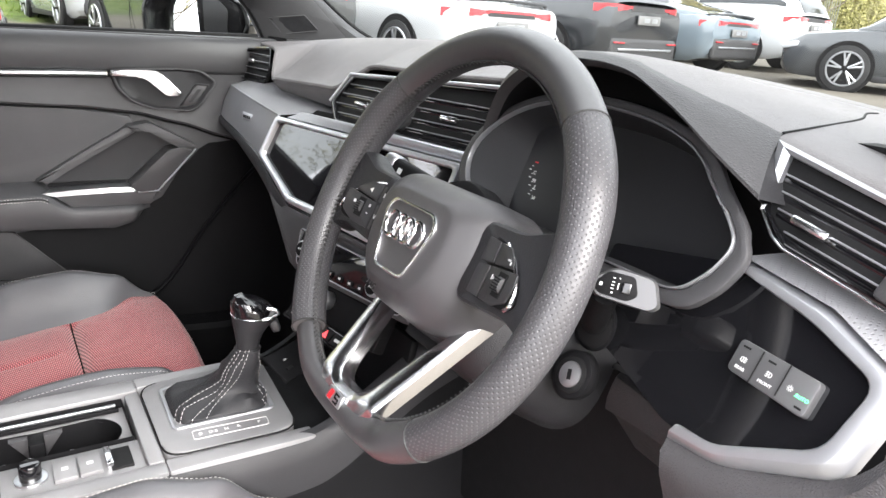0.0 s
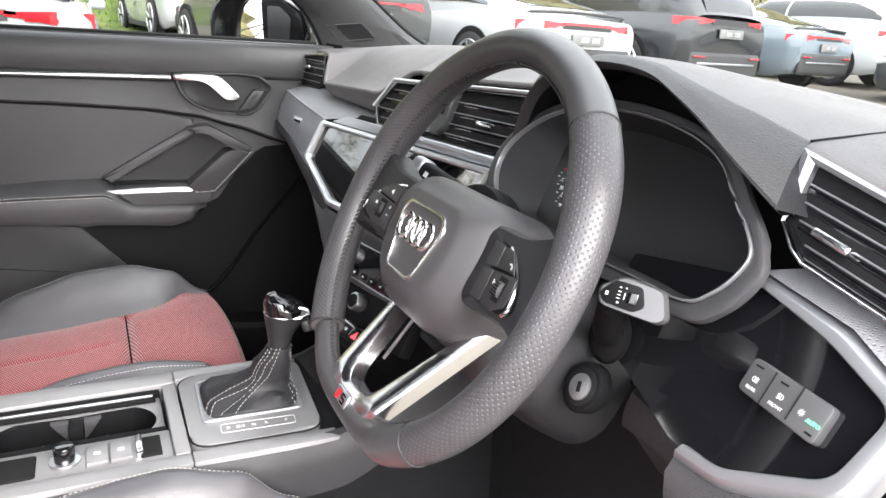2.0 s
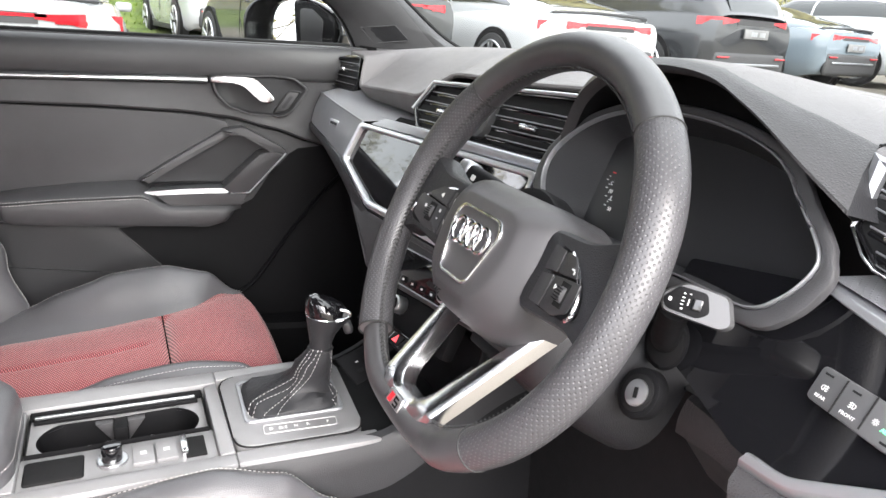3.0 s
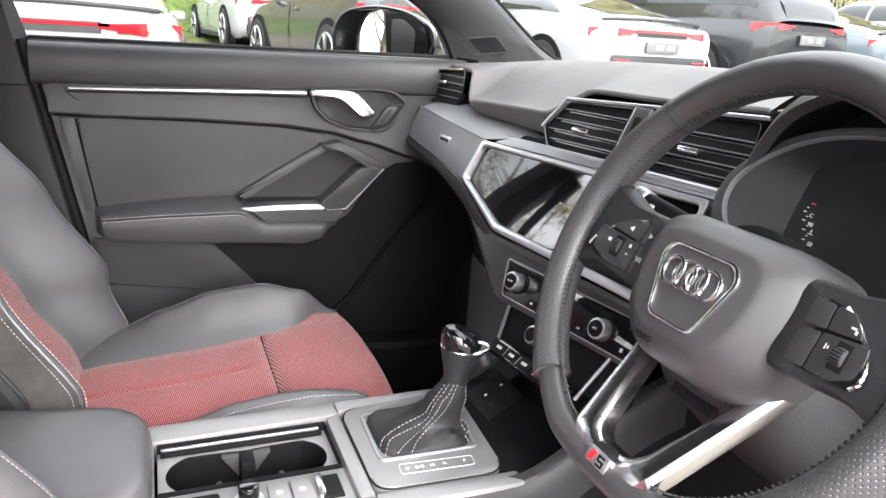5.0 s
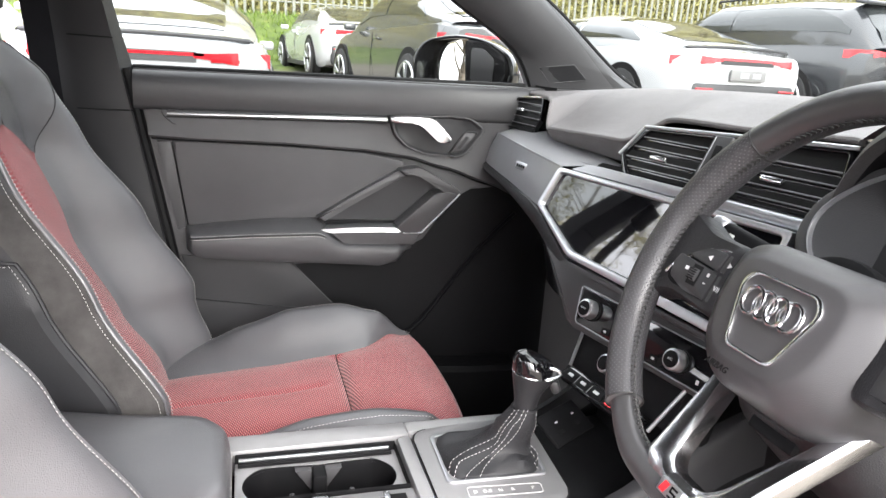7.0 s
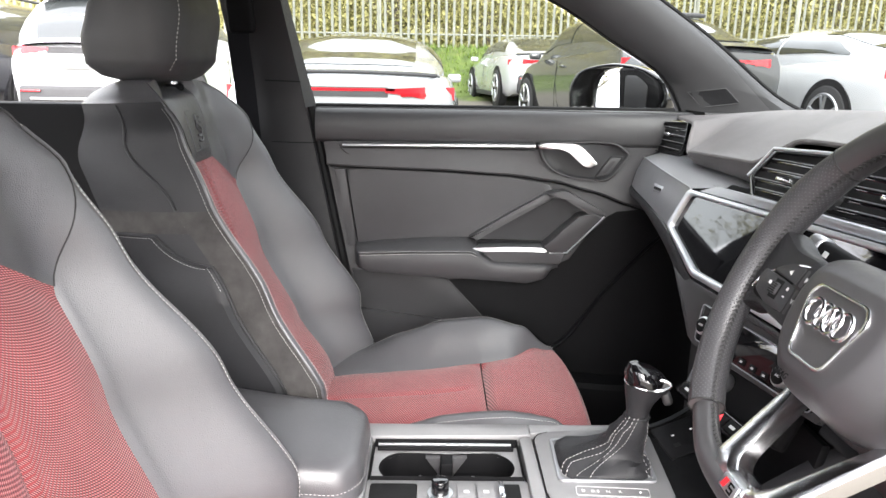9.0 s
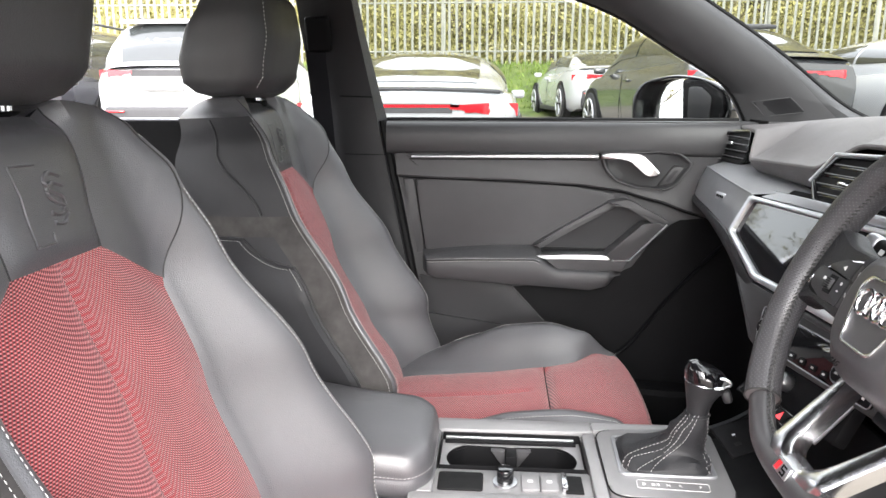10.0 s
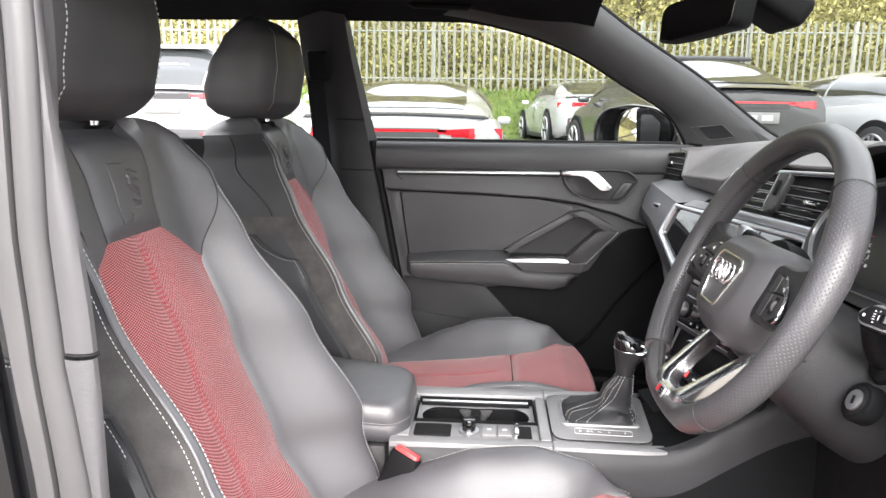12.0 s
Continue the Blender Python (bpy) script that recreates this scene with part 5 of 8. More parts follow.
part("vent_trim", tube([PV @ Vector((x, y, 0.006)) for x, y in ((-0.113, -0.015), (-0.073, 0.022), (0.028, 0.029))], 0.0016, 6), CHROME, dash, "chrome vent edge")

# centre stack: a plane turned a little to the driver
SO = Vector((0.549, 0.222, 1.10))
SN = Vector((-1, -0.21, 0.38)).normalized()
ST = axes(SO, (0.21, -1, 0), (0.38, 0, 1), SN)


def S(s, h, out=0.0):
    return ST @ Matrix.Translation((s, h, out))


CV = ST @ Matrix.Translation((0, 0, -0.033))
cv = round_poly([(0.078, 0.050), (0.108, 0.092), (0.418, 0.106), (0.425, 0.040), (0.40, 0.022), (0.10, 0.020)], 0.005, 3)
v = vent("centre_vent", CV, cv, [(0.078, 0.105, 0.41), (0.063, 0.09, 0.415), (0.047, 0.085, 0.415), (0.033, 0.09, 0.41)], (0.155, 0.052), 0.1, 0.41, 14)
part("vent_tab", box(0.030, 0.007, 0.010, CV @ Matrix.Translation((0.335, 0.056, 0.005)), 0.0025), CHROME, v, "chrome vent tab")
div = prism(round_poly([(0.236, 0.096), (0.266, 0.097), (0.262, 0.040), (0.252, 0.028), (0.236, 0.028), (0.229, 0.040)], 0.004, 2), CV, 0.012, 0.003)
part("vent_divider", div, BUTTON, v)
part("divider_edge", tube([CV @ Vector((x, y, 0.0115)) for x, y in ((0.240, 0.094), (0.233, 0.042), (0.238, 0.030))], 0.001, 6), TRIM_PLAIN, v)
part("thumb_wheel", box(0.010, 0.026, 0.004, CV @ Matrix.Translation((0.250, 0.070, 0.012)), 0.0015), PLASTIC_HARD, v)
part("vent_trim", tube([CV @ Vector((x, y, 0.006)) for x, y in ((0.078, 0.048), (0.108, 0.093), (0.42, 0.107))], 0.0025, 8), SILVER, v, "silver vent edge")

# infotainment display with its silver frame
so = round_poly([(0.0, 0.002), (-0.018, -0.063), (0.094, -0.119), (0.30, -0.128), (0.395, -0.134), (0.412, 0.002)], 0.008, 4)
si = round_poly([(0.008, -0.006), (-0.006, -0.061), (0.098, -0.108), (0.30, -0.117), (0.388, -0.122), (0.402, -0.006)], 0.007, 4)
screen = part("display_frame", ring_prism(so, si, S(0, 0, -0.004), 0.012, 0.003), SILVER, dash, "satin silver display frame")
part("display", prism(si, S(0, 0, -0.006), 0.006), SCREEN, screen, "black glass infotainment display, switched off")
part("display_joint", box(0.0012, 0.11, 0.001, S(0.288, -0.062, 0.0005)), RUBBER, screen)
part("stack_strip", prism(round_poly([(0.10, -0.121), (0.39, -0.136), (0.39, -0.144), (0.11, -0.130)], 0.002, 2), S(0, 0, 0), 0.006, 0.002), PLASTIC, screen)
part("stack_face", prism(round_poly([(-0.03, -0.07), (0.09, -0.126), (0.40, -0.14), (0.40, -0.205), (0.14, -0.205), (0.085, -0.16)], 0.01, 3), S(0, 0, -0.016), 0.012, 0.004), PLASTIC, dash)
hv = round_poly([(0.142, -0.146), (0.392, -0.150), (0.385, -0.198), (0.155, -0.196)], 0.006, 3)
hvac = part("climate_panel", prism(hv, S(0, 0, -0.006), 0.006, 0.0015), GLOSS, dash, "gloss black climate control panel")
part("panel_edge", tube([S(0, 0, 0.0005) @ Vector((x, y, 0)) for x, y in hv], 0.0009, 6, closed=True), TRIM_PLAIN, hvac, "fine silver edge")
for s_, h_ in ((0.179, -0.171), (0.340, -0.176)):
    kb = part("knob", disc(0.0130, 0.018, S(s_, h_, 0.008), 36, 0.002), SILVER, hvac, "knurled silver knob")
    part("knob_ring", disc(0.0150, 0.004, S(s_, h_, 0.001), 36, 0.001), RUBBER, kb)
    part("knob_face", disc(0.0100, 0.002, S(s_, h_, 0.0175), 32, 0.0005), PLASTIC_HARD, kb, "black knob face")
for i in range(5):
    part("climate_button", box(0.012, 0.008, 0.002, S(0.215 + 0.022 * i, -0.188, 0.0008), 0.0008), PLASTIC_HARD, hvac)
    part("button_mark", box(0.0045, 0.0028, 0.0004, S(0.215 + 0.022 * i, -0.188, 0.0020)), WHITE_PRINT, hvac, "white symbol")
part("button_mark", box(0.004, 0.005, 0.0004, S(0.372, -0.188, 0.0004)), WHITE_PRINT, hvac, "white symbol")
writing("AUTO", 0.0036, S(0.179, -0.171, 0.0187), WHITE_PRINT, hvac)
writing("A/C", 0.0045, S(0.340, -0.176, 0.0187), WHITE_PRINT, hvac)

# grey metallic inlay on the passenger's side with its patterned shelf
shelf_f = [Vector(p) for p in ((0.622, 0.672, 1.092), (0.590, 0.625, 1.108), (0.566, 0.42, 1.107), (0.551, 0.229, 1.1035))]
shelf_b = [Vector(p) for p in ((0.668, 0.690, 1.108), (0.664, 0.64, 1.124), (0.655, 0.42, 1.122), (0.628, 0.170, 1.114))]
front = crom(shelf_f, 8)
rear = crom(shelf_b, 8)
part("inlay_shelf", loft([rear, [a.lerp(b, 0.5) + Vector((0, 0, 0.001)) for a, b in zip(rear, front)], front], closed=False, caps=False, uv=lambda i, j: (j * 0.025, i * 0.05)), TRIM, dash, "fine-patterned grey metallic shelf")
low_f = crom([(0.612, 0.690, 1.046), (0.572, 0.640, 1.047), (0.547, 0.43, 1.043), (0.523, 0.236, 1.039)], 8)
part("inlay_face", loft([front, [a.lerp(b, 0.5) + Vector((-0.003, 0, 0)) for a, b in zip(front, low_f)], low_f], closed=False, caps=False), TRIM_PLAIN, dash, "grey metallic inlay")
part("inlay_edge", tube([p + Vector((0.0008, 0, -0.0008)) for p in front], 0.0022, 8), TRIM_PLAIN, dash)
emb = axes((0.549, 0.385, 1.078), (0.08, -1, 0), (0.2, 0, 1))
tagp = part("inlay_emblem", box(0.042, 0.013, 0.003, emb, 0.001), SILVER, dash, "small silver emblem plate")
for k in range(4):
    part("emblem_mark", box(0.006, 0.005, 0.0004, emb @ Matrix.Translation((-0.0125 + 0.0082 * k, 0, 0.0017))), PLASTIC_HARD, tagp)
part("stack_cover", prism(round_poly([(-0.015, -0.02), (0.43, -0.02), (0.43, 0.03), (0.045, 0.03)], 0.004, 2), S(0, 0, -0.046), 0.014), PLASTIC_HARD, dash)
# shelf carried on under the centre vents
part("shelf_strip", prism(round_poly([(0.02, 0.004), (0.41, 0.004), (0.412, 0.018), (0.06, 0.018)], 0.002, 2), S(0, 0, -0.03), 0.030, 0.003), TRIM_PLAIN, dash, "grey metallic strip")
ss = [0.03 + 0.385 * i / 12 for i in range(13)]
part("shelf_top", loft([[S(0, 0, -0.002) @ Vector((s_, 0.0185, 0)) for s_ in ss], [S(0, 0, -0.036) @ Vector((s_ + 0.012, 0.021, 0)) for s_ in ss]], closed=False, caps=False, uv=lambda i, j: (j * 0.032, i * 0.034)), TRIM, dash, "fine-patterned grey metallic shelf")
# lower dashboard and glovebox
top_e = crom([(0.614, 0.692, 1.044), (0.573, 0.642, 1.045), (0.548, 0.43, 1.041), (0.523, 0.238, 1.036), (0.530, 0.13, 0.984), (0.545, 0.06, 0.965)], 8)
rows = []
for dx, dz in ((0.004, 0.0), (-0.002, -0.001), (-0.005, -0.006), (-0.004, -0.013), (0.003, -0.018), (0.03, -0.024), (0.09, -0.05), (0.14, -0.12), (0.17, -0.26)):
    rows.append([p + Vector((dx, 0, dz * (1.0 + 1.1 * smooth01((0.55 - p.y) / 0.4)) if dz > -0.02 else dz * (1 - 0.45 * max(0, (1.04 - p.z) / 0.08)) - 0.012)) for p in top_e])
part("lower_dash", loft(rows, closed=False, caps=False), LEATHER_SHADED, dash, "black roll under the inlay")
part("glovebox_catch", box(0.006, 0.06, 0.04, axes((0.575, 0.30, 0.975), (-1, 0.1, 0.2), (0, 1, 0)), 0.002), GLOSS, dash)
part("bulkhead", box(0.04, 1.44, 0.80, pose(0.98, 0, 0.76)), PLASTIC_HARD, dash)
# added dark sheets close the see-through gaps, standing in for unlit space
part("dark_backing", box(0.02, 1.42, 0.22, pose(0.735, 0, 1.085)), RUBBER, dash)
part("dark_backing", box(0.02, 0.96, 0.40, pose(0.70, -0.19, 0.80)), RUBBER, dash)

# driver's lower panel: gloss black in a silver frame
def P_(y, z):
    return (-y, (z - 1.095) * 1.127)


DP = axes((0.63, 0, 1.095), (0, -1, 0), (0.52, 0, 1), (-1, 0, 0.52))
frame_in = [P_(*p) for p in ((-0.563, 1.099), (-0.63, 1.084), (-0.684, 1.064), (-0.673, 1.018), (-0.607, 0.988), (-0.577, 0.988))]
frame_out = [P_(*p) for p in ((-0.563, 1.108), (-0.64, 1.096), (-0.703, 1.070), (-0.690, 1.008), (-0.615, 0.978), (-0.572, 0.976))]
gp = prism(round_poly([P_(*p) for p in ((-0.44, 1.085), (-0.565, 1.104), (-0.64, 1.09), (-0.695, 1.068), (-0.682, 1.012), (-0.61, 0.982), (-0.56, 0.985), (-0.50, 1.004), (-0.44, 1.02))], 0.004, 2), DP @ Matrix.Translation((0, 0, -0.012)), 0.010)
panel = part("light_switch_panel", gp, GLOSS, dash, "gloss black lower panel")

fi, fo = soft_line(frame_in), soft_line(frame_out)
rows = [[DP @ Vector((a[0] + (b[0] - a[0]) * k, a[1] + (b[1] - a[1]) * k, z)) for a, b in zip(fi, fo)] for k, z in ((0, -0.008), (0, 0.0035), (0.06, 0.0048), (0.50, 0.0052), (0.56, 0.0048), (0.97, -0.001), (1.0, -0.0025), (1.03, -0.012))]
part("panel_frame", loft(rows, closed=False, caps=False), TRIM_PLAIN, panel, "satin silver frame")
bmesh_top = [[DP @ Vector((x, y, 0.004)) for x, y in frame_out[:3]], [Vector((0.655, -0.585, 1.117)), Vector((0.650, -0.66, 1.105)), Vector((0.646, -0.725, 1.09))]]
part("shelf_trim", loft(bmesh_top, closed=False, caps=False, uv=lambda i, j: (j * 0.07, i * 0.03)), TRIM, panel, "fine-patterned grey shelf")
swo = round_poly([P_(-0.593, 1.058), P_(-0.6565, 1.053), P_(-0.655, 1.029), P_(-0.592, 1.036)], 0.004, 3)
sw = part("light_switch", prism(swo, DP @ Matrix.Translation((0, 0, -0.002)), 0.008, 0.0012), STALK_GREY, panel, "grey light switch block")
for yy in (-0.6125, -0.6335):
    a, b = DP @ Vector((*P_(yy, 1.0555), 0.0062)), DP @ Vector((*P_(yy + 0.001, 1.034), 0.0062))
    part("switch_joint", tube([a, b], 0.0007, 5), RUBBER, sw)
slope = pose(0, 0, 0, 0, 0, -4)
GREEN = glow("green_switch_light", (0.1, 0.9, 0.3), 0.6)
for txt, yy, zz, size, mat_ in (("REAR", -0.6015, 1.0395, 0.0034, WHITE_PRINT), ("FRONT", -0.6225, 1.0375, 0.0034, WHITE_PRINT), ("AUTO", -0.6493, 1.0395, 0.0036, GREEN)):
    writing(txt, size, DP @ Matrix.Translation((*P_(yy, zz), 0.0064)) @ slope, mat_, sw)
ICON = Matrix.Translation((0, 0, 0.0063)) @ slope


def icon(yy, zz, lines):
    bm = bmesh.new()
    m = DP @ Matrix.Translation((*P_(yy, zz), 0)) @ ICON
    for line in lines:
        tube([m @ Vector((x * 0.001, y * 0.001, 0)) for x, y in line], 0.00028, 5, bm=bm)
    part("switch_mark", bm, WHITE_PRINT, sw, "white symbol")


lens_ = [(-0.4, -1.8), (-0.4, 1.8), (-1.3, 1.6), (-2.2, 0.7), (-2.2, -0.7), (-1.3, -1.6), (-0.4, -1.8)]
icon(-0.6015, 1.0455, [lens_] + [[(0.3, y), (2.4, y)] for y in (-1.4, 0, 1.4)] + [[(1.1, 2.2), (1.5, 1.0), (1.0, -0.4), (1.4, -2.2)]])
icon(-0.6225, 1.0438, [[(-x, y) for x, y in lens_]] + [[(-0.3, y), (-2.4, y - 0.5)] for y in (-1.2, 0.2, 1.6)] + [[(-1.1, 2.2), (-1.5, 1.0), (-1.0, -0.4), (-1.4, -2.2)]])
rays = [2 * math.pi * i / 8 for i in range(8)]
icon(-0.6395, 1.0420, [[(1.0 * math.cos(q), 1.0 * math.sin(q)) for q in rays + rays[:1]]] + [[(1.5 * math.cos(q), 1.5 * math.sin(q)), (2.3 * math.cos(q), 2.3 * math.sin(q))] for q in rays])
part("switch_mark", box(0.005, 0.0015, 0.0004, DP @ Matrix.Translation((*P_(-0.6495, 1.0335), 0.0062)) @ slope), PLASTIC_HARD, sw)
for yy, zz in ((-0.6, 1.0535), (-0.621, 1.0515)):
    part("switch_lamp", box(0.006, 0.0014, 0.0006, DP @ Matrix.Translation((*P_(yy, zz), 0.0062)) @ slope), RUBBER, sw)
knee = crom([(0.567, -0.572, 0.974), (0.570, -0.615, 0.976), (0.586, -0.690, 1.005), (0.60, -0.72, 1.06)], 8)
rows = [[p + Vector(d) for p in knee] for d in ((0.004, 0, 0.004), (-0.006, -0.002, -0.006), (-0.008, -0.006, -0.022), (0.0, -0.01, -0.05), (0.03, -0.012, -0.10), (0.08, -0.012, -0.2))]
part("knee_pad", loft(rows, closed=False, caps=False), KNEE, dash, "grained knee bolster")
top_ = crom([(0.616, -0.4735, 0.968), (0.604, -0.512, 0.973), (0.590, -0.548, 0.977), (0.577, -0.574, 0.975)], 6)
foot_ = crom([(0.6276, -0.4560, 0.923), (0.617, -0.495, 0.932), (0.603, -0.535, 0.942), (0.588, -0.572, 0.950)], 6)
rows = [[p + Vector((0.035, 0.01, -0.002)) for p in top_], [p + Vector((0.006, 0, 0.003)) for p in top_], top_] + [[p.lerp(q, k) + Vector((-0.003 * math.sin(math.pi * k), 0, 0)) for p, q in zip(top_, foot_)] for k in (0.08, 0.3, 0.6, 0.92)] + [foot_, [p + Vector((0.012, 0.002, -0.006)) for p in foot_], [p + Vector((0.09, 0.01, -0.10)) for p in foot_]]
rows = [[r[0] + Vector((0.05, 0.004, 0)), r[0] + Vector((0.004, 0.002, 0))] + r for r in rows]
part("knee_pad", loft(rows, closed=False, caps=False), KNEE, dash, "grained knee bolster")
part("hook_trim", tube(crom([(0.645, -0.442, 0.960), (0.622, -0.492, 0.976), (0.606, -0.529, 0.984), (0.590, -0.561, 0.983)], 5), lambda q: 0.0085 - 0.003 * q, 8, flat=0.55), GLOSS, dash, "gloss black strip")

# ---- centre console ----
console = thing("centre_console", "black and grey centre console with cup holder", "centre console")
CZ = 0.752


def plate(outline, z, depth, bevel=0.002):
    return prism(outline, pose(0, 0, z - depth), depth, bevel)


def side_wall(y0, y1):
    line = [(0.03, 0.742), (0.25, 0.745), (0.44, 0.748), (0.50, 0.762), (0.56, 0.80), (0.63, 0.842), (0.70, 0.868), (0.79, 0.89)]
    top = crom([(x, y0, z) for x, z in line], 5)
    sg = 1 if y1 > y0 else -1
    rows = [[p + Vector((0, -sg * 0.012, 0.002)) for p in top], top, [p + Vector((0, sg * 0.006, -0.008)) for p in top]]
    low_ = [[p + Vector((0, sg * k, dz)) for p in top] for k, dz in ((0.010, -0.03), (0.012, -0.07), (0.02, -0.2), (0.03, -0.40))]
    # lower part of the side, footwell shade in its near-black colour
    part("lower_side", loft(low_[1:], closed=False, caps=False), PLASTIC_HARD, console, "lower console side, darkened with footwell shade")
    return loft(rows + low_[:2], closed=False, caps=False), top


for y0, y1 in ((-0.128, -0.14), (0.112, 0.13)):
    bm, top = side_wall(y0, y1)
    part("side_wall", bm, LEATHER_SHADED, console, "grained black console side")
    part("edge_joint", tube([p + Vector((0, 0.004 * (1 if y1 > y0 else -1), -0.012)) for p in top], 0.0012, 5), RUBBER, console)
# top frame round the cup holder, built of four bars
part("top_bar", plate(round_poly([(0.028, 0.072), (0.292, 0.078), (0.292, 0.112), (0.028, 0.112)], 0.004, 2), CZ, 0.03), CONSOLE_GREY, console)
part("top_bar", plate(round_poly([(0.028, -0.128), (0.292, -0.128), (0.292, -0.104), (0.028, -0.104)], 0.004, 2), CZ - 0.001, 0.03), CONSOLE_GREY, console)
part("top_bar", plate(round_poly([(0.028, -0.1035), (0.058, -0.1035), (0.058, 0.0715), (0.028, 0.0715)], 0.003, 2), CZ - 0.0005, 0.03), CONSOLE_GREY, console)
part("top_bar", plate(round_poly([(0.274, -0.1035), (0.292, -0.1035), (0.292, 0.0775), (0.274, 0.0715)], 0.003, 2), CZ - 0.0005, 0.03), CONSOLE_GREY, console)
CUP = (0.166, 0.021)
rim_r = [2 * math.pi * i / 72 for i in range(72)]


def well_line(q, k=1.0):
    """Two round wells joined by a waist."""
    c, s_ = math.cos(q), math.sin(q)
    x = math.copysign(0.054, c) * min(1.0, abs(c) / 0.35) + 0.042 * k * c
    return CUP[0] + x, CUP[1] - 0.004 + 0.0415 * k * s_ * (0.86 + 0.14 * min(1.0, abs(c) / 0.35))


def rect_line(q):
    c, s_ = math.cos(q), math.sin(q)
    k = min(0.105 / max(abs(c), 1e-6), 0.050 / max(abs(s_), 1e-6))
    return CUP[0] + c * k, CUP[1] + s_ * k


holder_in = [(well_line(q)) for q in rim_r]
part("top_bar", plate(round_poly([(0.2925, -0.128), (0.470, -0.131), (0.470, -0.1065), (0.2925, -0.1015)], 0.003, 2), CZ - 0.001, 0.03), CONSOLE_GREY, console)
part("top_bar", plate(round_poly([(0.2925, 0.0845), (0.470, 0.0985), (0.470, 0.113), (0.2925, 0.112)], 0.003, 2), CZ, 0.03), CONSOLE_GREY, console)
cup = part("cup_holder", ring_prism([rect_line(q) for q in rim_r], holder_in, pose(0, 0, CZ - 0.022), 0.005, 0.0), CONSOLE_GREY, console, "satin grey cup holder insert with two wells")
part("tray_wall", loft([[Vector((CUP[0] + sx * 0.1045, CUP[1] + sy * 0.0500, z)) for sx, sy in ((-1, -1), (1, -1), (1, 1), (-1, 1))] for z in (CZ - 0.004, CZ - 0.022)], caps=False), PLASTIC_HARD, cup)
part("roller_edge", box(0.196, 0.005, 0.004, pose(0.164, 0.066, CZ - 0.010), 0.001), SILVER, cup, "silver roller cover edge")
part("roller_cover", box(0.200, 0.010, 0.006, pose(0.165, 0.064, CZ - 0.015), 0.001), PLASTIC_HARD, cup)
part("cup_well", loft([[Vector((*well_line(q, k), z)) for q in rim_r] for k, z in ((1.0, CZ - 0.018), (0.985, CZ - 0.024), (0.93, CZ - 0.082), (0.02, CZ - 0.085))], caps=False), PLASTIC_HARD, cup)
part("cup_bridge", box(0.018, 0.030, 0.056, pose(CUP[0], 0.040, CZ - 0.046), 0.003), PLASTIC_HARD, cup)
for sg in (1, -1):
    part("bridge_cheek", prism([(sg * 0.009, 0.0), (sg * 0.030, 0.0), (sg * 0.009, -0.030)][::sg], axes((CUP[0], 0.058, CZ - 0.020), (1, 0, 0), (0, 0, 1), (0, -1, 0)), 0.014, 0.001), PLASTIC, cup)
    part("cup_clip", box(0.007, 0.005, 0.032, pose(CUP[0] + sg * 0.034, 0.006, CZ - 0.038, 16, sg * 14, 0), 0.002), PLASTIC, cup)
# switch row beside it
row = part("switch_panel", box(0.216, 0.070, 0.02, pose(0.166, -0.0668, CZ - 0.018), 0.002), CONSOLE_GREY, console, "grey switch strip")
part("coin_tray", box(0.062, 0.046, 0.006, pose(0.095, -0.066, CZ - 0.0075), 0.004), RUBBER, row)
st = part("drive_knob", disc(0.0115, 0.022, pose(0.156, -0.066, CZ + 0.004), 32, 0.003), GLOSS, row, "black rotary knob")
part("knob_ring", disc(0.017, 0.004, pose(0.156, -0.066, CZ - 0.006), 36, 0.0012), SILVER, row, "silver knob ring")
for cx in (0.190, 0.216):
    part("parking_button", box(0.024, 0.040, 0.006, pose(cx, -0.066, CZ - 0.006), 0.0015), CONSOLE_GREY, row)
    part("button_mark", box(0.007, 0.006, 0.0004, pose(cx, -0.066, CZ - 0.0028)), WHITE_PRINT, row, "white symbol")
part("slot", box(0.024, 0.042, 0.004, pose(0.249, -0.066, CZ - 0.007), 0.001), RUBBER, row)
part("slot_edge", box(0.007, 0.036, 0.010, pose(0.236, -0.066, CZ - 0.003), 0.001), CHROME, row, "bright metal edge")
# selector plate, gaiter and lever
selector = thing("gear_selector", "automatic gear selector with stitched leather gaiter", "gear lever")
po = fine(round_poly([(0.2935, -0.100), (0.455, -0.106), (0.470, 0.098), (0.2955, 0.084)], 0.026, 6), 0.03)
part("selector_plate", plate(po, CZ + 0.002, 0.02, 0.004), CONSOLE_GREY, selector, "grey selector plate")
part("plate_joint", tube([Vector((x, y, CZ - 0.0002)) for x, y in po], 0.0014, 5, closed=True), RUBBER, selector)
inner_o = round_poly([(0.312, -0.050), (0.444, -0.052), (0.452, 0.068), (0.316, 0.062)], 0.010, 4)
part("gaiter_frame", ring_prism(inner_o, [(0.38 + (x - 0.38) * 0.92, (y - 0.005) * 0.92 + 0.005) for x, y in inner_o], pose(0, 0, CZ), 0.005, 0.0015), TRIM_PLAIN, selector, "grey gaiter frame")
rings = []
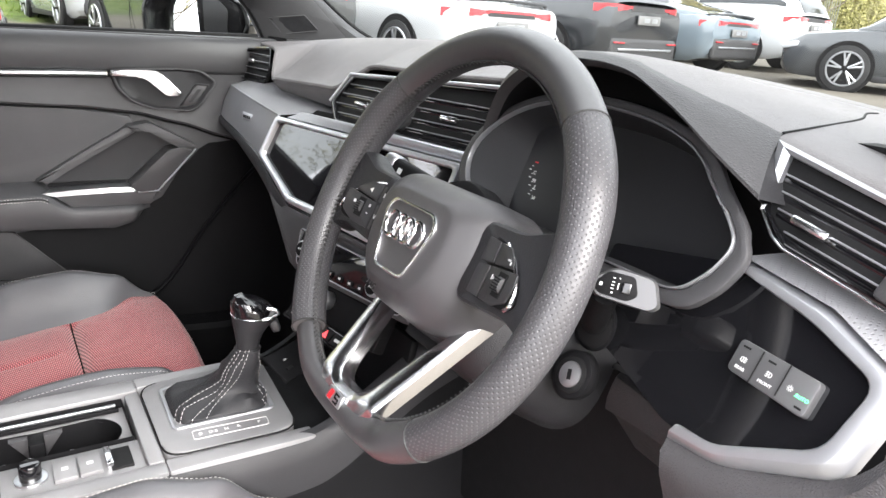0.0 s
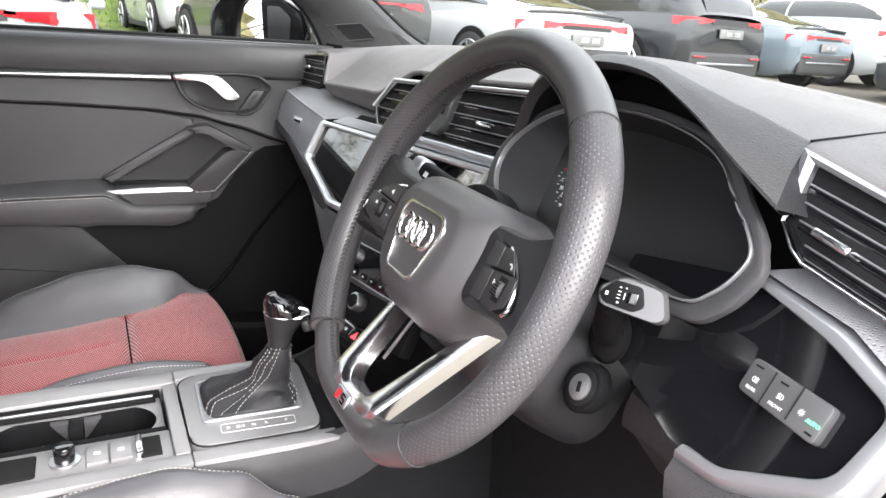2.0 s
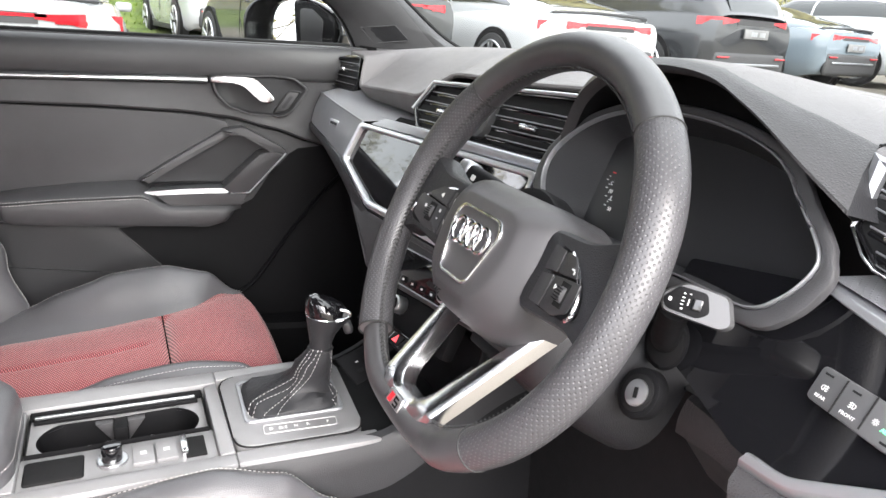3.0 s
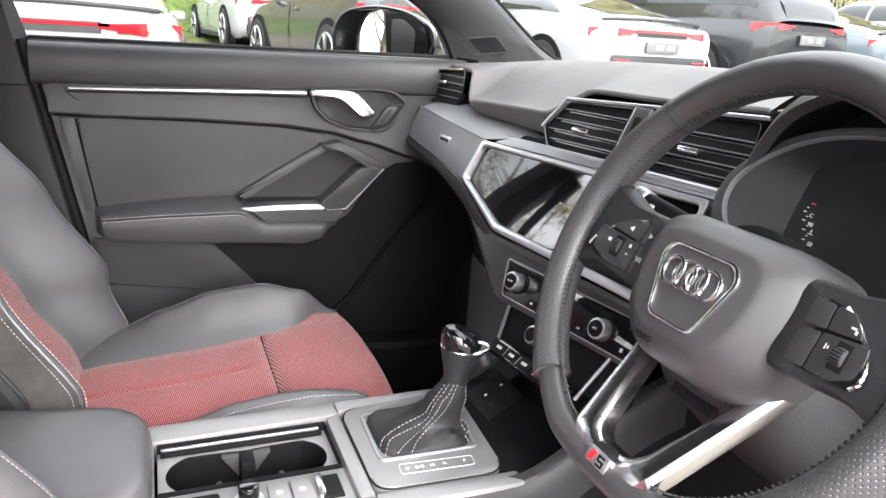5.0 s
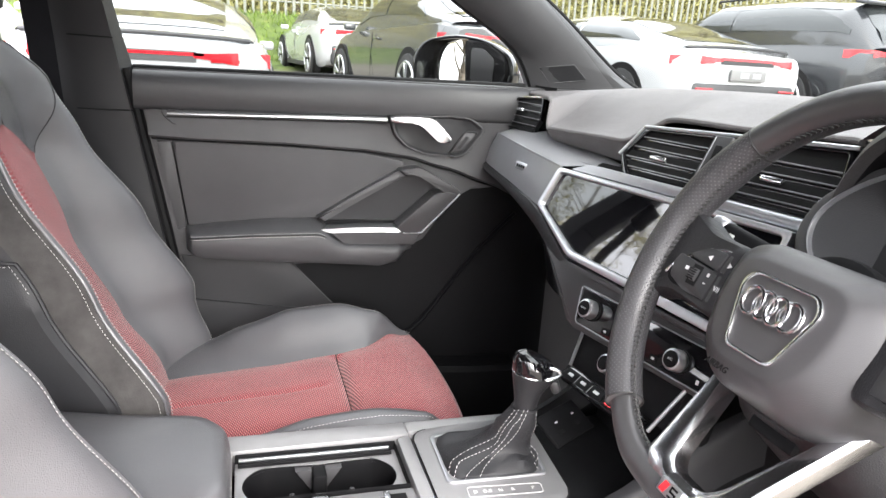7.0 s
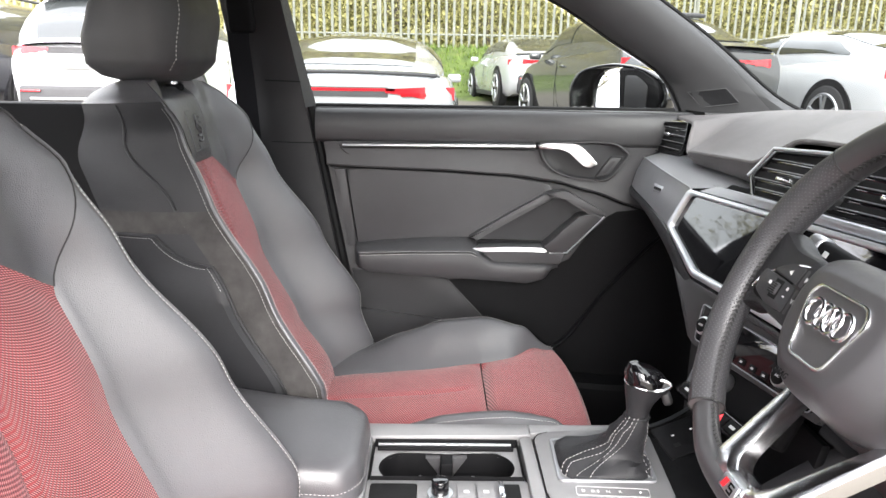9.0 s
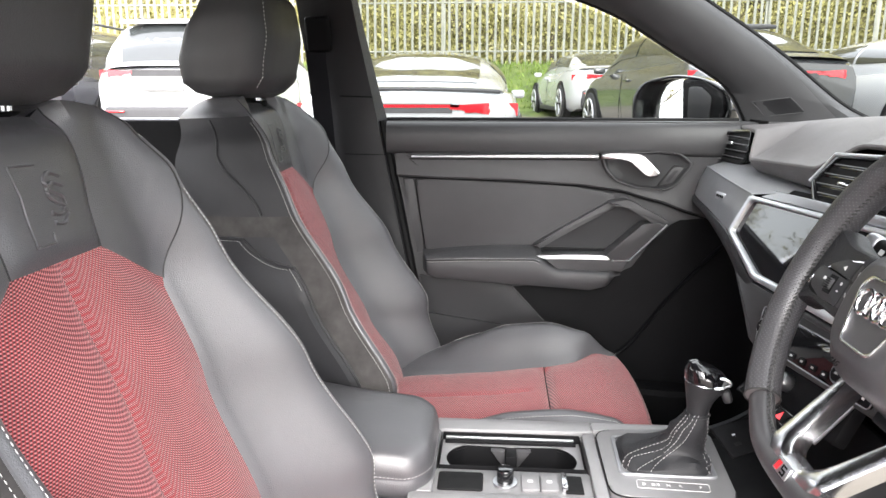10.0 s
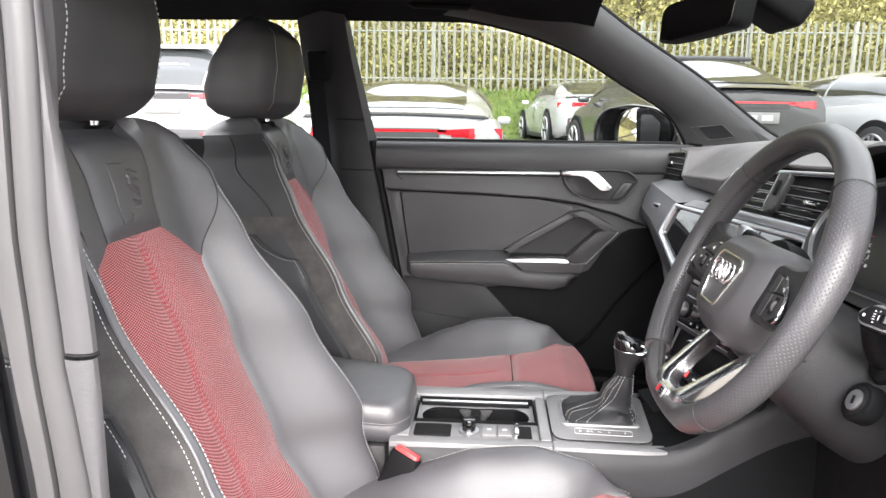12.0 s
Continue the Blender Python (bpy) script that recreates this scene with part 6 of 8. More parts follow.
for k, (x0, x1, cy, sy, z) in enumerate(((0.319, 0.442, 0.007, 0.054, 0.7535), (0.321, 0.441, 0.007, 0.052, 0.760), (0.328, 0.440, 0.008, 0.046, 0.7655), (0.350, 0.4375, 0.008, 0.034, 0.770), (0.368, 0.436, 0.003, 0.027, 0.779), (0.381, 0.435, -0.005, 0.0225, 0.793), (0.386, 0.4355, -0.012, 0.021, 0.810), (0.396, 0.4345, -0.016, 0.0180, 0.824), (0.4025, 0.4335, -0.018, 0.0155, 0.834))):
    ring = []
    for i in range(40):
        q = 2 * math.pi * i / 40
        c, s_ = math.cos(q), math.sin(q)
        e = 0.42 + 0.5 * k / 8
        r = 1 + (0.04 * math.sin(3 * q + k * 1.7) + 0.03 * math.sin(7 * q + k * 2.3)) * (0 < k < 8)
        ring.append(Vector(((x0 + x1) / 2 + (x1 - x0) / 2 * r * math.copysign(abs(c) ** e, c), cy + sy * r * math.copysign(abs(s_) ** e, s_), z + 0.004 * math.sin(5 * q + k) * (1 < k < 7))))
    rings.append(ring)
gaiter = part("gaiter", loft(rings), LEATHER_SHADED, selector, "black leather gaiter with white stitching")
for i in (22, 24, 27, 29, 36, 38):
    stitches("stitching", [p + Vector((-0.0006, -0.0010, 0.0008)) for p in crom([r[i] for r in rings], 3)], gaiter, 0.0036, 0.0022, 0.00045)
part("gaiter_collar", tube([Vector((0.418 + 0.0155 * math.cos(q), -0.018 + 0.0155 * math.sin(q), 0.834)) for q in (2 * math.pi * i / 32 for i in range(32))], 0.0022, 6, closed=True), LEATHER_SHADED, selector)
kn = []
for z, rx, ry, x, y in ((0.832, 0.0145, 0.0140, 0.418, -0.018), (0.843, 0.0152, 0.0145, 0.4190, -0.018), (0.854, 0.0180, 0.0168, 0.4205, -0.0175), (0.864, 0.0225, 0.0205, 0.4235, -0.017), (0.873, 0.0268, 0.0240, 0.4265, -0.0165), (0.881, 0.0285, 0.0255, 0.4275, -0.016), (0.890, 0.0280, 0.0258, 0.4265, -0.0155), (0.899, 0.0240, 0.0225, 0.4235, -0.015), (0.9055, 0.0165, 0.0160, 0.4200, -0.015), (0.9080, 0.005, 0.005, 0.4180, -0.015)):
    kn.append([Vector((x + rx * math.cos(q), y + ry * math.sin(q), z - 0.004 * math.cos(q) * smooth01((z - 0.86) / 0.04))) for q in (2 * math.pi * i / 36 for i in range(36))])
knob = part("lever_knob", loft(kn[:6]), LEATHER_SHADED, selector, "black leather lever knob")
part("knob_cap", loft(kn[5:]), GLOSS, knob, "gloss black cap")
part("knob_band", tube([p + (p - Vector((0.4275, -0.016, p.z))).normalized() * 0.0002 for p in kn[5]], 0.0008, 6, closed=True), CHROME, knob, "chrome band")
KC = axes((0.4400, -0.0365, 0.8860), (0.93, -0.30, -0.06), (0.20, 0.50, 0.84))
part("knob_clasp", tube([KC @ (p * 0.66) for p in crom([(-0.021, -0.007, 0), (-0.014, 0.006, 0.0005), (0.0, 0.0105, 0.0), (0.015, 0.008, -0.003), (0.019, 0.001, -0.005), (0.006, -0.008, 0), (-0.010, -0.012, 0.002)], 5, True)], 0.0024, 8, closed=True, up=KC.col[2].to_3d()), CHROME, knob, "chrome clasp")
part("clasp_inlay", prism(round_poly([(x * 0.78, y * 0.78) for x, y in ((-0.015, -0.007), (-0.009, 0.004), (0.006, 0.007), (0.014, 0.003), (0.003, -0.006), (-0.009, -0.009))], 0.002, 2), KC @ Matrix.Translation((0, 0, -0.006)), 0.005, 0.001), BUTTON, knob)
part("release_button", box(0.012, 0.014, 0.018, pose(0.4530, -0.026, 0.864, 0, -20, -20), 0.004, 3), BUTTON, knob)
scale_o = round_poly([(0.331, -0.0800), (0.424, -0.0850), (0.4265, -0.0665), (0.333, -0.0600)], 0.004, 3)
ind = part("position_scale", prism(scale_o, pose(0, 0, CZ + 0.0015), 0.0008), CONSOLE_GREY, selector, "gear position scale")
for ch, x in (("P", 0.414), ("R", 0.388), ("N", 0.3725), ("D/S", 0.356), ("D", 0.341)):
    writing(ch, 0.0075, pose(x, -0.0730 - (x - 0.38) * 0.05, CZ + 0.0027, 0, 0, 0), WHITE_PRINT, ind)
part("scale_edge", tube([Vector((x, y, CZ + 0.0024)) for x, y in scale_o], 0.0005, 5, closed=True), WHITE_PRINT, ind)
# storage bin, switch bar and riser in front of it
bin_ = thing("storage_tray", "black storage tray with charging sockets below the switch bar", "storage tray")
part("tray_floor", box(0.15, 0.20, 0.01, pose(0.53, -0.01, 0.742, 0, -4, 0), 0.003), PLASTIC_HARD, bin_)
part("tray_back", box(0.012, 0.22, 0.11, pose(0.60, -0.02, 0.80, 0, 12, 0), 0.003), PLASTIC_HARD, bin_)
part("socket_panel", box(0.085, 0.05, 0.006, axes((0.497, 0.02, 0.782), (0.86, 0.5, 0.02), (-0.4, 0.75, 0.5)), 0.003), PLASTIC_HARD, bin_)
sm = axes((0.497, 0.02, 0.782), (0.86, 0.5, 0.02), (-0.4, 0.75, 0.5))
for dx, w_ in ((-0.02, 0.012), (0.018, 0.008)):
    part("socket", box(w_, 0.005, 0.001, sm @ Matrix.Translation((dx, -0.008, 0.0034))), RUBBER, bin_)
    part("socket_mark", box(0.005, 0.0022, 0.0005, sm @ Matrix.Translation((dx + 0.004, 0.006, 0.0034))), WHITE_PRINT, bin_, "white symbol")
BR = axes((0.508, -0.045, 0.853), (0.16, -1, 0), (0.75, 0.1, 0.65))
bar = part("switch_bar", box(0.155, 0.022, 0.016, BR, 0.003), GLOSS, bin_, "gloss black switch bar")
for i in range(5):
    part("switch", box(0.025, 0.015, 0.002, BR @ Matrix.Translation((-0.057 + 0.0275 * i, 0, 0.008)), 0.0008), PLASTIC_HARD, bar)
    if i != 3:
        part("switch_mark", box(0.010, 0.004, 0.0004, BR @ Matrix.Translation((-0.057 + 0.0275 * i, 0, 0.0093))), WHITE_PRINT, bar, "white symbol")
part("hazard_mark", prism([(-0.006, -0.005), (0.006, -0.005), (0.0, 0.006)], BR @ Matrix.Translation((0.0255, 0, 0.009)), 0.0006), glow("hazard_red", (0.8, 0.05, 0.06), 0.3), bar, "red warning triangle")
RS = axes((0.535, -0.045, 0.885), (0.16, -1, 0), (0.45, 0.08, 0.9))
part("riser", box(0.20, 0.06, 0.02, RS @ Matrix.Translation((0, 0, -0.01)), 0.004), PLASTIC_HARD, bin_)
for sg in (-1, 1):
    a = RS @ Vector((sg * 0.1, 0.03, 0.002))
    b = RS @ Vector((sg * 0.082, -0.04, 0.006))
    part("riser_edge", tube([a, b], 0.0025, 6), TRIM_PLAIN, bin_, "grey edge")
vk = part("volume_knob", disc(0.0125, 0.018, RS @ Matrix.Translation((-0.020, 0.0, 0.008)), 32, 0.002), SILVER, bin_, "knurled silver volume knob")
part("knob_face", disc(0.0095, 0.002, RS @ Matrix.Translation((-0.020, 0.0, 0.0175)), 28, 0.0005), PLASTIC_HARD, vk)
# armrest
ro = fine(round_poly([(-0.30, -0.112), (0.034, -0.112), (0.058, -0.080), (0.058, 0.055), (0.028, 0.096), (-0.30, 0.096)], 0.035, 5), 0.04)
rings = [[Vector((-0.1 + (x + 0.1) * k, -0.008 + (y + 0.008) * k2, z - 0.010 + 0.028 * smooth01((0.03 - x) / 0.28))) for x, y in ro] for k, k2, z in ((0.93, 0.84, 0.742), (0.97, 0.94, 0.748), (0.995, 0.99, 0.760), (1.0, 1.0, 0.774), (0.995, 0.99, 0.776), (0.995, 0.99, 0.779), (1.0, 1.0, 0.781), (0.99, 0.985, 0.795), (0.975, 0.955, 0.805), (0.94, 0.89, 0.812), (0.86, 0.76, 0.8155), (0.5, 0.5, 0.817))]
arest = part("armrest_pad", loft(rings), LEATHER, console, "padded black leather armrest")
stitches("stitching", rings[6] + rings[6][:1], arest)
part("armrest_box", box(0.34, 0.18, 0.30, pose(-0.15, -0.008, 0.578), 0.01), KNEE, console)
# buckle between driver's seat and console
buckle = thing("seat_belt_buckle", "black seat belt buckle with red release button", "belt buckle")
BK = axes((0.044, -0.150, 0.700), (0.80, -0.35, -0.30), (0.25, 0.2, 0.95))
part("buckle_body", box(0.050, 0.085, 0.024, BK, 0.006, 3), PLASTIC_HARD, buckle)
part("release_button", box(0.042, 0.016, 0.018, BK @ Matrix.Translation((0, 0.040, 0)), 0.004), RED_BUTTON, buckle, "red release button")
part("buckle_stem", box(0.03, 0.12, 0.012, BK @ Matrix.Translation((0, -0.09, 0)), 0.004), PLASTIC_HARD, buckle)

# ---- body shell: floor, pillars, roof, windscreen, mirror ----
fl = bmesh.new()
box(2.9, 1.44, 0.04, pose(-0.35, 0, 0.34), 0, bm=fl)
tagged(part("floor", fl, HEADLINER), "dark carpet floor of the car", "floor", kind="structure")


def a_pillar(sg):
    lo = crom([(-0.155, 0.600, 1.508), (0.03, 0.590, 1.508), (0.22, 0.604, 1.475), (0.374, 0.626, 1.425), (0.506, 0.657, 1.352), (0.637, 0.690, 1.276), (0.70, 0.722, 1.19)], 5)
    hi = crom([(0.10, 0.50, 1.585), (0.25, 0.530, 1.575), (0.395, 0.566, 1.540), (0.517, 0.598, 1.466), (0.713, 0.650, 1.352), (0.886, 0.700, 1.236), (0.985, 0.715, 1.190)], 5)
    rows = []
    for a, b in zip(lo, hi):
        n = Vector((0, -0.03, 0))
        r = [a + Vector((0, 0.05, 0.005)), a + Vector((0, 0.008, 0.0)), a, a.lerp(b, 0.15) + n * 0.55, a.lerp(b, 0.5) + n, a.lerp(b, 0.85) + n * 0.6, b, b + Vector((0.004, 0.012, 0.004)), b + Vector((0, 0.06, 0.0))]
        rows.append([Vector((p.x, p.y * sg, p.z)) for p in r])
    return rows


for k, sg in enumerate((1, -1)):
    rows = a_pillar(sg)
    pil = part("a_pillar", loft(rows, closed=False, caps=False), PLASTIC)
    tagged(pil, "black plastic windscreen pillar trim", "pillar", "windscreen pillars", "structure")
    part("windscreen_edge", tube([r[7] for r in rows[8:]], 0.006, 8), RUBBER, pil)
    part("window_edge", tube([r[1] for r in rows], 0.005, 8), RUBBER, pil)
    rows = [[p.lerp(q, k / 8) for p, q in zip(a, b)] for a, b in zip(rows, rows[1:]) for k in range(8)]
    fine_ = [[r[2].lerp(r[4], k / 20) if k <= 20 else r[4].lerp(r[6], k / 20 - 1) for k in range(41)] for r in rows]

    def on_pillar(x, z):
        near = sorted((((q.x - x) ** 2 + (q.z - z) ** 2 + 1e-7, q.y) for q in flat_), key=lambda e: e[0])[:16]
        return Vector((x, sg * (min(sg * y for d, y in near) - 0.0015), z))

    flat_ = [q for r in fine_ for q in r if 0.66 < q.x < 0.84 and 1.18 < q.z < 1.29]
    c4 = [(0.692, 1.243), (0.763, 1.253), (0.801, 1.222), (0.728, 1.211)]

    def on_grille(u, v):
        x = (c4[0][0] * (1 - u) + c4[1][0] * u) * (1 - v) + (c4[3][0] * (1 - u) + c4[2][0] * u) * v
        z = (c4[0][1] * (1 - u) + c4[1][1] * u) * (1 - v) + (c4[3][1] * (1 - u) + c4[2][1] * u) * v
        return on_pillar(x, z)

    spk = part("tweeter_grille", loft([[on_grille(u / 8, v / 5) for u in range(9)] for v in range(6)], closed=False, caps=False), LEATHER_SHADED, pil, "black tweeter grille")
    rim_ = [on_grille(u / 8, 0) for u in range(8)] + [on_grille(1, v / 5) for v in range(5)] + [on_grille(1 - u / 8, 1) for u in range(8)] + [on_grille(0, 1 - v / 5) for v in range(5)]
    part("grille_rim", tube(rim_, 0.0013, 6, closed=True), PLASTIC, spk)
# roof lining and header
rows = []
for j in range(15):
    x = -1.7 + 2.12 * j / 14
    zc = 1.60 - 0.012 * ((x + 0.5) / 1.0) ** 2 - 0.03 * smooth01((x - 0.1) / 0.3)
    rows.append([Vector((x, y, zc - 0.095 * abs(y / 0.6) ** 3)) for y in (-0.62 + 1.24 * i / 20 for i in range(21))])
roof = bmesh.new()
loft(rows, closed=False, caps=False, bm=roof)
loft([[p + Vector((0, 0, 0.05)) for p in r] for r in rows], closed=False, caps=False, bm=roof)
tagged(part("ceiling", roof, HEADLINER), "dark cloth roof lining", "ceiling", kind="structure")
hand = thing("grab_handle", "folded black grab handle on the roof lining", "grab handle")
part("handle_bar", tube([(-0.02, 0.555, 1.532), (0.0, 0.545, 1.520), (0.12, 0.545, 1.516), (0.14, 0.555, 1.528)], 0.008, 8), PLASTIC_HARD, hand)
cons = thing("sun_visor", "dark grey folded sun visor", "sun visor")
part("visor_panel", box(0.16, 0.36, 0.016, pose(0.34, 0.33, 1.555, 0, 18, 0), 0.006, 3), HEADLINER, cons)
roofc = thing("roof_console", "black roof console above the mirror", "roof console")
part("console_body", box(0.22, 0.26, 0.03, pose(0.34, 0.0, 1.556, 0, 14, 0), 0.01, 3), PLASTIC_HARD, roofc)
# B pillars
for sg in (1,):
    rows = [[Vector((x, sg * y, z)) for x, y in pts] for z, pts in ((1.53, ((-0.30, 0.60), (-0.235, 0.575), (-0.182, 0.585), (-0.178, 0.62))), (1.40, ((-0.30, 0.66), (-0.228, 0.625), (-0.168, 0.63), (-0.160, 0.67))), (1.255, ((-0.29, 0.72), (-0.215, 0.680), (-0.148, 0.688), (-0.135, 0.73))), (1.20, ((-0.29, 0.73), (-0.218, 0.685), (-0.138, 0.692), (-0.120, 0.73))), (1.0, ((-0.28, 0.73), (-0.205, 0.680), (-0.100, 0.692), (-0.082, 0.73))), (0.7, ((-0.24, 0.73), (-0.17, 0.675), (-0.045, 0.69), (-0.03, 0.73))), (0.36, ((-0.20, 0.73), (-0.12, 0.67), (0.02, 0.69), (0.04, 0.73))))]
    b = part("b_pillar", loft(rows, closed=False, caps=False), LEATHER_SHADED)
    tagged(b, "black plastic door pillar trim", "pillar", kind="structure")
    # added filler behind the door gap, stops outside light showing through
    part("gap_filler", box(0.34, 0.02, 0.86, pose(-0.10, 0.775, 0.74)), PLASTIC_HARD, b)
    part("pillar_joint", tube([(-0.22, 0.678, 1.255), (-0.18, 0.676, 1.254), (-0.146, 0.685, 1.253)], 0.0016, 6), RUBBER, b)
    part("pillar_joint", tube([(-0.212, 0.682, 1.125), (-0.16, 0.68, 1.124), (-0.118, 0.69, 1.123)], 0.0014, 6), RUBBER, b)
    belt = thing("seat_belt", "black seat belt hanging from the pillar", "seat belt")
    rows = [[Vector((x + dx, y, z)) for dx in (-0.022, -0.01, 0.01, 0.022)] for x, y, z in ((-0.255, 0.612, 1.40), (-0.262, 0.640, 1.33), (-0.258, 0.655, 1.25), (-0.25, 0.665, 1.1), (-0.22, 0.66, 0.8), (-0.20, 0.66, 0.5))]
    bb = loft(rows, closed=False, caps=False)
    part("webbing", bb, HEADLINER, belt)
    part("belt_guide", box(0.055, 0.02, 0.075, pose(-0.248, 0.612, 1.385, 16, 0, 0), 0.008, 3), PLASTIC_HARD, belt)
# driver's door opening: pillar, seal and painted flange
dp = thing("driver_door_pillar", "door pillar of the open driver's door with grey seal", "pillar")


PILLAR_GREY = surface("grained_pillar_trim", (0.066, 0.063, 0.066), 0.5, grain=260, grain_bump=0.6)
PILLAR_SMOOTH = surface("smooth_pillar_trim", (0.064, 0.061, 0.064), 0.42, grain=500, grain_bump=0.15)
LIGHT_SEAL = surface("pale_grey_door_flange", (0.062, 0.059, 0.061), 0.40, grain=300, grain_bump=0.1)
edge_a = [(0.6, -0.128), (0.976, -0.161), (1.088, -0.172), (1.177, -0.180), (1.32, -0.184), (1.52, -0.192)]
edge_b = [(0.6, -0.110), (0.976, -0.147), (1.088, -0.156), (1.177, -0.160), (1.32, -0.156), (1.52, -0.158)]
edge_c = [(0.6, -0.088), (0.976, -0.122), (1.03, -0.128), (1.084, -0.135), (1.177, -0.139), (1.25, -0.136), (1.32, -0.133), (1.52, -0.136)]
edge_d = [(0.6, -0.106), (0.976, -0.110), (1.057, -0.110), (1.115, -0.112), (1.178, -0.117), (1.22, -0.122), (1.26, -0.127), (1.32, -0.130), (1.52, -0.134)]


def upright(name, zs, e0, e1, section, mat_):
    """A strip of the pillar between two edges; section lists (share of the width, y, set back)."""
    rows = [[Vector((table(z, e0) * (1 - u) + table(z, e1) * u - back, y, z)) for u, y, back in section] for z in zs]
    return part(name, loft(rows, closed=False, caps=False), mat_, dp)


zs = [0.6 + 0.92 * i / 40 for i in range(41)]
upright("flange", zs, edge_a, edge_b, ((0.0, -0.690, 0), (0.0, -0.706, 0), (0.08, -0.7095, 0), (0.3, -0.710, 0), (0.75, -0.7095, 0), (0.95, -0.708, 0), (1.0, -0.7035, 0), (1.0, -0.690, 0)), LIGHT_SEAL)
upright("seal_strip", zs, edge_b, edge_c, ((0.03, -0.690, 0), (0.03, -0.7015, 0), (0.10, -0.7055, 0), (0.3, -0.7075, 0), (0.6, -0.7065, 0), (0.85, -0.7035, 0), (0.97, -0.699, 0), (0.98, -0.685, 0)), LIGHT_SEAL)
fold = ((0.0, -0.680, 0), (0.0, -0.698, 0), (0.08, -0.7015, 0), (0.4, -0.7035, 0), (0.75, -0.7025, 0), (0.93, -0.699, 0), (1.0, -0.694, 0.001), (1.0, -0.686, 0.010), (1.0, -0.672, 0.035), (1.0, -0.64, 0.11))
upright("pillar_trim", [1.089 + 0.431 * i / 20 for i in range(21)], edge_c, edge_d, fold, PILLAR_SMOOTH)
upright("pillar_trim_lower", [0.6 + 0.479 * i / 20 for i in range(21)] + [1.083, 1.0845], edge_c, edge_d, [(u, y - 0.0015, back) for u, y, back in fold], PILLAR_GREY)
part("trim_joint", tube([(table(1.087, edge_c) * (1 - u) + table(1.087, edge_d) * u - back, y + 0.0012, 1.087) for u, y, back in fold[2:7]], 0.0013, 6), RUBBER, dp)
part("outer_panel", box(0.10, 0.02, 1.1, pose(-0.229, -0.702, 1.0, 0, -5, 0), 0.004), GLOSS, dp)
# windscreen
ws = bmesh.new()
loft([[Vector((1.01 - 0.10 * (y / 0.7) ** 2, y, 1.18)) for y in (-0.72, -0.4, 0, 0.4, 0.72)], [Vector((0.72 - 0.06 * (y / 0.66) ** 2, y * 0.93, 1.39)) for y in (-0.70, -0.4, 0, 0.4, 0.70)], [Vector((0.43 - 0.04 * (y / 0.6) ** 2, y * 0.86, 1.56)) for y in (-0.67, -0.4, 0, 0.4, 0.67)]], closed=False, caps=False, bm=ws)
tagged(part("windscreen", ws, WINDOW), "clear raked windscreen", "windscreen", kind="structure")
cowl = bmesh.new()
box(0.7, 1.7, 0.03, pose(1.36, 0, 1.10, 0, 6, 0), 0.01, bm=cowl)
tagged(part("bonnet", cowl, surface("dark_bonnet_paint", (0.02, 0.02, 0.022), 0.15, coat=0.8)), "dark painted bonnet of the car", "bonnet", kind="structure")
# interior mirror
im = thing("rear_view_mirror", "frameless black rear-view mirror on its stalk", "rear-view mirror")
IM = axes((0.500, 0.0, 1.424), (0.22, -1, 0.02), (0.12, 0, 1))
mo2 = round_poly([(-0.115, -0.03), (0.115, -0.03), (0.12, 0.025), (0.10, 0.034), (-0.10, 0.034), (-0.12, 0.025)], 0.015, 4)
part("mirror_housing", loft([[IM @ Vector((x * k, y * k, z)) for x, y in mo2] for k, z in ((0.98, 0.004), (1, 0), (0.97, -0.02), (0.8, -0.04), (0.4, -0.05))]), PLASTIC_HARD, im)
part("mirror_glass", prism([(x * 0.97, y * 0.95) for x, y in mo2], IM @ Matrix.Translation((0, 0, 0.003)), 0.002), MIRROR, im, "mirror glass")
part("mirror_stalk", tube([(0.53, 0.0, 1.43), (0.57, 0.0, 1.46), (0.60, 0.0, 1.50)], 0.018, 12), PLASTIC_HARD, im)
part("sensor_cover", box(0.12, 0.12, 0.05, pose(0.60, 0.0, 1.45, 0, 32, 0), 0.015, 3), PLASTIC_HARD, im)
# rear quarter behind the seats
# unseen tailgate, added to keep bright sky out of interior reflections
tail_ = bmesh.new()
box(0.06, 1.5, 0.80, pose(-1.74, 0, 0.76), 0.01, bm=tail_)
box(0.10, 1.3, 0.10, pose(-1.70, 0, 1.53), 0.01, bm=tail_)
tagged(part("tailgate", tail_, PLASTIC_HARD), "unseen black tailgate panel, added to close the rear", "tailgate", kind="structure")
rear_ = bmesh.new()
box(1.3, 0.05, 0.85, pose(-0.95, 0.735, 0.775), 0.01, bm=rear_)
tagged(part("rear_door_trim", rear_, PLASTIC_HARD), "black rear door trim panel", "door trim", kind="structure")
rb = bmesh.new()
box(0.06, 1.4, 0.95, pose(-1.05, 0, 0.72, 0, -14, 0), 0.03, 3, bm=rb)
tb = thing("rear_bench", "dark rear bench backrest", "rear seat")
part("bench_back", rb, LEATHER_SHADED, tb)
cp = bmesh.new()
loft([[Vector((x, y, z)) for x, y, z in ((-1.30, 0.60, 1.53), (-1.20, 0.60, 1.53), (-1.08, 0.64, 1.40), (-1.02, 0.72, 1.2))], [Vector((x, y, z)) for x, y, z in ((-1.6, 0.60, 1.53), (-1.45, 0.60, 1.53), (-1.40, 0.64, 1.40), (-1.40, 0.72, 1.2))]], closed=False, caps=False, bm=cp)
tagged(part("c_pillar", cp, PLASTIC_HARD), "black rear pillar trim", "pillar", kind="structure")

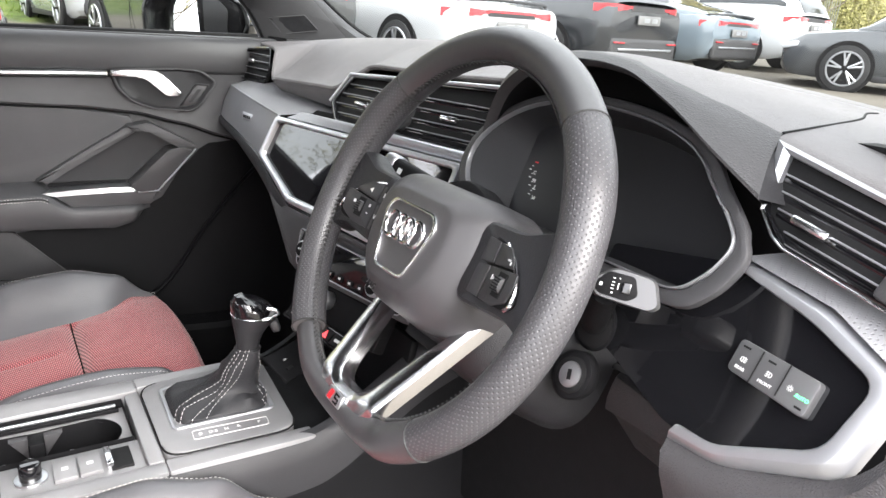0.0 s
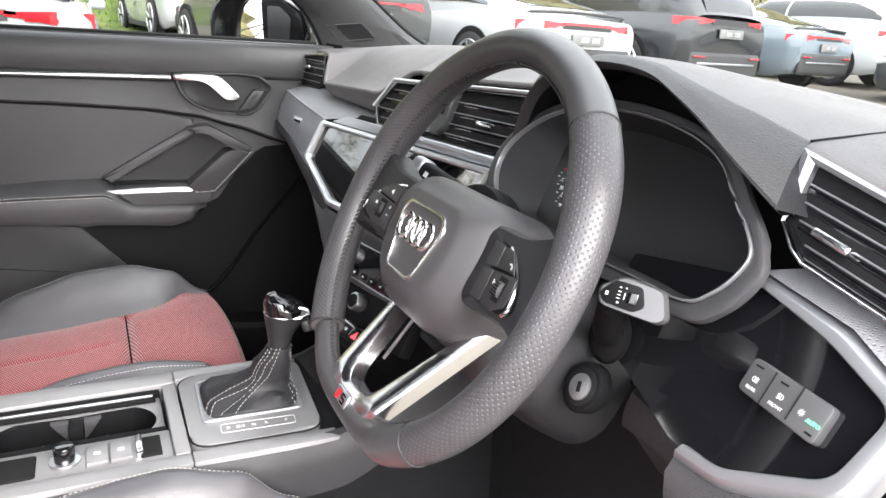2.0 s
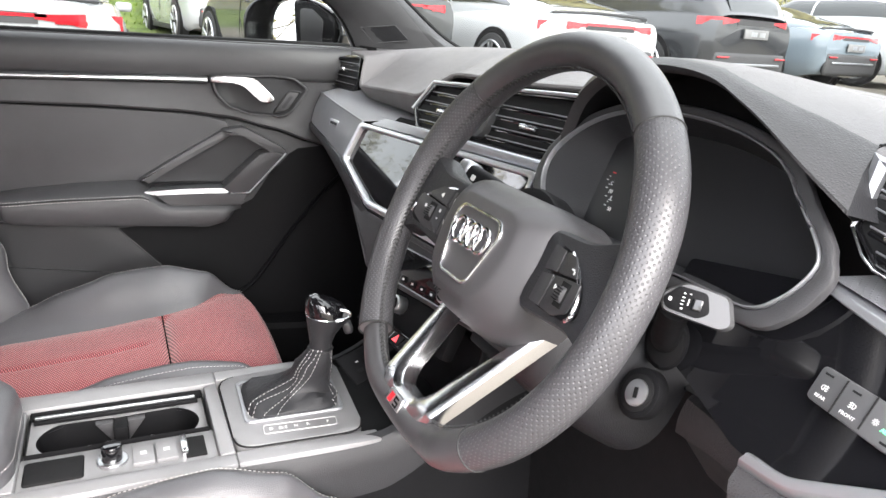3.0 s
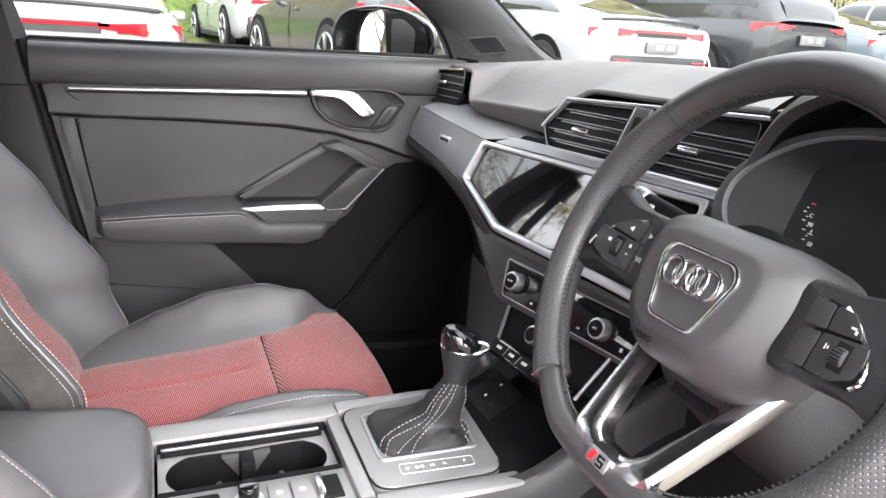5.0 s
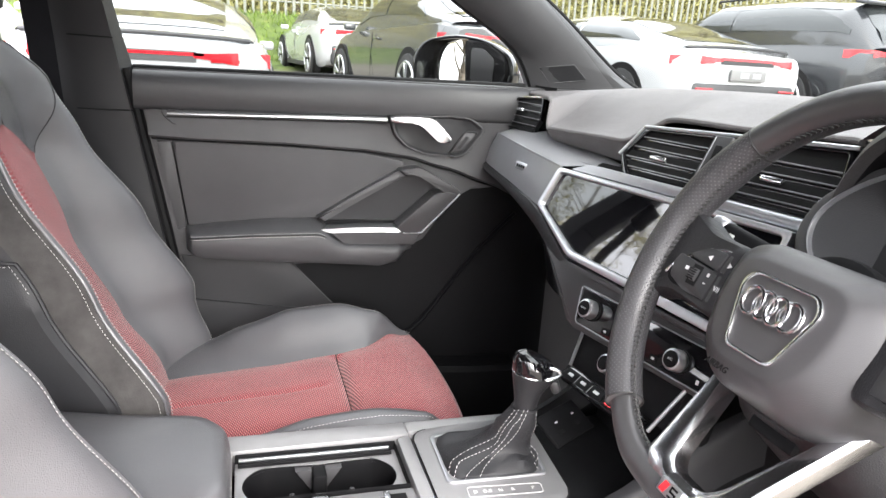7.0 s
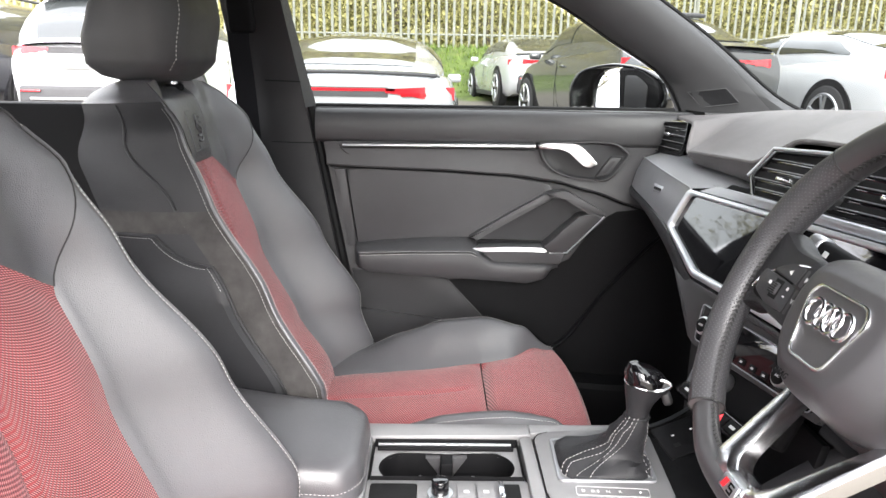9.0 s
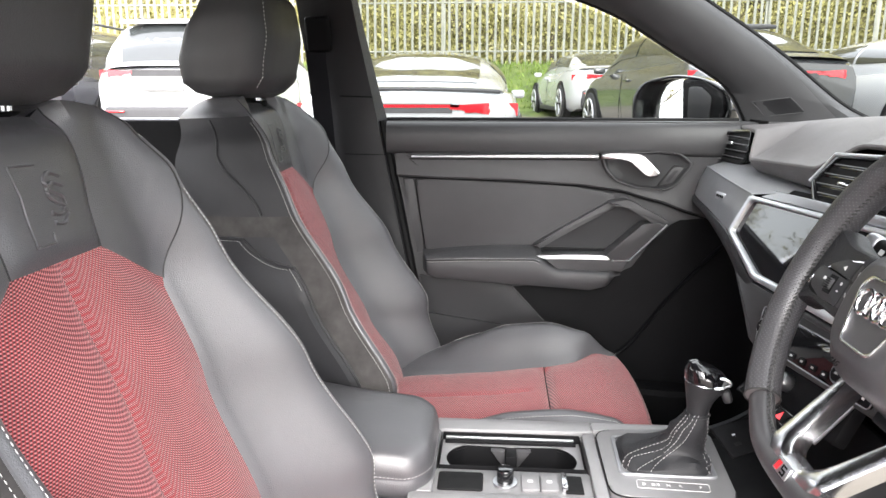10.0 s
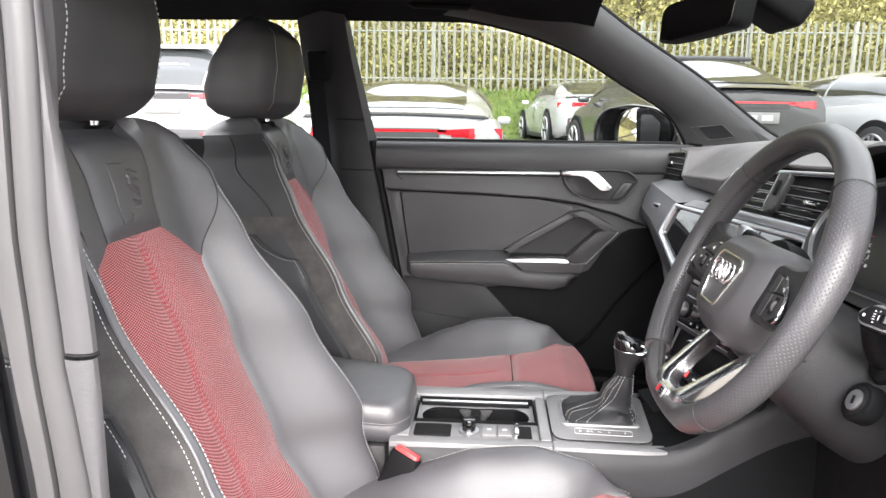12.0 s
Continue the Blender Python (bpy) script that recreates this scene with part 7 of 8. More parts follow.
# ---- outside: sloping car park with a grassy bank and a fence ----


def gz(x, y):
    return 0.10 + 0.036 * max(0, y) + 0.016 * max(0, x) * (1 - smooth01((y - 8) / 12)) + 1.17 * smooth01((y - 16.0) / 3.3)


gxs = [-260, -120, -60, -30] + [-20 + 1.0 * i for i in range(61)] + [50, 70, 120, 260]
gys = [-260, -120, -60, -30, -15, -8] + [-4 + 0.8 * i for i in range(36)] + [28, 40, 60, 120, 260]
rows = [[Vector((x, y, gz(min(x, 40), min(y, 30)))) for x in gxs] for y in gys]


def ground_material():
    m, nt, b = nodes_of("asphalt_and_grass")
    co = coords(nt)
    n1, n2 = noise_tex(nt, co, 0.35, 5), noise_tex(nt, co, 40, 4)
    asphalt = ramp(nt, n1, [(0.3, (0.085, 0.076, 0.062)), (0.7, (0.14, 0.125, 0.10))])
    grass = ramp(nt, noise_tex(nt, co, 2.5, 6), [(0.3, (0.03, 0.05, 0.008)), (0.55, (0.075, 0.11, 0.018)), (0.75, (0.13, 0.13, 0.04))])
    sep = nt.nodes.new("ShaderNodeSeparateXYZ")
    nt.links.new(co, sep.inputs[0])
    add = nt.nodes.new("ShaderNodeMath")
    add.operation = "MULTIPLY_ADD"
    nt.links.new(noise_tex(nt, co, 1.2, 5), add.inputs[0])
    add.inputs[1].default_value = 1.4
    nt.links.new(sep.outputs["Y"], add.inputs[2])
    edge = ramp(nt, add.outputs["Value"], [(0.0, (0, 0, 0)), (1.0, (1, 1, 1))])
    st = nt.nodes.new("ShaderNodeMapRange")
    st.inputs["From Min"].default_value, st.inputs["From Max"].default_value = 16.4, 16.8
    nt.links.new(add.outputs["Value"], st.inputs["Value"])
    mx = nt.nodes.new("ShaderNodeMixRGB")
    nt.links.new(st.outputs["Result"], mx.inputs["Fac"])
    nt.links.new(asphalt, mx.inputs["Color1"])
    nt.links.new(grass, mx.inputs["Color2"])
    nt.links.new(mx.outputs["Color"], b.inputs["Base Color"])
    b.inputs["Roughness"].default_value = 0.9
    nt.links.new(bump(nt, n2, 0.5, 0.02), b.inputs["Normal"])
    return m


tagged(part("ground", loft(rows, closed=False, caps=False), ground_material()), "pale worn asphalt of a car park with a grass bank", "ground", kind="structure")

# ---- parked cars ----
CAR_GLASS = surface("dark_car_glass", (0.03, 0.034, 0.035), 0.06, coat=0.4, var=0.05)
TYRE = surface("tyre_rubber", (0.018, 0.018, 0.019), 0.8, grain=60, grain_bump=0.3)
ALLOY = surface("alloy_rim", (0.45, 0.46, 0.48), 0.3, 0.9)
LAMP_RED = surface("red_lamp_lens", (0.42, 0.012, 0.02), 0.16, coat=1.0, var=0.25, large=20)
LAMP_DARK = surface("dark_red_lamp_lens", (0.30, 0.01, 0.015), 0.12, coat=1.0)
LAMP_WHITE = surface("headlamp_lens", (0.6, 0.62, 0.65), 0.1, coat=1.0)
CLADDING = surface("grey_car_cladding", (0.03, 0.03, 0.032), 0.6)
PLATE = surface("plain_plate", (0.16, 0.16, 0.16), 0.5)


def paint(name, color):
    return surface(name, color, 0.22, 0.0, var=0.02, coat=1.0)


STYLES = {
    "coupe": dict(L=4.95, w=0.97, wr=0.36, wb=2.9, belt=[(-0.5, 0.93), (-0.44, 1.0), (-0.3, 0.99), (0.1, 0.93), (0.26, 0.88), (0.42, 0.78), (0.5, 0.62)],
                  roof=[(-0.46, 1.02), (-0.36, 1.14), (-0.2, 1.34), (-0.04, 1.41), (0.08, 1.39), (0.17, 1.22), (0.27, 0.90)], back=(-0.42, -0.16), lamp=0.87),
    "suv_coupe": dict(L=4.9, w=0.97, wr=0.38, wb=2.93, belt=[(-0.5, 1.05), (-0.44, 1.12), (-0.3, 1.10), (0.1, 1.05), (0.27, 1.0), (0.42, 0.92), (0.5, 0.72)],
                      roof=[(-0.47, 1.14), (-0.40, 1.24), (-0.24, 1.52), (-0.05, 1.62), (0.08, 1.60), (0.18, 1.38), (0.28, 1.02)], back=(-0.43, -0.20), lamp=0.97),
    "suv": dict(L=5.0, w=0.985, wr=0.38, wb=2.99, belt=[(-0.5, 1.02), (-0.45, 1.10), (-0.3, 1.10), (0.1, 1.06), (0.27, 1.02), (0.42, 0.94), (0.5, 0.74)],
                roof=[(-0.497, 1.10), (-0.475, 1.34), (-0.42, 1.66), (-0.2, 1.73), (0.05, 1.71), (0.14, 1.52), (0.28, 1.04)], back=(-0.492, -0.43), lamp=1.02),
}


def build_car(style, color, label, bar=True):
    st = STYLES[style]
    L, w, belt, roof = st["L"], st["w"], st["belt"], st["roof"]
    car = thing("parked_car", label, "car", "parked cars")
    wid = lambda s: w * table(s, [(-0.5, 0.84), (-0.46, 0.95), (-0.35, 1.0), (0.3, 0.99), (0.42, 0.93), (0.47, 0.85), (0.5, 0.66)])

    def body_ring(s):
        zb = table(s, belt)
        zl = table(s, [(-0.5, 0.42), (-0.48, 0.28), (-0.4, 0.2), (0.4, 0.2), (0.48, 0.24), (0.5, 0.36)])
        ww = wid(s)
        half = [(0, zl), (ww * 0.88, zl), (ww * 0.96, zl + 0.08), (ww * 0.985, zl + (zb - zl) * 0.35), (ww, zl + (zb - zl) * 0.6), (ww * 0.985, zl + (zb - zl) * 0.8), (ww * 0.93, zb - 0.03), (ww * 0.85, zb), (0, zb + 0.025)]
        return [Vector((s * L, y, z)) for y, z in half] + [Vector((s * L, -y, z)) for y, z in half[-2:0:-1]]

    stations = [-0.5, -0.49, -0.475, -0.45, -0.42, -0.38, -0.3, -0.2, -0.1, 0.0, 0.1, 0.2, 0.3, 0.38, 0.43, 0.47, 0.49, 0.5]
    part("body", loft([body_ring(s) for s in stations]), color, car)

    def cabin(s, v, out=0.0):
        zb, zr = table(s, belt) - 0.01, table(s, roof)
        h = max(0.0, zr - zb)
        hm = max(z for _, z in roof) - zb
        wb_ = wid(s) * 0.87
        a = abs(v)
        q = a * math.pi / 2
        y, z = wb_ * math.sin(q) ** 0.8 * (1 - 0.10 * min(1, h / hm) * (1 - a)), zb + h * max(0.0, math.cos(q)) ** 0.55
        p = Vector((s * L, math.copysign(y, v) if v else 0.0, z))
        if out:
            p += Vector((-out * 0.6 if s < -0.1 else (out * 0.6 if s > 0.1 else 0), math.copysign(out, v) if a > 0.5 else 0, out if a <= 0.5 else 0))
        return p

    s0, s1 = roof[0][0], roof[-1][0]
    part("roof", loft([[cabin(s0 + (s1 - s0) * i / 30, -1 + j / 12) for j in range(25)] for i in range(31)], closed=False, caps=False), color, car)

    def pane_(name, a0, a1, v0, v1, n=10):
        rows_ = [[cabin(a0 + (a1 - a0) * i / n, v0(i / n) + (v1(i / n) - v0(i / n)) * j / 8, 0.006) for j in range(9)] for i in range(n + 1)]
        return part(name, loft(rows_, closed=False, caps=False), CAR_GLASS, car, "dark window")

    b0, b1 = st["back"]
    pane_("rear_window", b0, b1, lambda q: -0.46, lambda q: 0.46)
    pane_("windscreen", 0.09, 0.24, lambda q: -0.47, lambda q: 0.47)
    e0 = b0 + 0.10 if style != "suv" else -0.44
    for sg in (1, -1):
        pane_("side_window", e0, -0.06, lambda q: sg * (0.56 + 0.30 * (1 - min(1, q * 3))), lambda q: sg * 0.93)
        pane_("side_window", -0.05, 0.20, lambda q: sg * (0.56 + 0.34 * max(0, (q - 0.55) / 0.45)), lambda q: sg * 0.93)
        part("door_mirror", box(0.11, 0.17, 0.10, pose(0.185 * L, sg * (w + 0.03), table(0.19, belt) + 0.05), 0.035, 3), color, car)
        part("sill", box(st["wb"] - 0.9, 0.05, 0.12, pose(0, sg * w * 0.93, 0.25), 0.02), CLADDING, car)
        part("door_joint", tube([(-0.02, sg * (w * 0.99), 0.35), (-0.02, sg * (w * 1.0), 0.6), (-0.03, sg * w * 0.975, table(0, belt) - 0.06)], 0.006, 5), RUBBER, car)
        part("door_handle", box(0.2, 0.03, 0.03, pose(-0.25, sg * w * 0.995, table(0, belt) - 0.14), 0.01), color, car)
        for e in (1, -1):
            cx = e * st["wb"] / 2 - 0.02
            part("wheel_arch", disc(st["wr"] + 0.06, 0.05, pose(cx, sg * (w - 0.022), st["wr"] + 0.01, 90, 0, 0), 32), RUBBER, car)
            wh = part("wheel", disc(st["wr"], 0.2, pose(cx, sg * (w - 0.08), st["wr"], 90, 0, 0), 36, 0.03), TYRE, car, "black tyre")
            part("rim_back", disc(st["wr"] * 0.74, 0.02, pose(cx, sg * (w + 0.012), st["wr"], 90, 0, 0), 32), RUBBER, wh)
            bm = bmesh.new()
            for k in range(5):
                a = 2 * math.pi * k / 5 + 0.3
                for off in (-0.16, 0.16):
                    tube([(cx + 0.05 * math.cos(a), sg * (w + 0.022), st["wr"] + 0.05 * math.sin(a)), (cx + st["wr"] * 0.7 * math.cos(a + off), sg * (w + 0.026), st["wr"] + st["wr"] * 0.7 * math.sin(a + off))], 0.02, 5, bm=bm)
            tube([(cx + st["wr"] * 0.72 * math.cos(q), sg * (w + 0.022), st["wr"] + st["wr"] * 0.72 * math.sin(q)) for q in (2 * math.pi * k / 32 for k in range(32))], 0.018, 6, closed=True, bm=bm, up=(0, 1, 0))
            part("rim", bm, ALLOY, wh, "alloy spokes")
        part("headlamp", box(0.3, 0.36, 0.10, pose(0.465 * L, sg * w * 0.66, table(0.46, belt) - 0.13, 0, 12, sg * -22), 0.03, 2), LAMP_WHITE, car, "clear headlamp")
    # tail lamps: wedges wrapped round the corners, with a bar between
    zl = st["lamp"]

    def tail(v, z):
        """A place on the tail: v across from -1 to 1."""
        a = abs(v)
        yy = v * w * 0.93
        xx = -0.5 * L - 0.012 + 0.05 * L * max(0, (a - 0.72) / 0.28) ** 1.6 * 0.9
        return Vector((xx, yy, z))

    for sg in (1, -1):
        rows_ = [[tail(sg * (0.42 + 0.60 * i / 12), zl + dz * (0.35 + 0.65 * smooth01(i / 9)) - 0.02 * (i / 12)) for i in range(13)] for dz in (-0.055, -0.015, 0.045)]
        lamp = part("tail_lamp", loft(rows_, closed=False, caps=False), LAMP_RED, car, "red tail lamp")
        rows_ = [[tail(sg * (0.55 + 0.42 * i / 8), zl + dz) + Vector((-0.004, 0, 0)) for i in range(9)] for dz in (-0.045, -0.02)]
        part("lamp_inner", loft(rows_, closed=False, caps=False), LAMP_DARK, lamp, "dark lamp inlay")
    if bar:
        part("light_bar", loft([[tail(-0.5 + i / 12, zl + dz) for i in range(13)] for dz in (-0.006, 0.016)], closed=False, caps=False), LAMP_RED, car, "red light bar")
    part("tail_panel", loft([[tail(-0.44 + 0.88 * i / 12, zl + dz) + Vector((0.004, 0, 0)) for i in range(13)] for dz in (-0.05, 0.024)], closed=False, caps=False), CLADDING, car, "dark strip between the lamps")
    part("bumper", box(0.10, w * 1.6, 0.36, pose(-0.495 * L, 0, 0.44), 0.06, 3), CLADDING, car, "dark lower bumper")
    part("bumper_strip", box(0.03, w * 1.3, 0.035, pose(-0.506 * L, 0, 0.46), 0.01), ALLOY, car)
    for sg in (1, -1):
        part("reflector", box(0.02, 0.24, 0.022, pose(-0.508 * L, sg * w * 0.64, 0.55), 0.006), LAMP_RED, car, "red reflector")
    part("plate", box(0.02, 0.52, 0.12, pose(-0.507 * L, 0, zl - 0.16), 0.004), PLATE, car, "plain number plate")
    for k in (-0.12, 0.06):
        part("plate_bar", box(0.004, 0.13, 0.06, pose(-0.507 * L - 0.012, k, zl - 0.16)), ALLOY, car)
    if style != "coupe":
        part("spoiler", box(0.25, w * 1.25, 0.05, pose((b1 - 0.0) * L, 0, table(b1, roof) + 0.02, 0, -8, 0), 0.02, 2), color if style == "suv" else CLADDING, car)
        for sg in (1, -1) if style == "suv" else ():
            part("roof_rail", tube([(x * L, sg * w * 0.60, table(x, roof) + 0.02) for x in (-0.36, -0.3, -0.2, -0.05, 0.06)], 0.02, 6), CLADDING, car)
    else:
        part("deck_edge", tube([tail(v, 0) + Vector((0.06 + 0.10 * abs(v) ** 3, 0, 1.008 - 0.03 * v * v)) for v in (-0.85 + 0.17 * i for i in range(11))], 0.018, 6), CLADDING, car, "dark spoiler lip")
    return car


def place(car, x, y, turn):
    """Rear axle's middle over (x, y), nose turned by so many degrees from straight ahead."""
    car.matrix_basis = pose(x, y, gz(x, y) - (0.09 if y < 7.5 and x < 0 else 0), 0, 0, 90 + turn)
    return car


WHITE = paint("white_car_paint", (0.42, 0.43, 0.44))
place(build_car("coupe", paint("silver_car_paint", (0.32, 0.33, 0.34)), "silver coupe parked with its tail to the window"), -0.62, 7.25, 0)
place(build_car("coupe", WHITE, "white coupe parked before the grass bank"), 2.15, 15.3, 7)
place(build_car("suv_coupe", paint("grey_car_paint", (0.115, 0.12, 0.115)), "dark grey coupe sport utility car"), 3.55, 12.9, 11)
place(build_car("suv_coupe", paint("mid_grey_paint", (0.045, 0.048, 0.05)), "mid grey coupe sport utility car"), 2.75, 9.35, 8)
place(build_car("coupe", WHITE, "white coupe with a full light bar"), 5.25, 8.75, 8)
place(build_car("suv", paint("black_car_paint", (0.025, 0.027, 0.03)), "black sport utility car", False), 7.85, 9.05, 8)
place(build_car("coupe", paint("blue_car_paint", (0.16, 0.195, 0.225)), "light blue-grey coupe parked in the row"), 11.1, 9.9, 8)
place(build_car("suv", paint("pale_car_paint", (0.55, 0.56, 0.57)), "pale silver sport utility car", False), 14.3, 10.5, 8)
place(build_car("suv", paint("slate_car_paint", (0.055, 0.06, 0.066)), "slate grey sport utility car", False), 13.9, 5.1, 28)
place(build_car("suv", WHITE, "white sport utility car beyond the rear window", False), -3.9, 10.1, 0)
place(build_car("suv", paint("dark_car_paint", (0.03, 0.03, 0.035)), "dark sport utility car", False), -6.6, 11.0, 0)
place(build_car("coupe", paint("mid_grey_car_paint", (0.2, 0.22, 0.25)), "grey coupe in the far row"), 7.9, 14.7, 60)

# ---- palisade fence on the bank ----
FENCE_Y = 19.6
GALV = surface("weathered_galvanised_steel", (0.24, 0.245, 0.21), 0.6, 0.1, grain=20, grain_bump=0.2, var=0.2, large=1.5)
fence = thing("palisade_fence", "weathered galvanised palisade fence on the bank", "fence")
rng = random.Random(4)
bm = bmesh.new()
prof = [(-0.036, 0.0), (-0.018, -0.018), (0.0, -0.006), (0.018, -0.018), (0.036, 0.0), (0.0, 0.012)]
lo = [bm.verts.new((x, y, 0)) for x, y in prof]
hi = [bm.verts.new((x, y, 1.90)) for x, y in prof]
tips = [bm.verts.new((x, -0.004, 2.02)) for x in (-0.022, 0.0, 0.022)]
for i in range(6):
    bm.faces.new((lo[i], lo[(i + 1) % 6], hi[(i + 1) % 6], hi[i]))
bm.faces.new((hi[0], hi[1], tips[0]))
bm.faces.new((hi[1], hi[2], tips[1]))
bm.faces.new((hi[2], hi[3], tips[1]))
bm.faces.new((hi[3], hi[4], tips[2]))
bm.faces.new(hi)
pale_me = to_mesh("pale", bm, GALV, False)
bx0 = -13.0
for i in range(230):
    x = bx0 + 0.21 * i
    p = new("pale", pale_me)
    p.parent = fence
    p.matrix_basis = pose(x, FENCE_Y, gz(x, FENCE_Y) - 0.04 + rng.uniform(-0.015, 0.015), rng.uniform(-0.6, 0.6), rng.uniform(-0.9, 0.9), rng.uniform(-4, 4))
for z in (0.35, 1.65):
    part("rail", tube([(x, FENCE_Y + 0.035, gz(x, FENCE_Y) + z) for x in (bx0 + 2.0 * i for i in range(25))], 0.026, 4), GALV, fence)
for i in range(17):
    x = bx0 + 2.9 * i
    part("post", box(0.08, 0.08, 2.0, pose(x, FENCE_Y + 0.09, gz(x, FENCE_Y) + 0.97), 0.004), GALV, fence)

# ---- grass, undergrowth and trees ----


def leafy(name, col, rough=0.6):
    m, nt, b = nodes_of(name)
    g = nt.nodes.new("ShaderNodeNewGeometry")
    nt.links.new(ramp(nt, g.outputs["Random Per Island"], [(0.0, shade(col, 0.7)), (0.5, col), (1.0, shade(col, 1.3))]), b.inputs["Base Color"])
    b.inputs["Roughness"].default_value = rough
    b.inputs["Subsurface Weight"].default_value = 0.0
    return m


LEAF = leafy("spring_leaves", (0.30, 0.27, 0.07))
LEAF_DARK = leafy("hedge_leaves", (0.29, 0.27, 0.10))
BLADE = leafy("grass_blades", (0.09, 0.14, 0.012))
BARK = surface("grey_brown_bark", (0.12, 0.10, 0.075), 0.9, grain=30, grain_bump=0.8, var=0.3, large=3)


def leaves(spots, size, rng_, lean=1.0):
    verts, faces = [], []
    for c in spots:
        s = size * rng_.uniform(0.6, 1.4)
        d = Vector((rng_.gauss(0, 1), rng_.gauss(0, 1), rng_.gauss(0, 1) * lean)).normalized()
        e = d.orthogonal().normalized()
        e.rotate(Matrix.Rotation(rng_.uniform(0, 6.3), 3, d))
        f = d.cross(e)
        k = len(verts)
        verts += [c - e * s, c + f * s * 0.45, c + e * s, c - f * s * 0.45]
        faces.append((k, k + 1, k + 2, k + 3))
    return verts, faces


def leaf_mesh(name, verts, faces, mat_):
    me = bpy.data.meshes.new(name)
    me.from_pydata(verts, [], faces)
    me.materials.append(mat_)
    return me


verts, faces = [], []
for i in range(16000):
    x, y = rng.uniform(-14, 30), 16.2 + 3.6 * rng.random() ** 0.8
    z, h, a = gz(x, y), rng.uniform(0.05, 0.16), rng.uniform(0, 6.3)
    k = len(verts)
    c, s = 0.02 * math.cos(a), 0.02 * math.sin(a)
    verts += [Vector((x - c, y - s, z)), Vector((x + c, y + s, z)), Vector((x + rng.gauss(0, 0.04), y + rng.gauss(0, 0.04), z + h))]
    faces.append((k, k + 1, k + 2))
tagged(new("grass", leaf_mesh("grass", verts, faces, BLADE)), "long green grass on the bank", "grass", kind="stuff")

spots = []
for i in range(1100):
    x = rng.uniform(-16, 42)
    c = Vector((x, 21.2 + rng.uniform(-0.6, 1.8), gz(x, 21) + rng.random() ** 1.2 * 3.6))
    spots += [c + Vector((rng.gauss(0, 0.45), rng.gauss(0, 0.35), rng.gauss(0, 0.4))) for _ in range(80)]
for i in range(900):
    x = rng.uniform(-26, 60)
    c = Vector((x, 26 + rng.uniform(-2, 5), gz(x, 21) + rng.random() * 6.5))
    spots += [c + Vector((rng.gauss(0, 0.8), rng.gauss(0, 0.5), rng.gauss(0, 0.7))) for _ in range(26)]
v_, f_ = leaves(spots, 0.075, rng)
tagged(new("undergrowth", leaf_mesh("undergrowth", v_, f_, LEAF_DARK)), "tangled spring undergrowth behind the fence", "hedge", kind="stuff")


def build_tree(seed, height):
    r = random.Random(seed)
    tree = thing("tree", "slender tree coming into yellow-green leaf", "tree", "trees behind the fence")
    trunk = [Vector((0, 0, -0.3))]
    for i in range(7):
        trunk.append(trunk[-1] + Vector((r.gauss(0, 0.09), r.gauss(0, 0.09), height / 7)))
    bm = tube(trunk, lambda t: 0.15 * (1 - 0.85 * t) + 0.015, 9)
    spots_ = []
    for i in range(26):
        t = r.uniform(0.2, 0.97)
        k = min(6, int(t * 7))
        base_ = trunk[k].lerp(trunk[k + 1], t * 7 - k)
        a = r.uniform(0, 6.3)
        ln = height * 0.30 * (1.15 - t) * r.uniform(0.7, 1.2) + 0.4
        mid_ = base_ + Vector((math.cos(a), math.sin(a), 0.5)) * ln * 0.5
        end_ = base_ + Vector((math.cos(a), math.sin(a), 0.75)) * ln + Vector((0, 0, r.uniform(-0.2, 0.4)))
        tube([base_, mid_, end_], lambda q: 0.05 * (1 - 0.8 * q) * (1.2 - t), 5, bm=bm)
        for _ in range(5):
            q0 = mid_.lerp(end_, r.random())
            tip_ = q0 + Vector((r.gauss(0, 0.5), r.gauss(0, 0.5), r.gauss(0.25, 0.35)))
            tube([q0, tip_], lambda q: 0.014 * (1 - 0.7 * q), 4, bm=bm)
            spots_ += [q0.lerp(tip_, r.random() ** 0.6) + Vector((r.gauss(0, 0.16), r.gauss(0, 0.16), r.gauss(0, 0.16))) for _ in range(18)]
    part("trunk", bm, BARK, tree, "grey-brown trunk with limbs")
    v2, f2 = leaves(spots_, 0.06, r)
    crown = new("crown", leaf_mesh("crown", v2, f2, LEAF))
    crown.parent = tree
    return tree


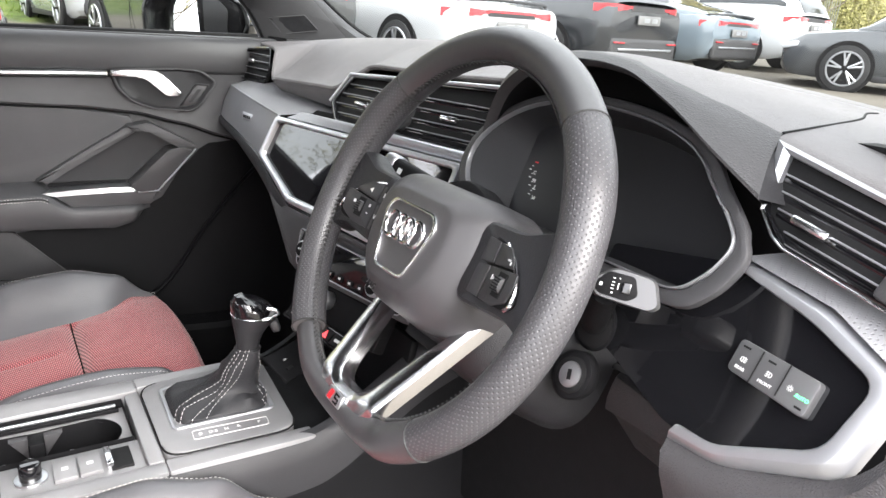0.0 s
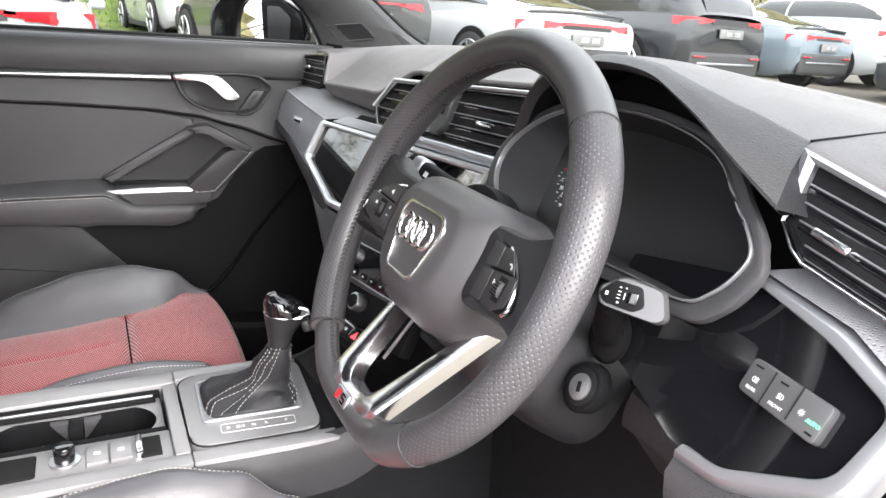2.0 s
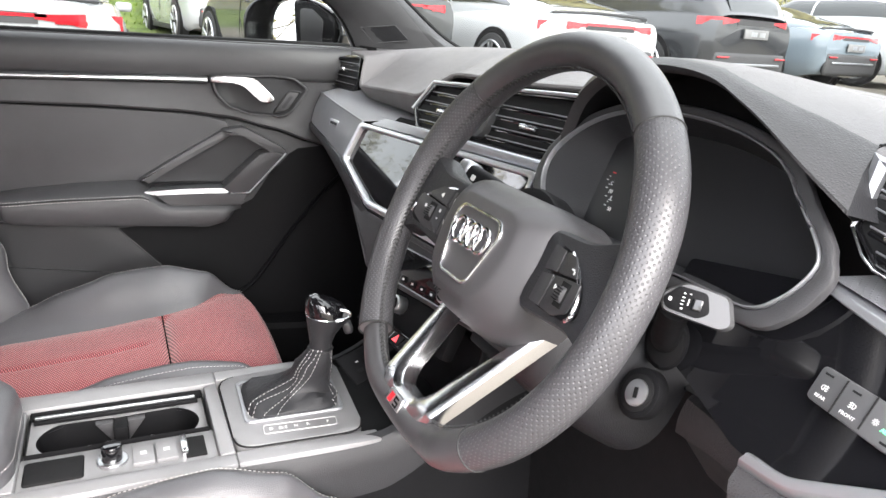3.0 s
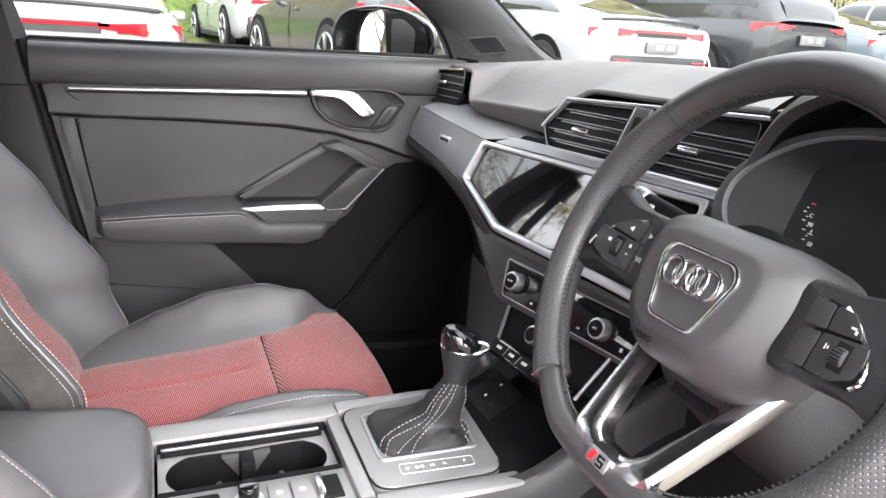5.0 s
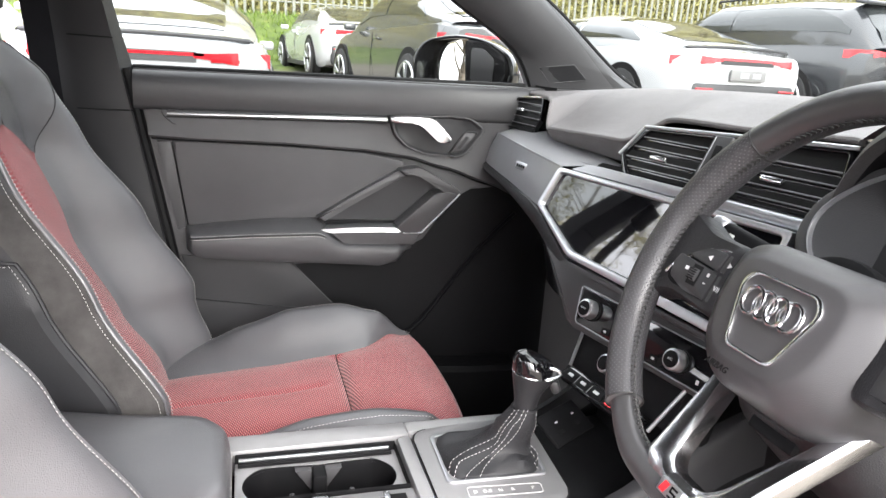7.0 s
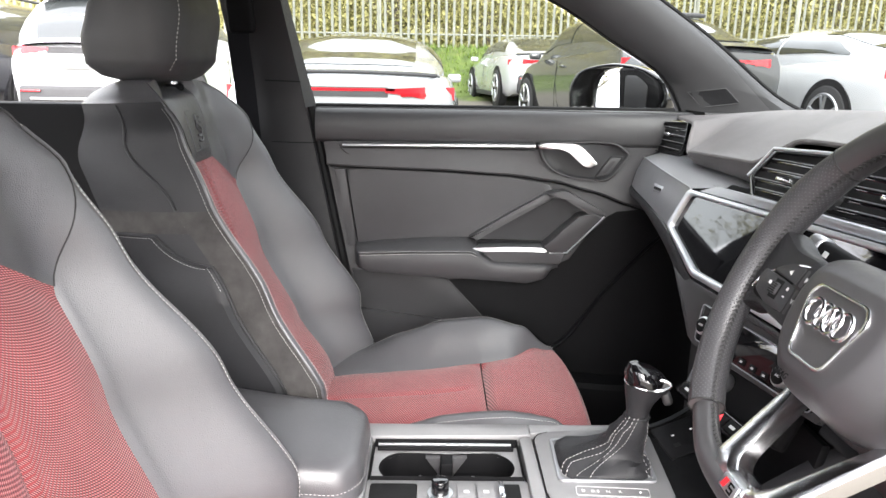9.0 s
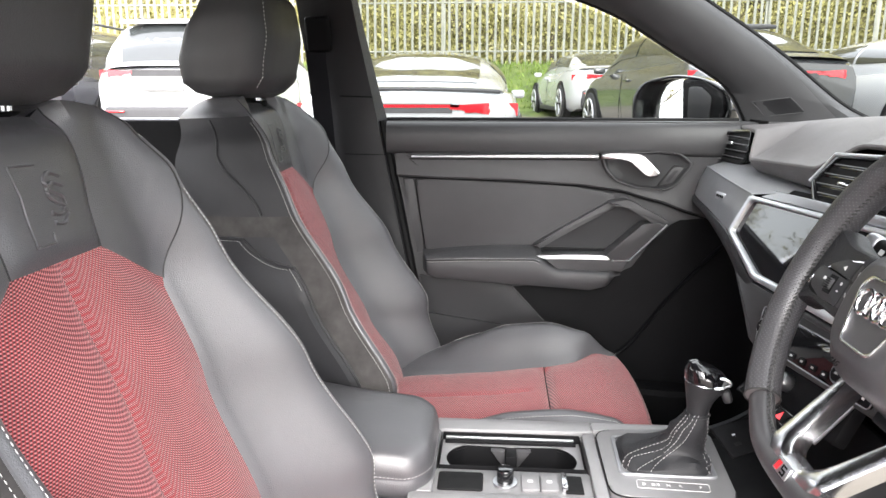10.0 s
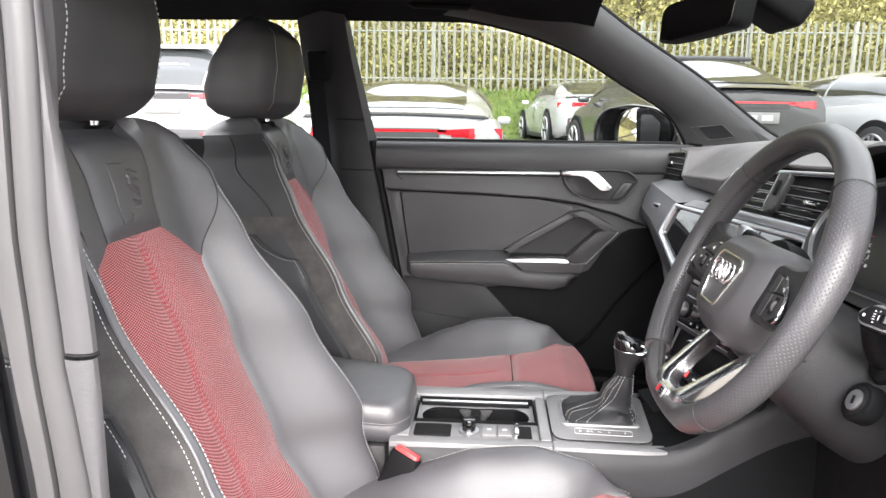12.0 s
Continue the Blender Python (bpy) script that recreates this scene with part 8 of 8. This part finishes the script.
kinds = [build_tree(11, 8.0), build_tree(12, 9.5), build_tree(13, 7.0)]
# the last row stands unseen behind the camera, added to cut low skylight
spots_at = [(-12 + 2.1 * i + rng.uniform(-0.7, 0.7), 22.6 + rng.uniform(0, 4.5)) for i in range(25)] + [(-22 + rng.uniform(-3, 3), -2 + 3.2 * i) for i in range(9)] + [(rng.uniform(26, 34), -8 + 3.5 * i) for i in range(8)] + [(-16 + 2.6 * i + rng.uniform(-0.8, 0.8), -17 - rng.uniform(0, 5)) for i in range(14)]
for i, (x, y) in enumerate(spots_at):
    m = pose(x, y, gz(min(x, 40), min(y, 30)), 0, 0, rng.uniform(0, 360)) @ Matrix.Diagonal((1, 1, rng.uniform(0.85, 1.15), 1))
    if i < 3:
        kinds[i].matrix_basis = m
    else:
        copy_thing(kinds[i % 3], m)

# far woodland behind the bank
def wood_material():
    m, nt, b = nodes_of("distant_woodland")
    co = coords(nt)
    mp = nt.nodes.new("ShaderNodeMapping")
    mp.inputs["Scale"].default_value = (1, 1, 0.35)
    nt.links.new(co, mp.inputs["Vector"])
    c1 = ramp(nt, noise_tex(nt, mp.outputs["Vector"], 1.3, 7, 0.7), [(0.28, (0.10, 0.09, 0.06)), (0.5, (0.23, 0.21, 0.11)), (0.72, (0.36, 0.34, 0.14))])
    nt.links.new(c1, b.inputs["Base Color"])
    b.inputs["Roughness"].default_value = 1.0
    b.inputs["Specular IOR Level"].default_value = 0.0
    nt.links.new(bump(nt, noise_tex(nt, co, 4, 6), 0.8, 0.4), b.inputs["Normal"])
    return m


rows = []
for z in range(8):
    rows.append([Vector((x, 25.8 + 0.9 * math.sin(x * 0.9) + 0.5 * math.sin(z * 2.1 + x * 0.33) - 0.003 * (x - 5) ** 2, 0.5 + (0.5 + 1.1 * smooth01((x + 26) / 18)) * z + (0.8 * math.sin(x * 0.7) + 0.5 * math.sin(x * 1.9)) * (z / 7) ** 2)) for x in (-70 + 1.5 * i for i in range(101))])
tagged(part("backdrop", loft(rows, closed=False, caps=False), wood_material()), "olive and brown spring woodland in the distance", "woodland", kind="structure")
